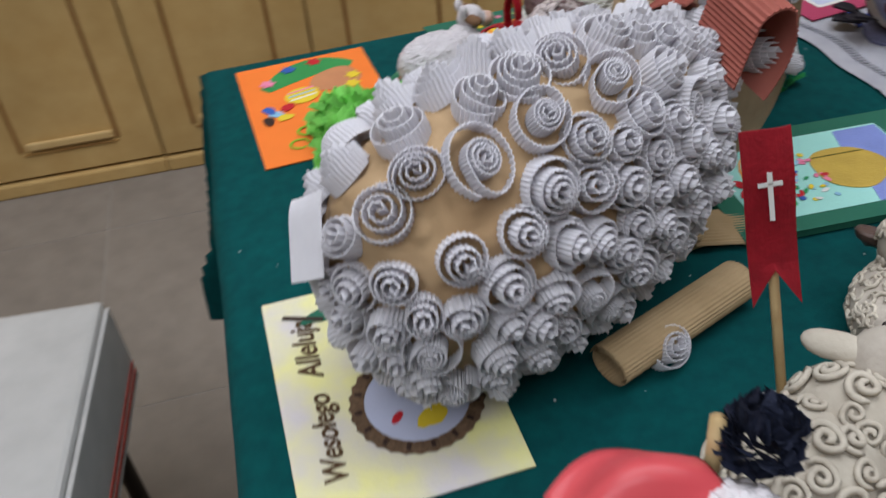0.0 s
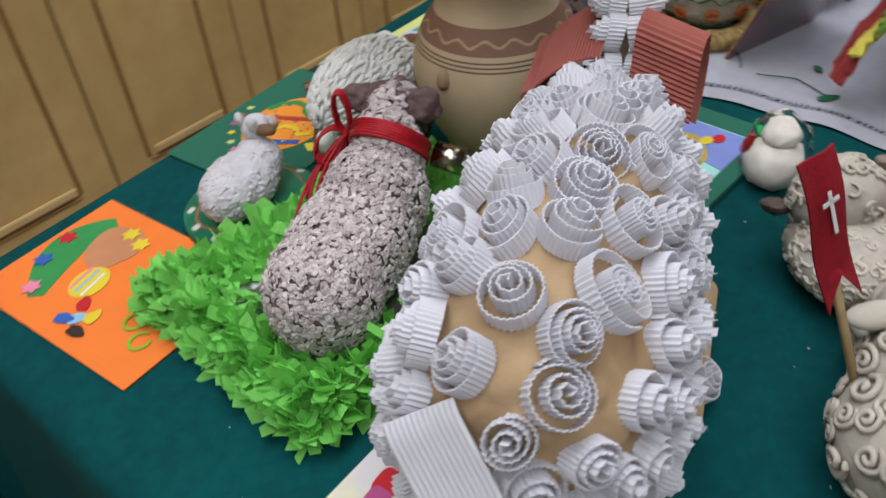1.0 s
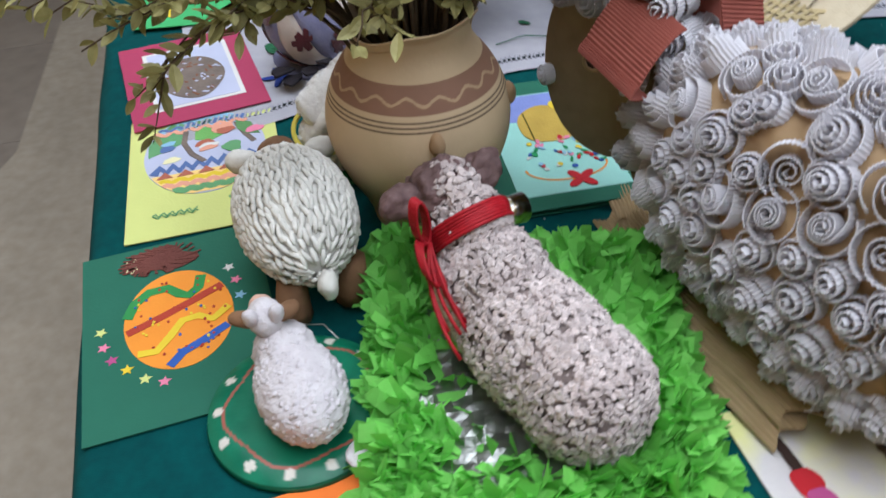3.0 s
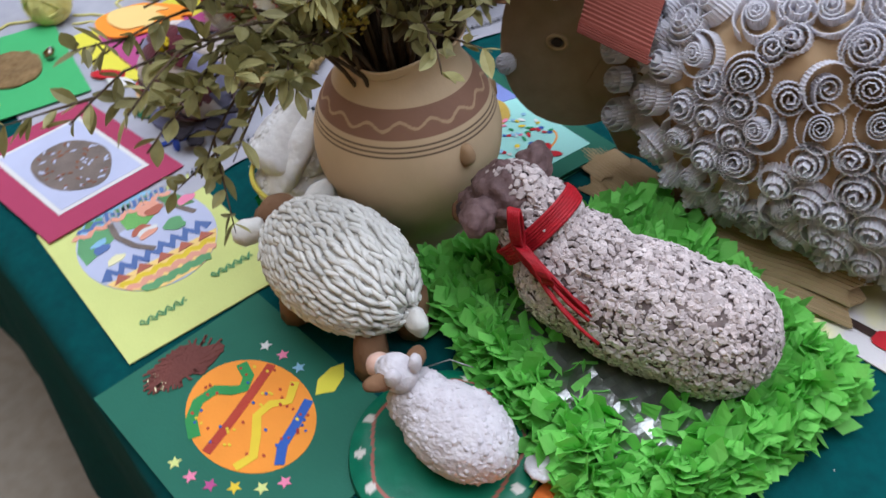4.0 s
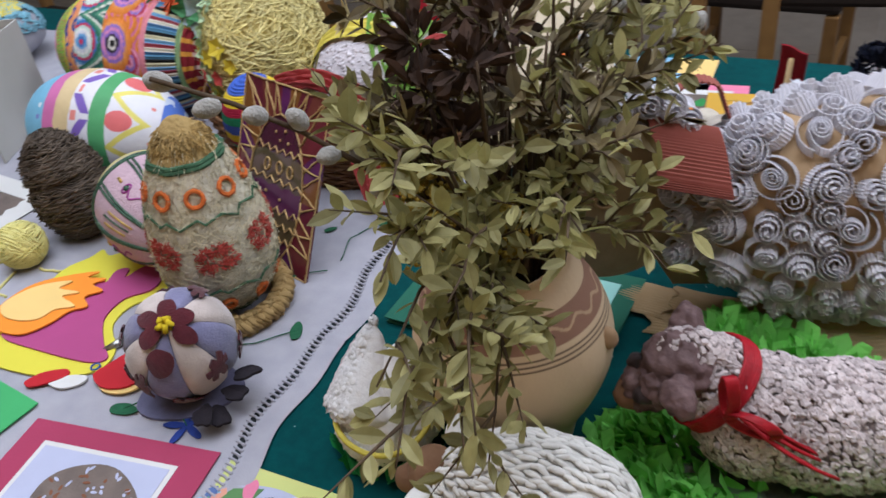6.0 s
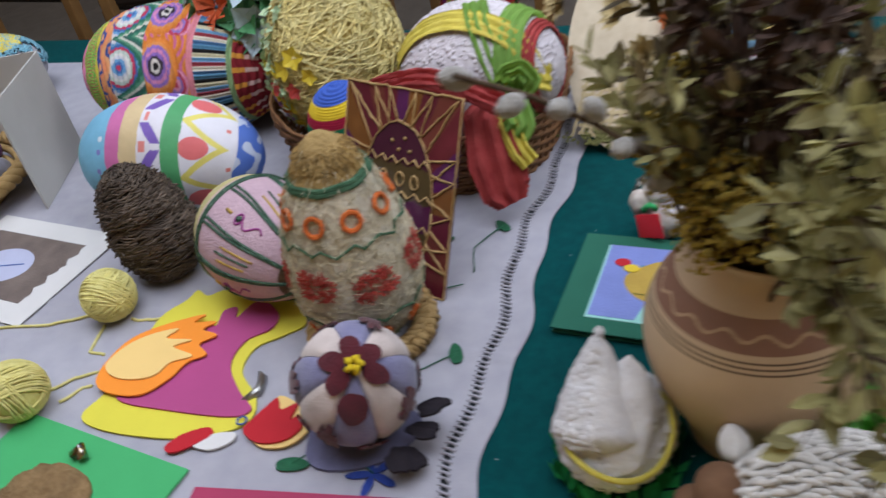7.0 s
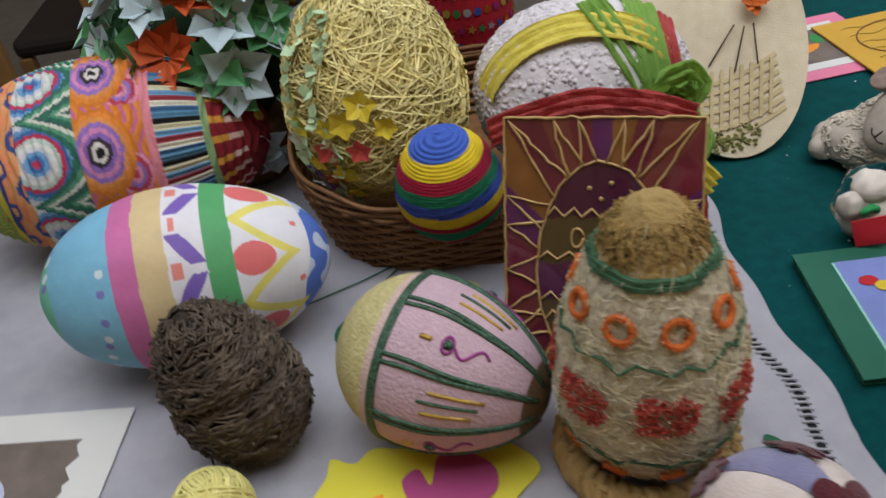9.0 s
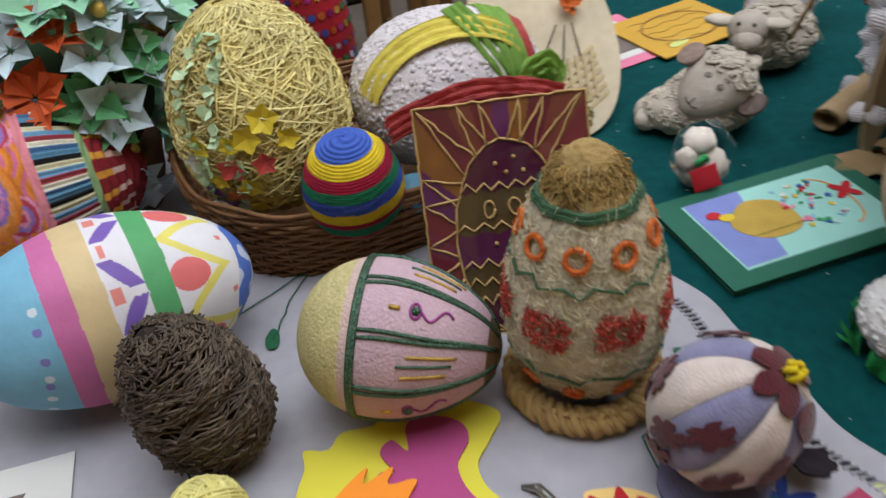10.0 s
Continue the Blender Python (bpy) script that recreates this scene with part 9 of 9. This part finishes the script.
for k in range(160):
    pieces.append(moved(chip(ro, 0.003), frame_on((ro.gauss(0.03, 0.022), ro.gauss(0.118, 0.006), 0.003), (ro.gauss(0, 0.5), ro.gauss(0, 0.5), 1), k)))
v_, f_ = gather(pieces)
tagged(raw("moss", v_, f_, material("dull_green_moss", srgb(140, 138, 84), srgb(110, 110, 62), 90, 0.95, 0.5, 300, per_piece=0.3), plaque, "dull green moss", False), kind="stuff")

# ---- standing folded card, straw tray with eggs, blue fleece hen ----
M_GREYCARD = material("grey_white_card", srgb(196, 194, 188), srgb(182, 180, 174), 12, 0.8, 0.1, 200, stain=0.1)
fold = thing("standing_card", "tall folded grey-white card standing upright on the linen", "card", pose(0, 0, T + 0.003))
for name, a, b in (("front_leaf", (1.550, -0.481), (1.618, -0.640)), ("back_leaf", (1.6195, -0.642), (1.72, -0.60))):
    d = Vector((b[0] - a[0], b[1] - a[1], 0)).normalized()
    n = Vector((-d.y, d.x, 0)) * 0.0012
    vs = []
    for p in (a, b):
        for s in (1, -1):
            for z in (0, 0.155):
                vs.append(Vector((p[0], p[1], z)) + n * s)
    raw(name, vs, [(0, 1, 3, 2), (4, 6, 7, 5), (0, 4, 5, 1), (2, 3, 7, 6), (1, 5, 7, 3), (0, 2, 6, 4)], M_GREYCARD, fold, "", False)
tray = thing("straw_tray", "round coiled straw tray holding many small decorated eggs", "tray", pose(1.735, -0.475, T + 0.003))
for k in range(10):
    rr = 0.012 + 0.0115 * k
    v_, f_ = tube_mesh([(rr * math.cos(t), rr * math.sin(t), 0.006 + (0.0 if k < 8 else 0.010 * (k - 7))) for t in [i * 6.2832 / 44 for i in range(44)]], 0.0062, 6, True)
    raw("coil", v_, f_, M_PLAIT, tray, "coil of straw")
for k in range(3):
    v_, f_ = tube_mesh([((0.130 + 0.006 * math.sin(17 * t + 2.1 * k)) * math.cos(t), (0.130 + 0.006 * math.sin(17 * t + 2.1 * k)) * math.sin(t), 0.036 + 0.006 * math.cos(17 * t + 2.1 * k)) for t in [i * 6.2832 / 120 for i in range(120)]], 0.0065, 7, True)
    raw("rim_coil", v_, f_, M_PLAIT, tray, "plaited straw rim")
cols = [srgb(*q) for q in ((176, 110, 70), (196, 186, 90), (150, 150, 160), (196, 60, 120), (90, 110, 150), (120, 80, 140), (206, 196, 170), (90, 140, 150), (180, 90, 60), (60, 60, 84))]
em = [material("tray_egg_shell", q, tuple(k * 0.8 for k in q), 90, 0.35, 0.1, 200, spread=0.2) for q in cols]
for k in range(16):
    a, rr = 2.399 * k, 0.024 * math.sqrt(k + 0.4)
    egg("small_egg", "small decorated egg lying in the straw tray", 0.052, 0.020, egg_at(1.735 + rr * math.cos(a), -0.475 + rr * math.sin(a), T + 0.036, (math.cos(a * 2), math.sin(a * 2), 0.35)), em[k % 10], None, (18, 22))
M_BLUEFLEECE = material("turquoise_fleece", srgb(140, 190, 204), srgb(112, 166, 186), 90, 0.95, 0.6, 300, per_piece=0.2)
blue = thing("fleece_hen", "white cushion with a fluffy turquoise and yellow top", "cushion", pose(1.905, -0.800, T + 0.003))
v_, f_ = lumps([(Vector((0, 0, 0.050)), (0.085, 0.070, 0.050), 0)], (20, 30), 0.002, 40)
raw("cushion", v_, f_, M_LINEN, blue, "white cloth cushion")
for mat, zc_, lab in ((M_BLUEFLEECE, 0.058, "turquoise loops"), (M_CREPEY, 0.085, "yellow loops")):
    pieces = []
    for p, n, k in on_cells([(Vector((0, 0, 0.052)), (0.086, 0.071, 0.052), 0)], 420, ro, zc_ if mat is M_BLUEFLEECE else 0.092):
        pieces.append(wiggle(p, n, ro, 0.008))
    v_, f_ = gather(pieces)
    tagged(raw("fleece", v_, f_, mat, blue, lab, True), kind="stuff")

# ---- paper flower tree and sequinned egg behind the basket ----
tree = thing("paper_flower_tree", "small bouquet of folded green, white and orange paper flowers", "paper flowers", pose(1.318, -0.790, T + 0.003) @ Matrix.Scale(1.28, 4))
M_TREE = [material(n, c, tuple(k * 0.8 for k in c), 60, 0.7, 0.2, 200, per_piece=0.25) for n, c in (("mint_paper", srgb(168, 226, 190)), ("pale_blue_paper", srgb(206, 224, 230)), ("leaf_green_paper", srgb(96, 164, 110)), ("orange_folded_paper", srgb(216, 96, 48)), ("tan_paper", srgb(166, 136, 104)))]
v_, f_ = revolve([(0.0001, 0.001), (0.035, 0.001), (0.045, 0.03), (0.05, 0.06), (0.046, 0.062), (0.0001, 0.05)], 28)
raw("pot", v_, f_, M_CLAY, tree, "small brown pot")
v_, f_ = lumps([(Vector((0, 0, 0.11)), (0.056, 0.045, 0.06), 0)], (14, 20), 0.004, 50)
raw("moss_ball", v_, f_, material("dark_moss", srgb(44, 66, 40), srgb(30, 48, 28), 80, 0.95, 0.8, 200), tree, "dark green moss ball")


def folded_flower(r, size, n):
    pieces = []
    for k in range(n):
        l = size * r.uniform(0.8, 1.1)
        w = l * 0.75
        vs = [Vector((0, 0.002, 0)), Vector((w * 0.5, l * 0.55, 0.25 * l)), Vector((0, l, 0.05 * l)), Vector((-w * 0.5, l * 0.55, 0.25 * l)), Vector((0, l * 0.6, -0.02 * l))]
        pieces.append(moved((vs, [(0, 1, 4), (1, 2, 4), (2, 3, 4), (3, 0, 4)]), Matrix.Rotation(2 * math.pi * k / n, 4, "Z") @ Matrix.Rotation(r.uniform(0.1, 0.6), 4, "X")))
    return gather(pieces)


for k in range(120):
    a, z = k * 2.399, 0.035 + 0.175 * ro.random()
    rr = 0.085 * math.sqrt(max(0.15, 1 - ((z - 0.12) / 0.11) ** 2)) * ro.uniform(0.85, 1.1)
    c = Vector((rr * math.cos(a), rr * math.sin(a) * 0.8, z))
    mi = 3 if (c - Vector((0.010, 0.070, 0.160))).length < 0.030 else (0, 1, 0, 2, 1, 0, 1, 2, 0, 4, 1)[k % 11]
    v_, f_ = folded_flower(ro, ro.uniform(0.024, 0.034), 8 if mi == 3 else 6)
    raw("paper_flower", v_, f_, M_TREE[mi], tree, ("mint", "pale blue", "leaf green", "orange", "tan")[mi] + " folded paper flower", False, frame_on(c, (c - Vector((0, 0, 0.1))).normalized() + Vector((0, 0.15, 0.2)), a))
for k in range(12):
    a = k * 1.9
    v_, f_ = lumps([(Vector((0.08 * math.cos(a), 0.065 * math.sin(a), 0.07 + 0.011 * k)), (0.006, 0.006, 0.006), 0)], (8, 10))
    raw("bead", v_, f_, M_GOLDGLUE, tree, "tiny gold bead")
M_SEQRED = material("red_sequin_cloth", srgb(168, 26, 40), srgb(140, 16, 30), 120, 0.7, 0.3, 300)
seq = thing("sequin_egg", "tall red cloth egg with rows of coloured sequins", "egg", pose(1.050, -0.905, T + 0.003) @ Matrix.Scale(1.12, 4))
SP = egg_profile(0.20, 0.050, 40, 0.2)
v_, f_ = revolve(SP, 48)
raw("shell", v_, f_, M_SEQRED, seq)
sq = [material("sequin", srgb(*q), None, 60, 0.15, 0, 100, metal=0.8) for q in ((196, 70, 150), (230, 180, 90), (90, 170, 110), (210, 210, 220), (90, 110, 200), (230, 120, 60))]
for row in range(9):
    s = 0.16 + 0.09 * row
    an = math.acos(1 - 2 * s)
    rr = math.sin(an) * (1 + 0.2 * math.cos(an)) / 1.02 * 0.05 + 0.0006
    cnt = int(2 * math.pi * rr / 0.0105)
    for k in range(cnt):
        a = 2 * math.pi * (k + 0.5 * (row % 2)) / cnt
        v_, f_ = sheet(oval(0, 0, 0.0042, 0.0042, 10) if row % 3 else star(0, 0, 0.005, 5), 0.0006)
        raw("sequin", v_, f_, sq[(k + row * 2) % 6], seq, "", False, frame_on((rr * math.cos(a), rr * math.sin(a), 0.2 * s), (math.cos(a), math.sin(a), 0.2)))

# ---- bench with a white cover beside the table ----
M_COVER = material("white_bench_cover", srgb(186, 183, 180), srgb(172, 169, 166), 20, 0.9, 0.2, 300, stain=0.08)
bench = thing("bench", "low bench under a white cover with a red-striped edge", "bench", pose(-0.028, 0.004, 0, 0, 0, -5))
bm = bmesh.new()
box(bm, -0.55, -0.95, 0.425, 0.0, 0.0, 0.45, 0.008)
part("seat", bm, M_COVER, bench, "white cloth-covered seat", False)
for x0, y0, x1, y1 in ((-0.001, -0.94, 0.006, -0.004), (-0.545, -0.004, -0.004, 0.006)):
    bm = bmesh.new()
    box(bm, x0, y0, 0.30, x1, y1, 0.438, 0.002)
    part("skirt", bm, M_COVER, bench, "hanging white cover", False)
for z in (0.315, 0.33):
    bm = bmesh.new()
    box(bm, 0.006, -0.935, z, 0.0075, -0.01, z + 0.006)
    part("stripe", bm, M_REDWOOL, bench, "thin red stripe", False)
for x, y in ((-0.05, -0.06), (-0.5, -0.06), (-0.05, -0.89), (-0.5, -0.89)):
    v_, f_ = tube_mesh([(x, y, 0.0), (x, y, 0.425)], 0.013, 12)
    raw("leg", v_, f_, M_DARK, bench, "dark tubular leg")

# ---- chairs along the far side ----
def chair(x, y, turn):
    c = thing("chair", "dark upholstered chair with light wooden legs", "chair", pose(x, y, 0, 0, 0, turn), "chairs along the far side")
    bm = bmesh.new()
    box(bm, -0.21, -0.21, 0.43, 0.21, 0.21, 0.48, 0.018)
    part("seat", bm, M_DARK, c, "dark padded seat", False)
    bm = bmesh.new()
    box(bm, -0.20, -0.225, 0.60, 0.20, -0.20, 0.90, 0.012, None)
    part("backrest", bm, M_DARK, c, "dark padded backrest", False)
    for sx in (-1, 1):
        for sy, top in ((-1, 0.88), (1, 0.43)):
            bm = bmesh.new()
            box(bm, sx * 0.19 - 0.017, sy * 0.19 - 0.017, 0, sx * 0.19 + 0.017, sy * 0.19 + 0.017, top, 0.004)
            part("leg", bm, M_CHAIRWOOD, c, "light wooden leg", False)
        bm = bmesh.new()
        box(bm, sx * 0.19 - 0.010, -0.17, 0.2, sx * 0.19 + 0.010, 0.17, 0.23, 0.003)
        part("stretcher", bm, M_CHAIRWOOD, c, "", False)
    return c


ch = chair(0.42, -1.45, 6)
# more dark chairs, added in rows to stand in for the dim far floor
for x, y, t in ((0.98, -1.42, -5), (1.55, -1.44, 3), (2.15, -1.42, 8), (2.75, -1.46, -6), (0.1, -2.2, 4), (0.7, -2.25, -4), (1.3, -2.2, 6), (1.95, -2.25, 0), (2.6, -2.2, -5)):
    copy_thing(ch, pose(x, y, 0, 0, 0, t))

# ---- specks of lint on the cloth ----
M_LINT = material("white_lint", srgb(206, 204, 200), None, 90, 0.95)
rx = random.Random(12)
pieces = []
for k in range(130):
    x, y = rx.uniform(0.2, 0.84), rx.uniform(-0.9, 0.0)
    pieces.append(moved(chip(rx, rx.uniform(0.0005, 0.0014)), frame_on((x, y, T + 0.0004), (rx.gauss(0, 0.3), rx.gauss(0, 0.3), 1), k)))
v_, f_ = gather(pieces)
tagged(raw("lint", v_, f_, M_LINT, None, "", False), "tiny white specks of lint scattered over the tablecloth", "lint", kind="stuff")
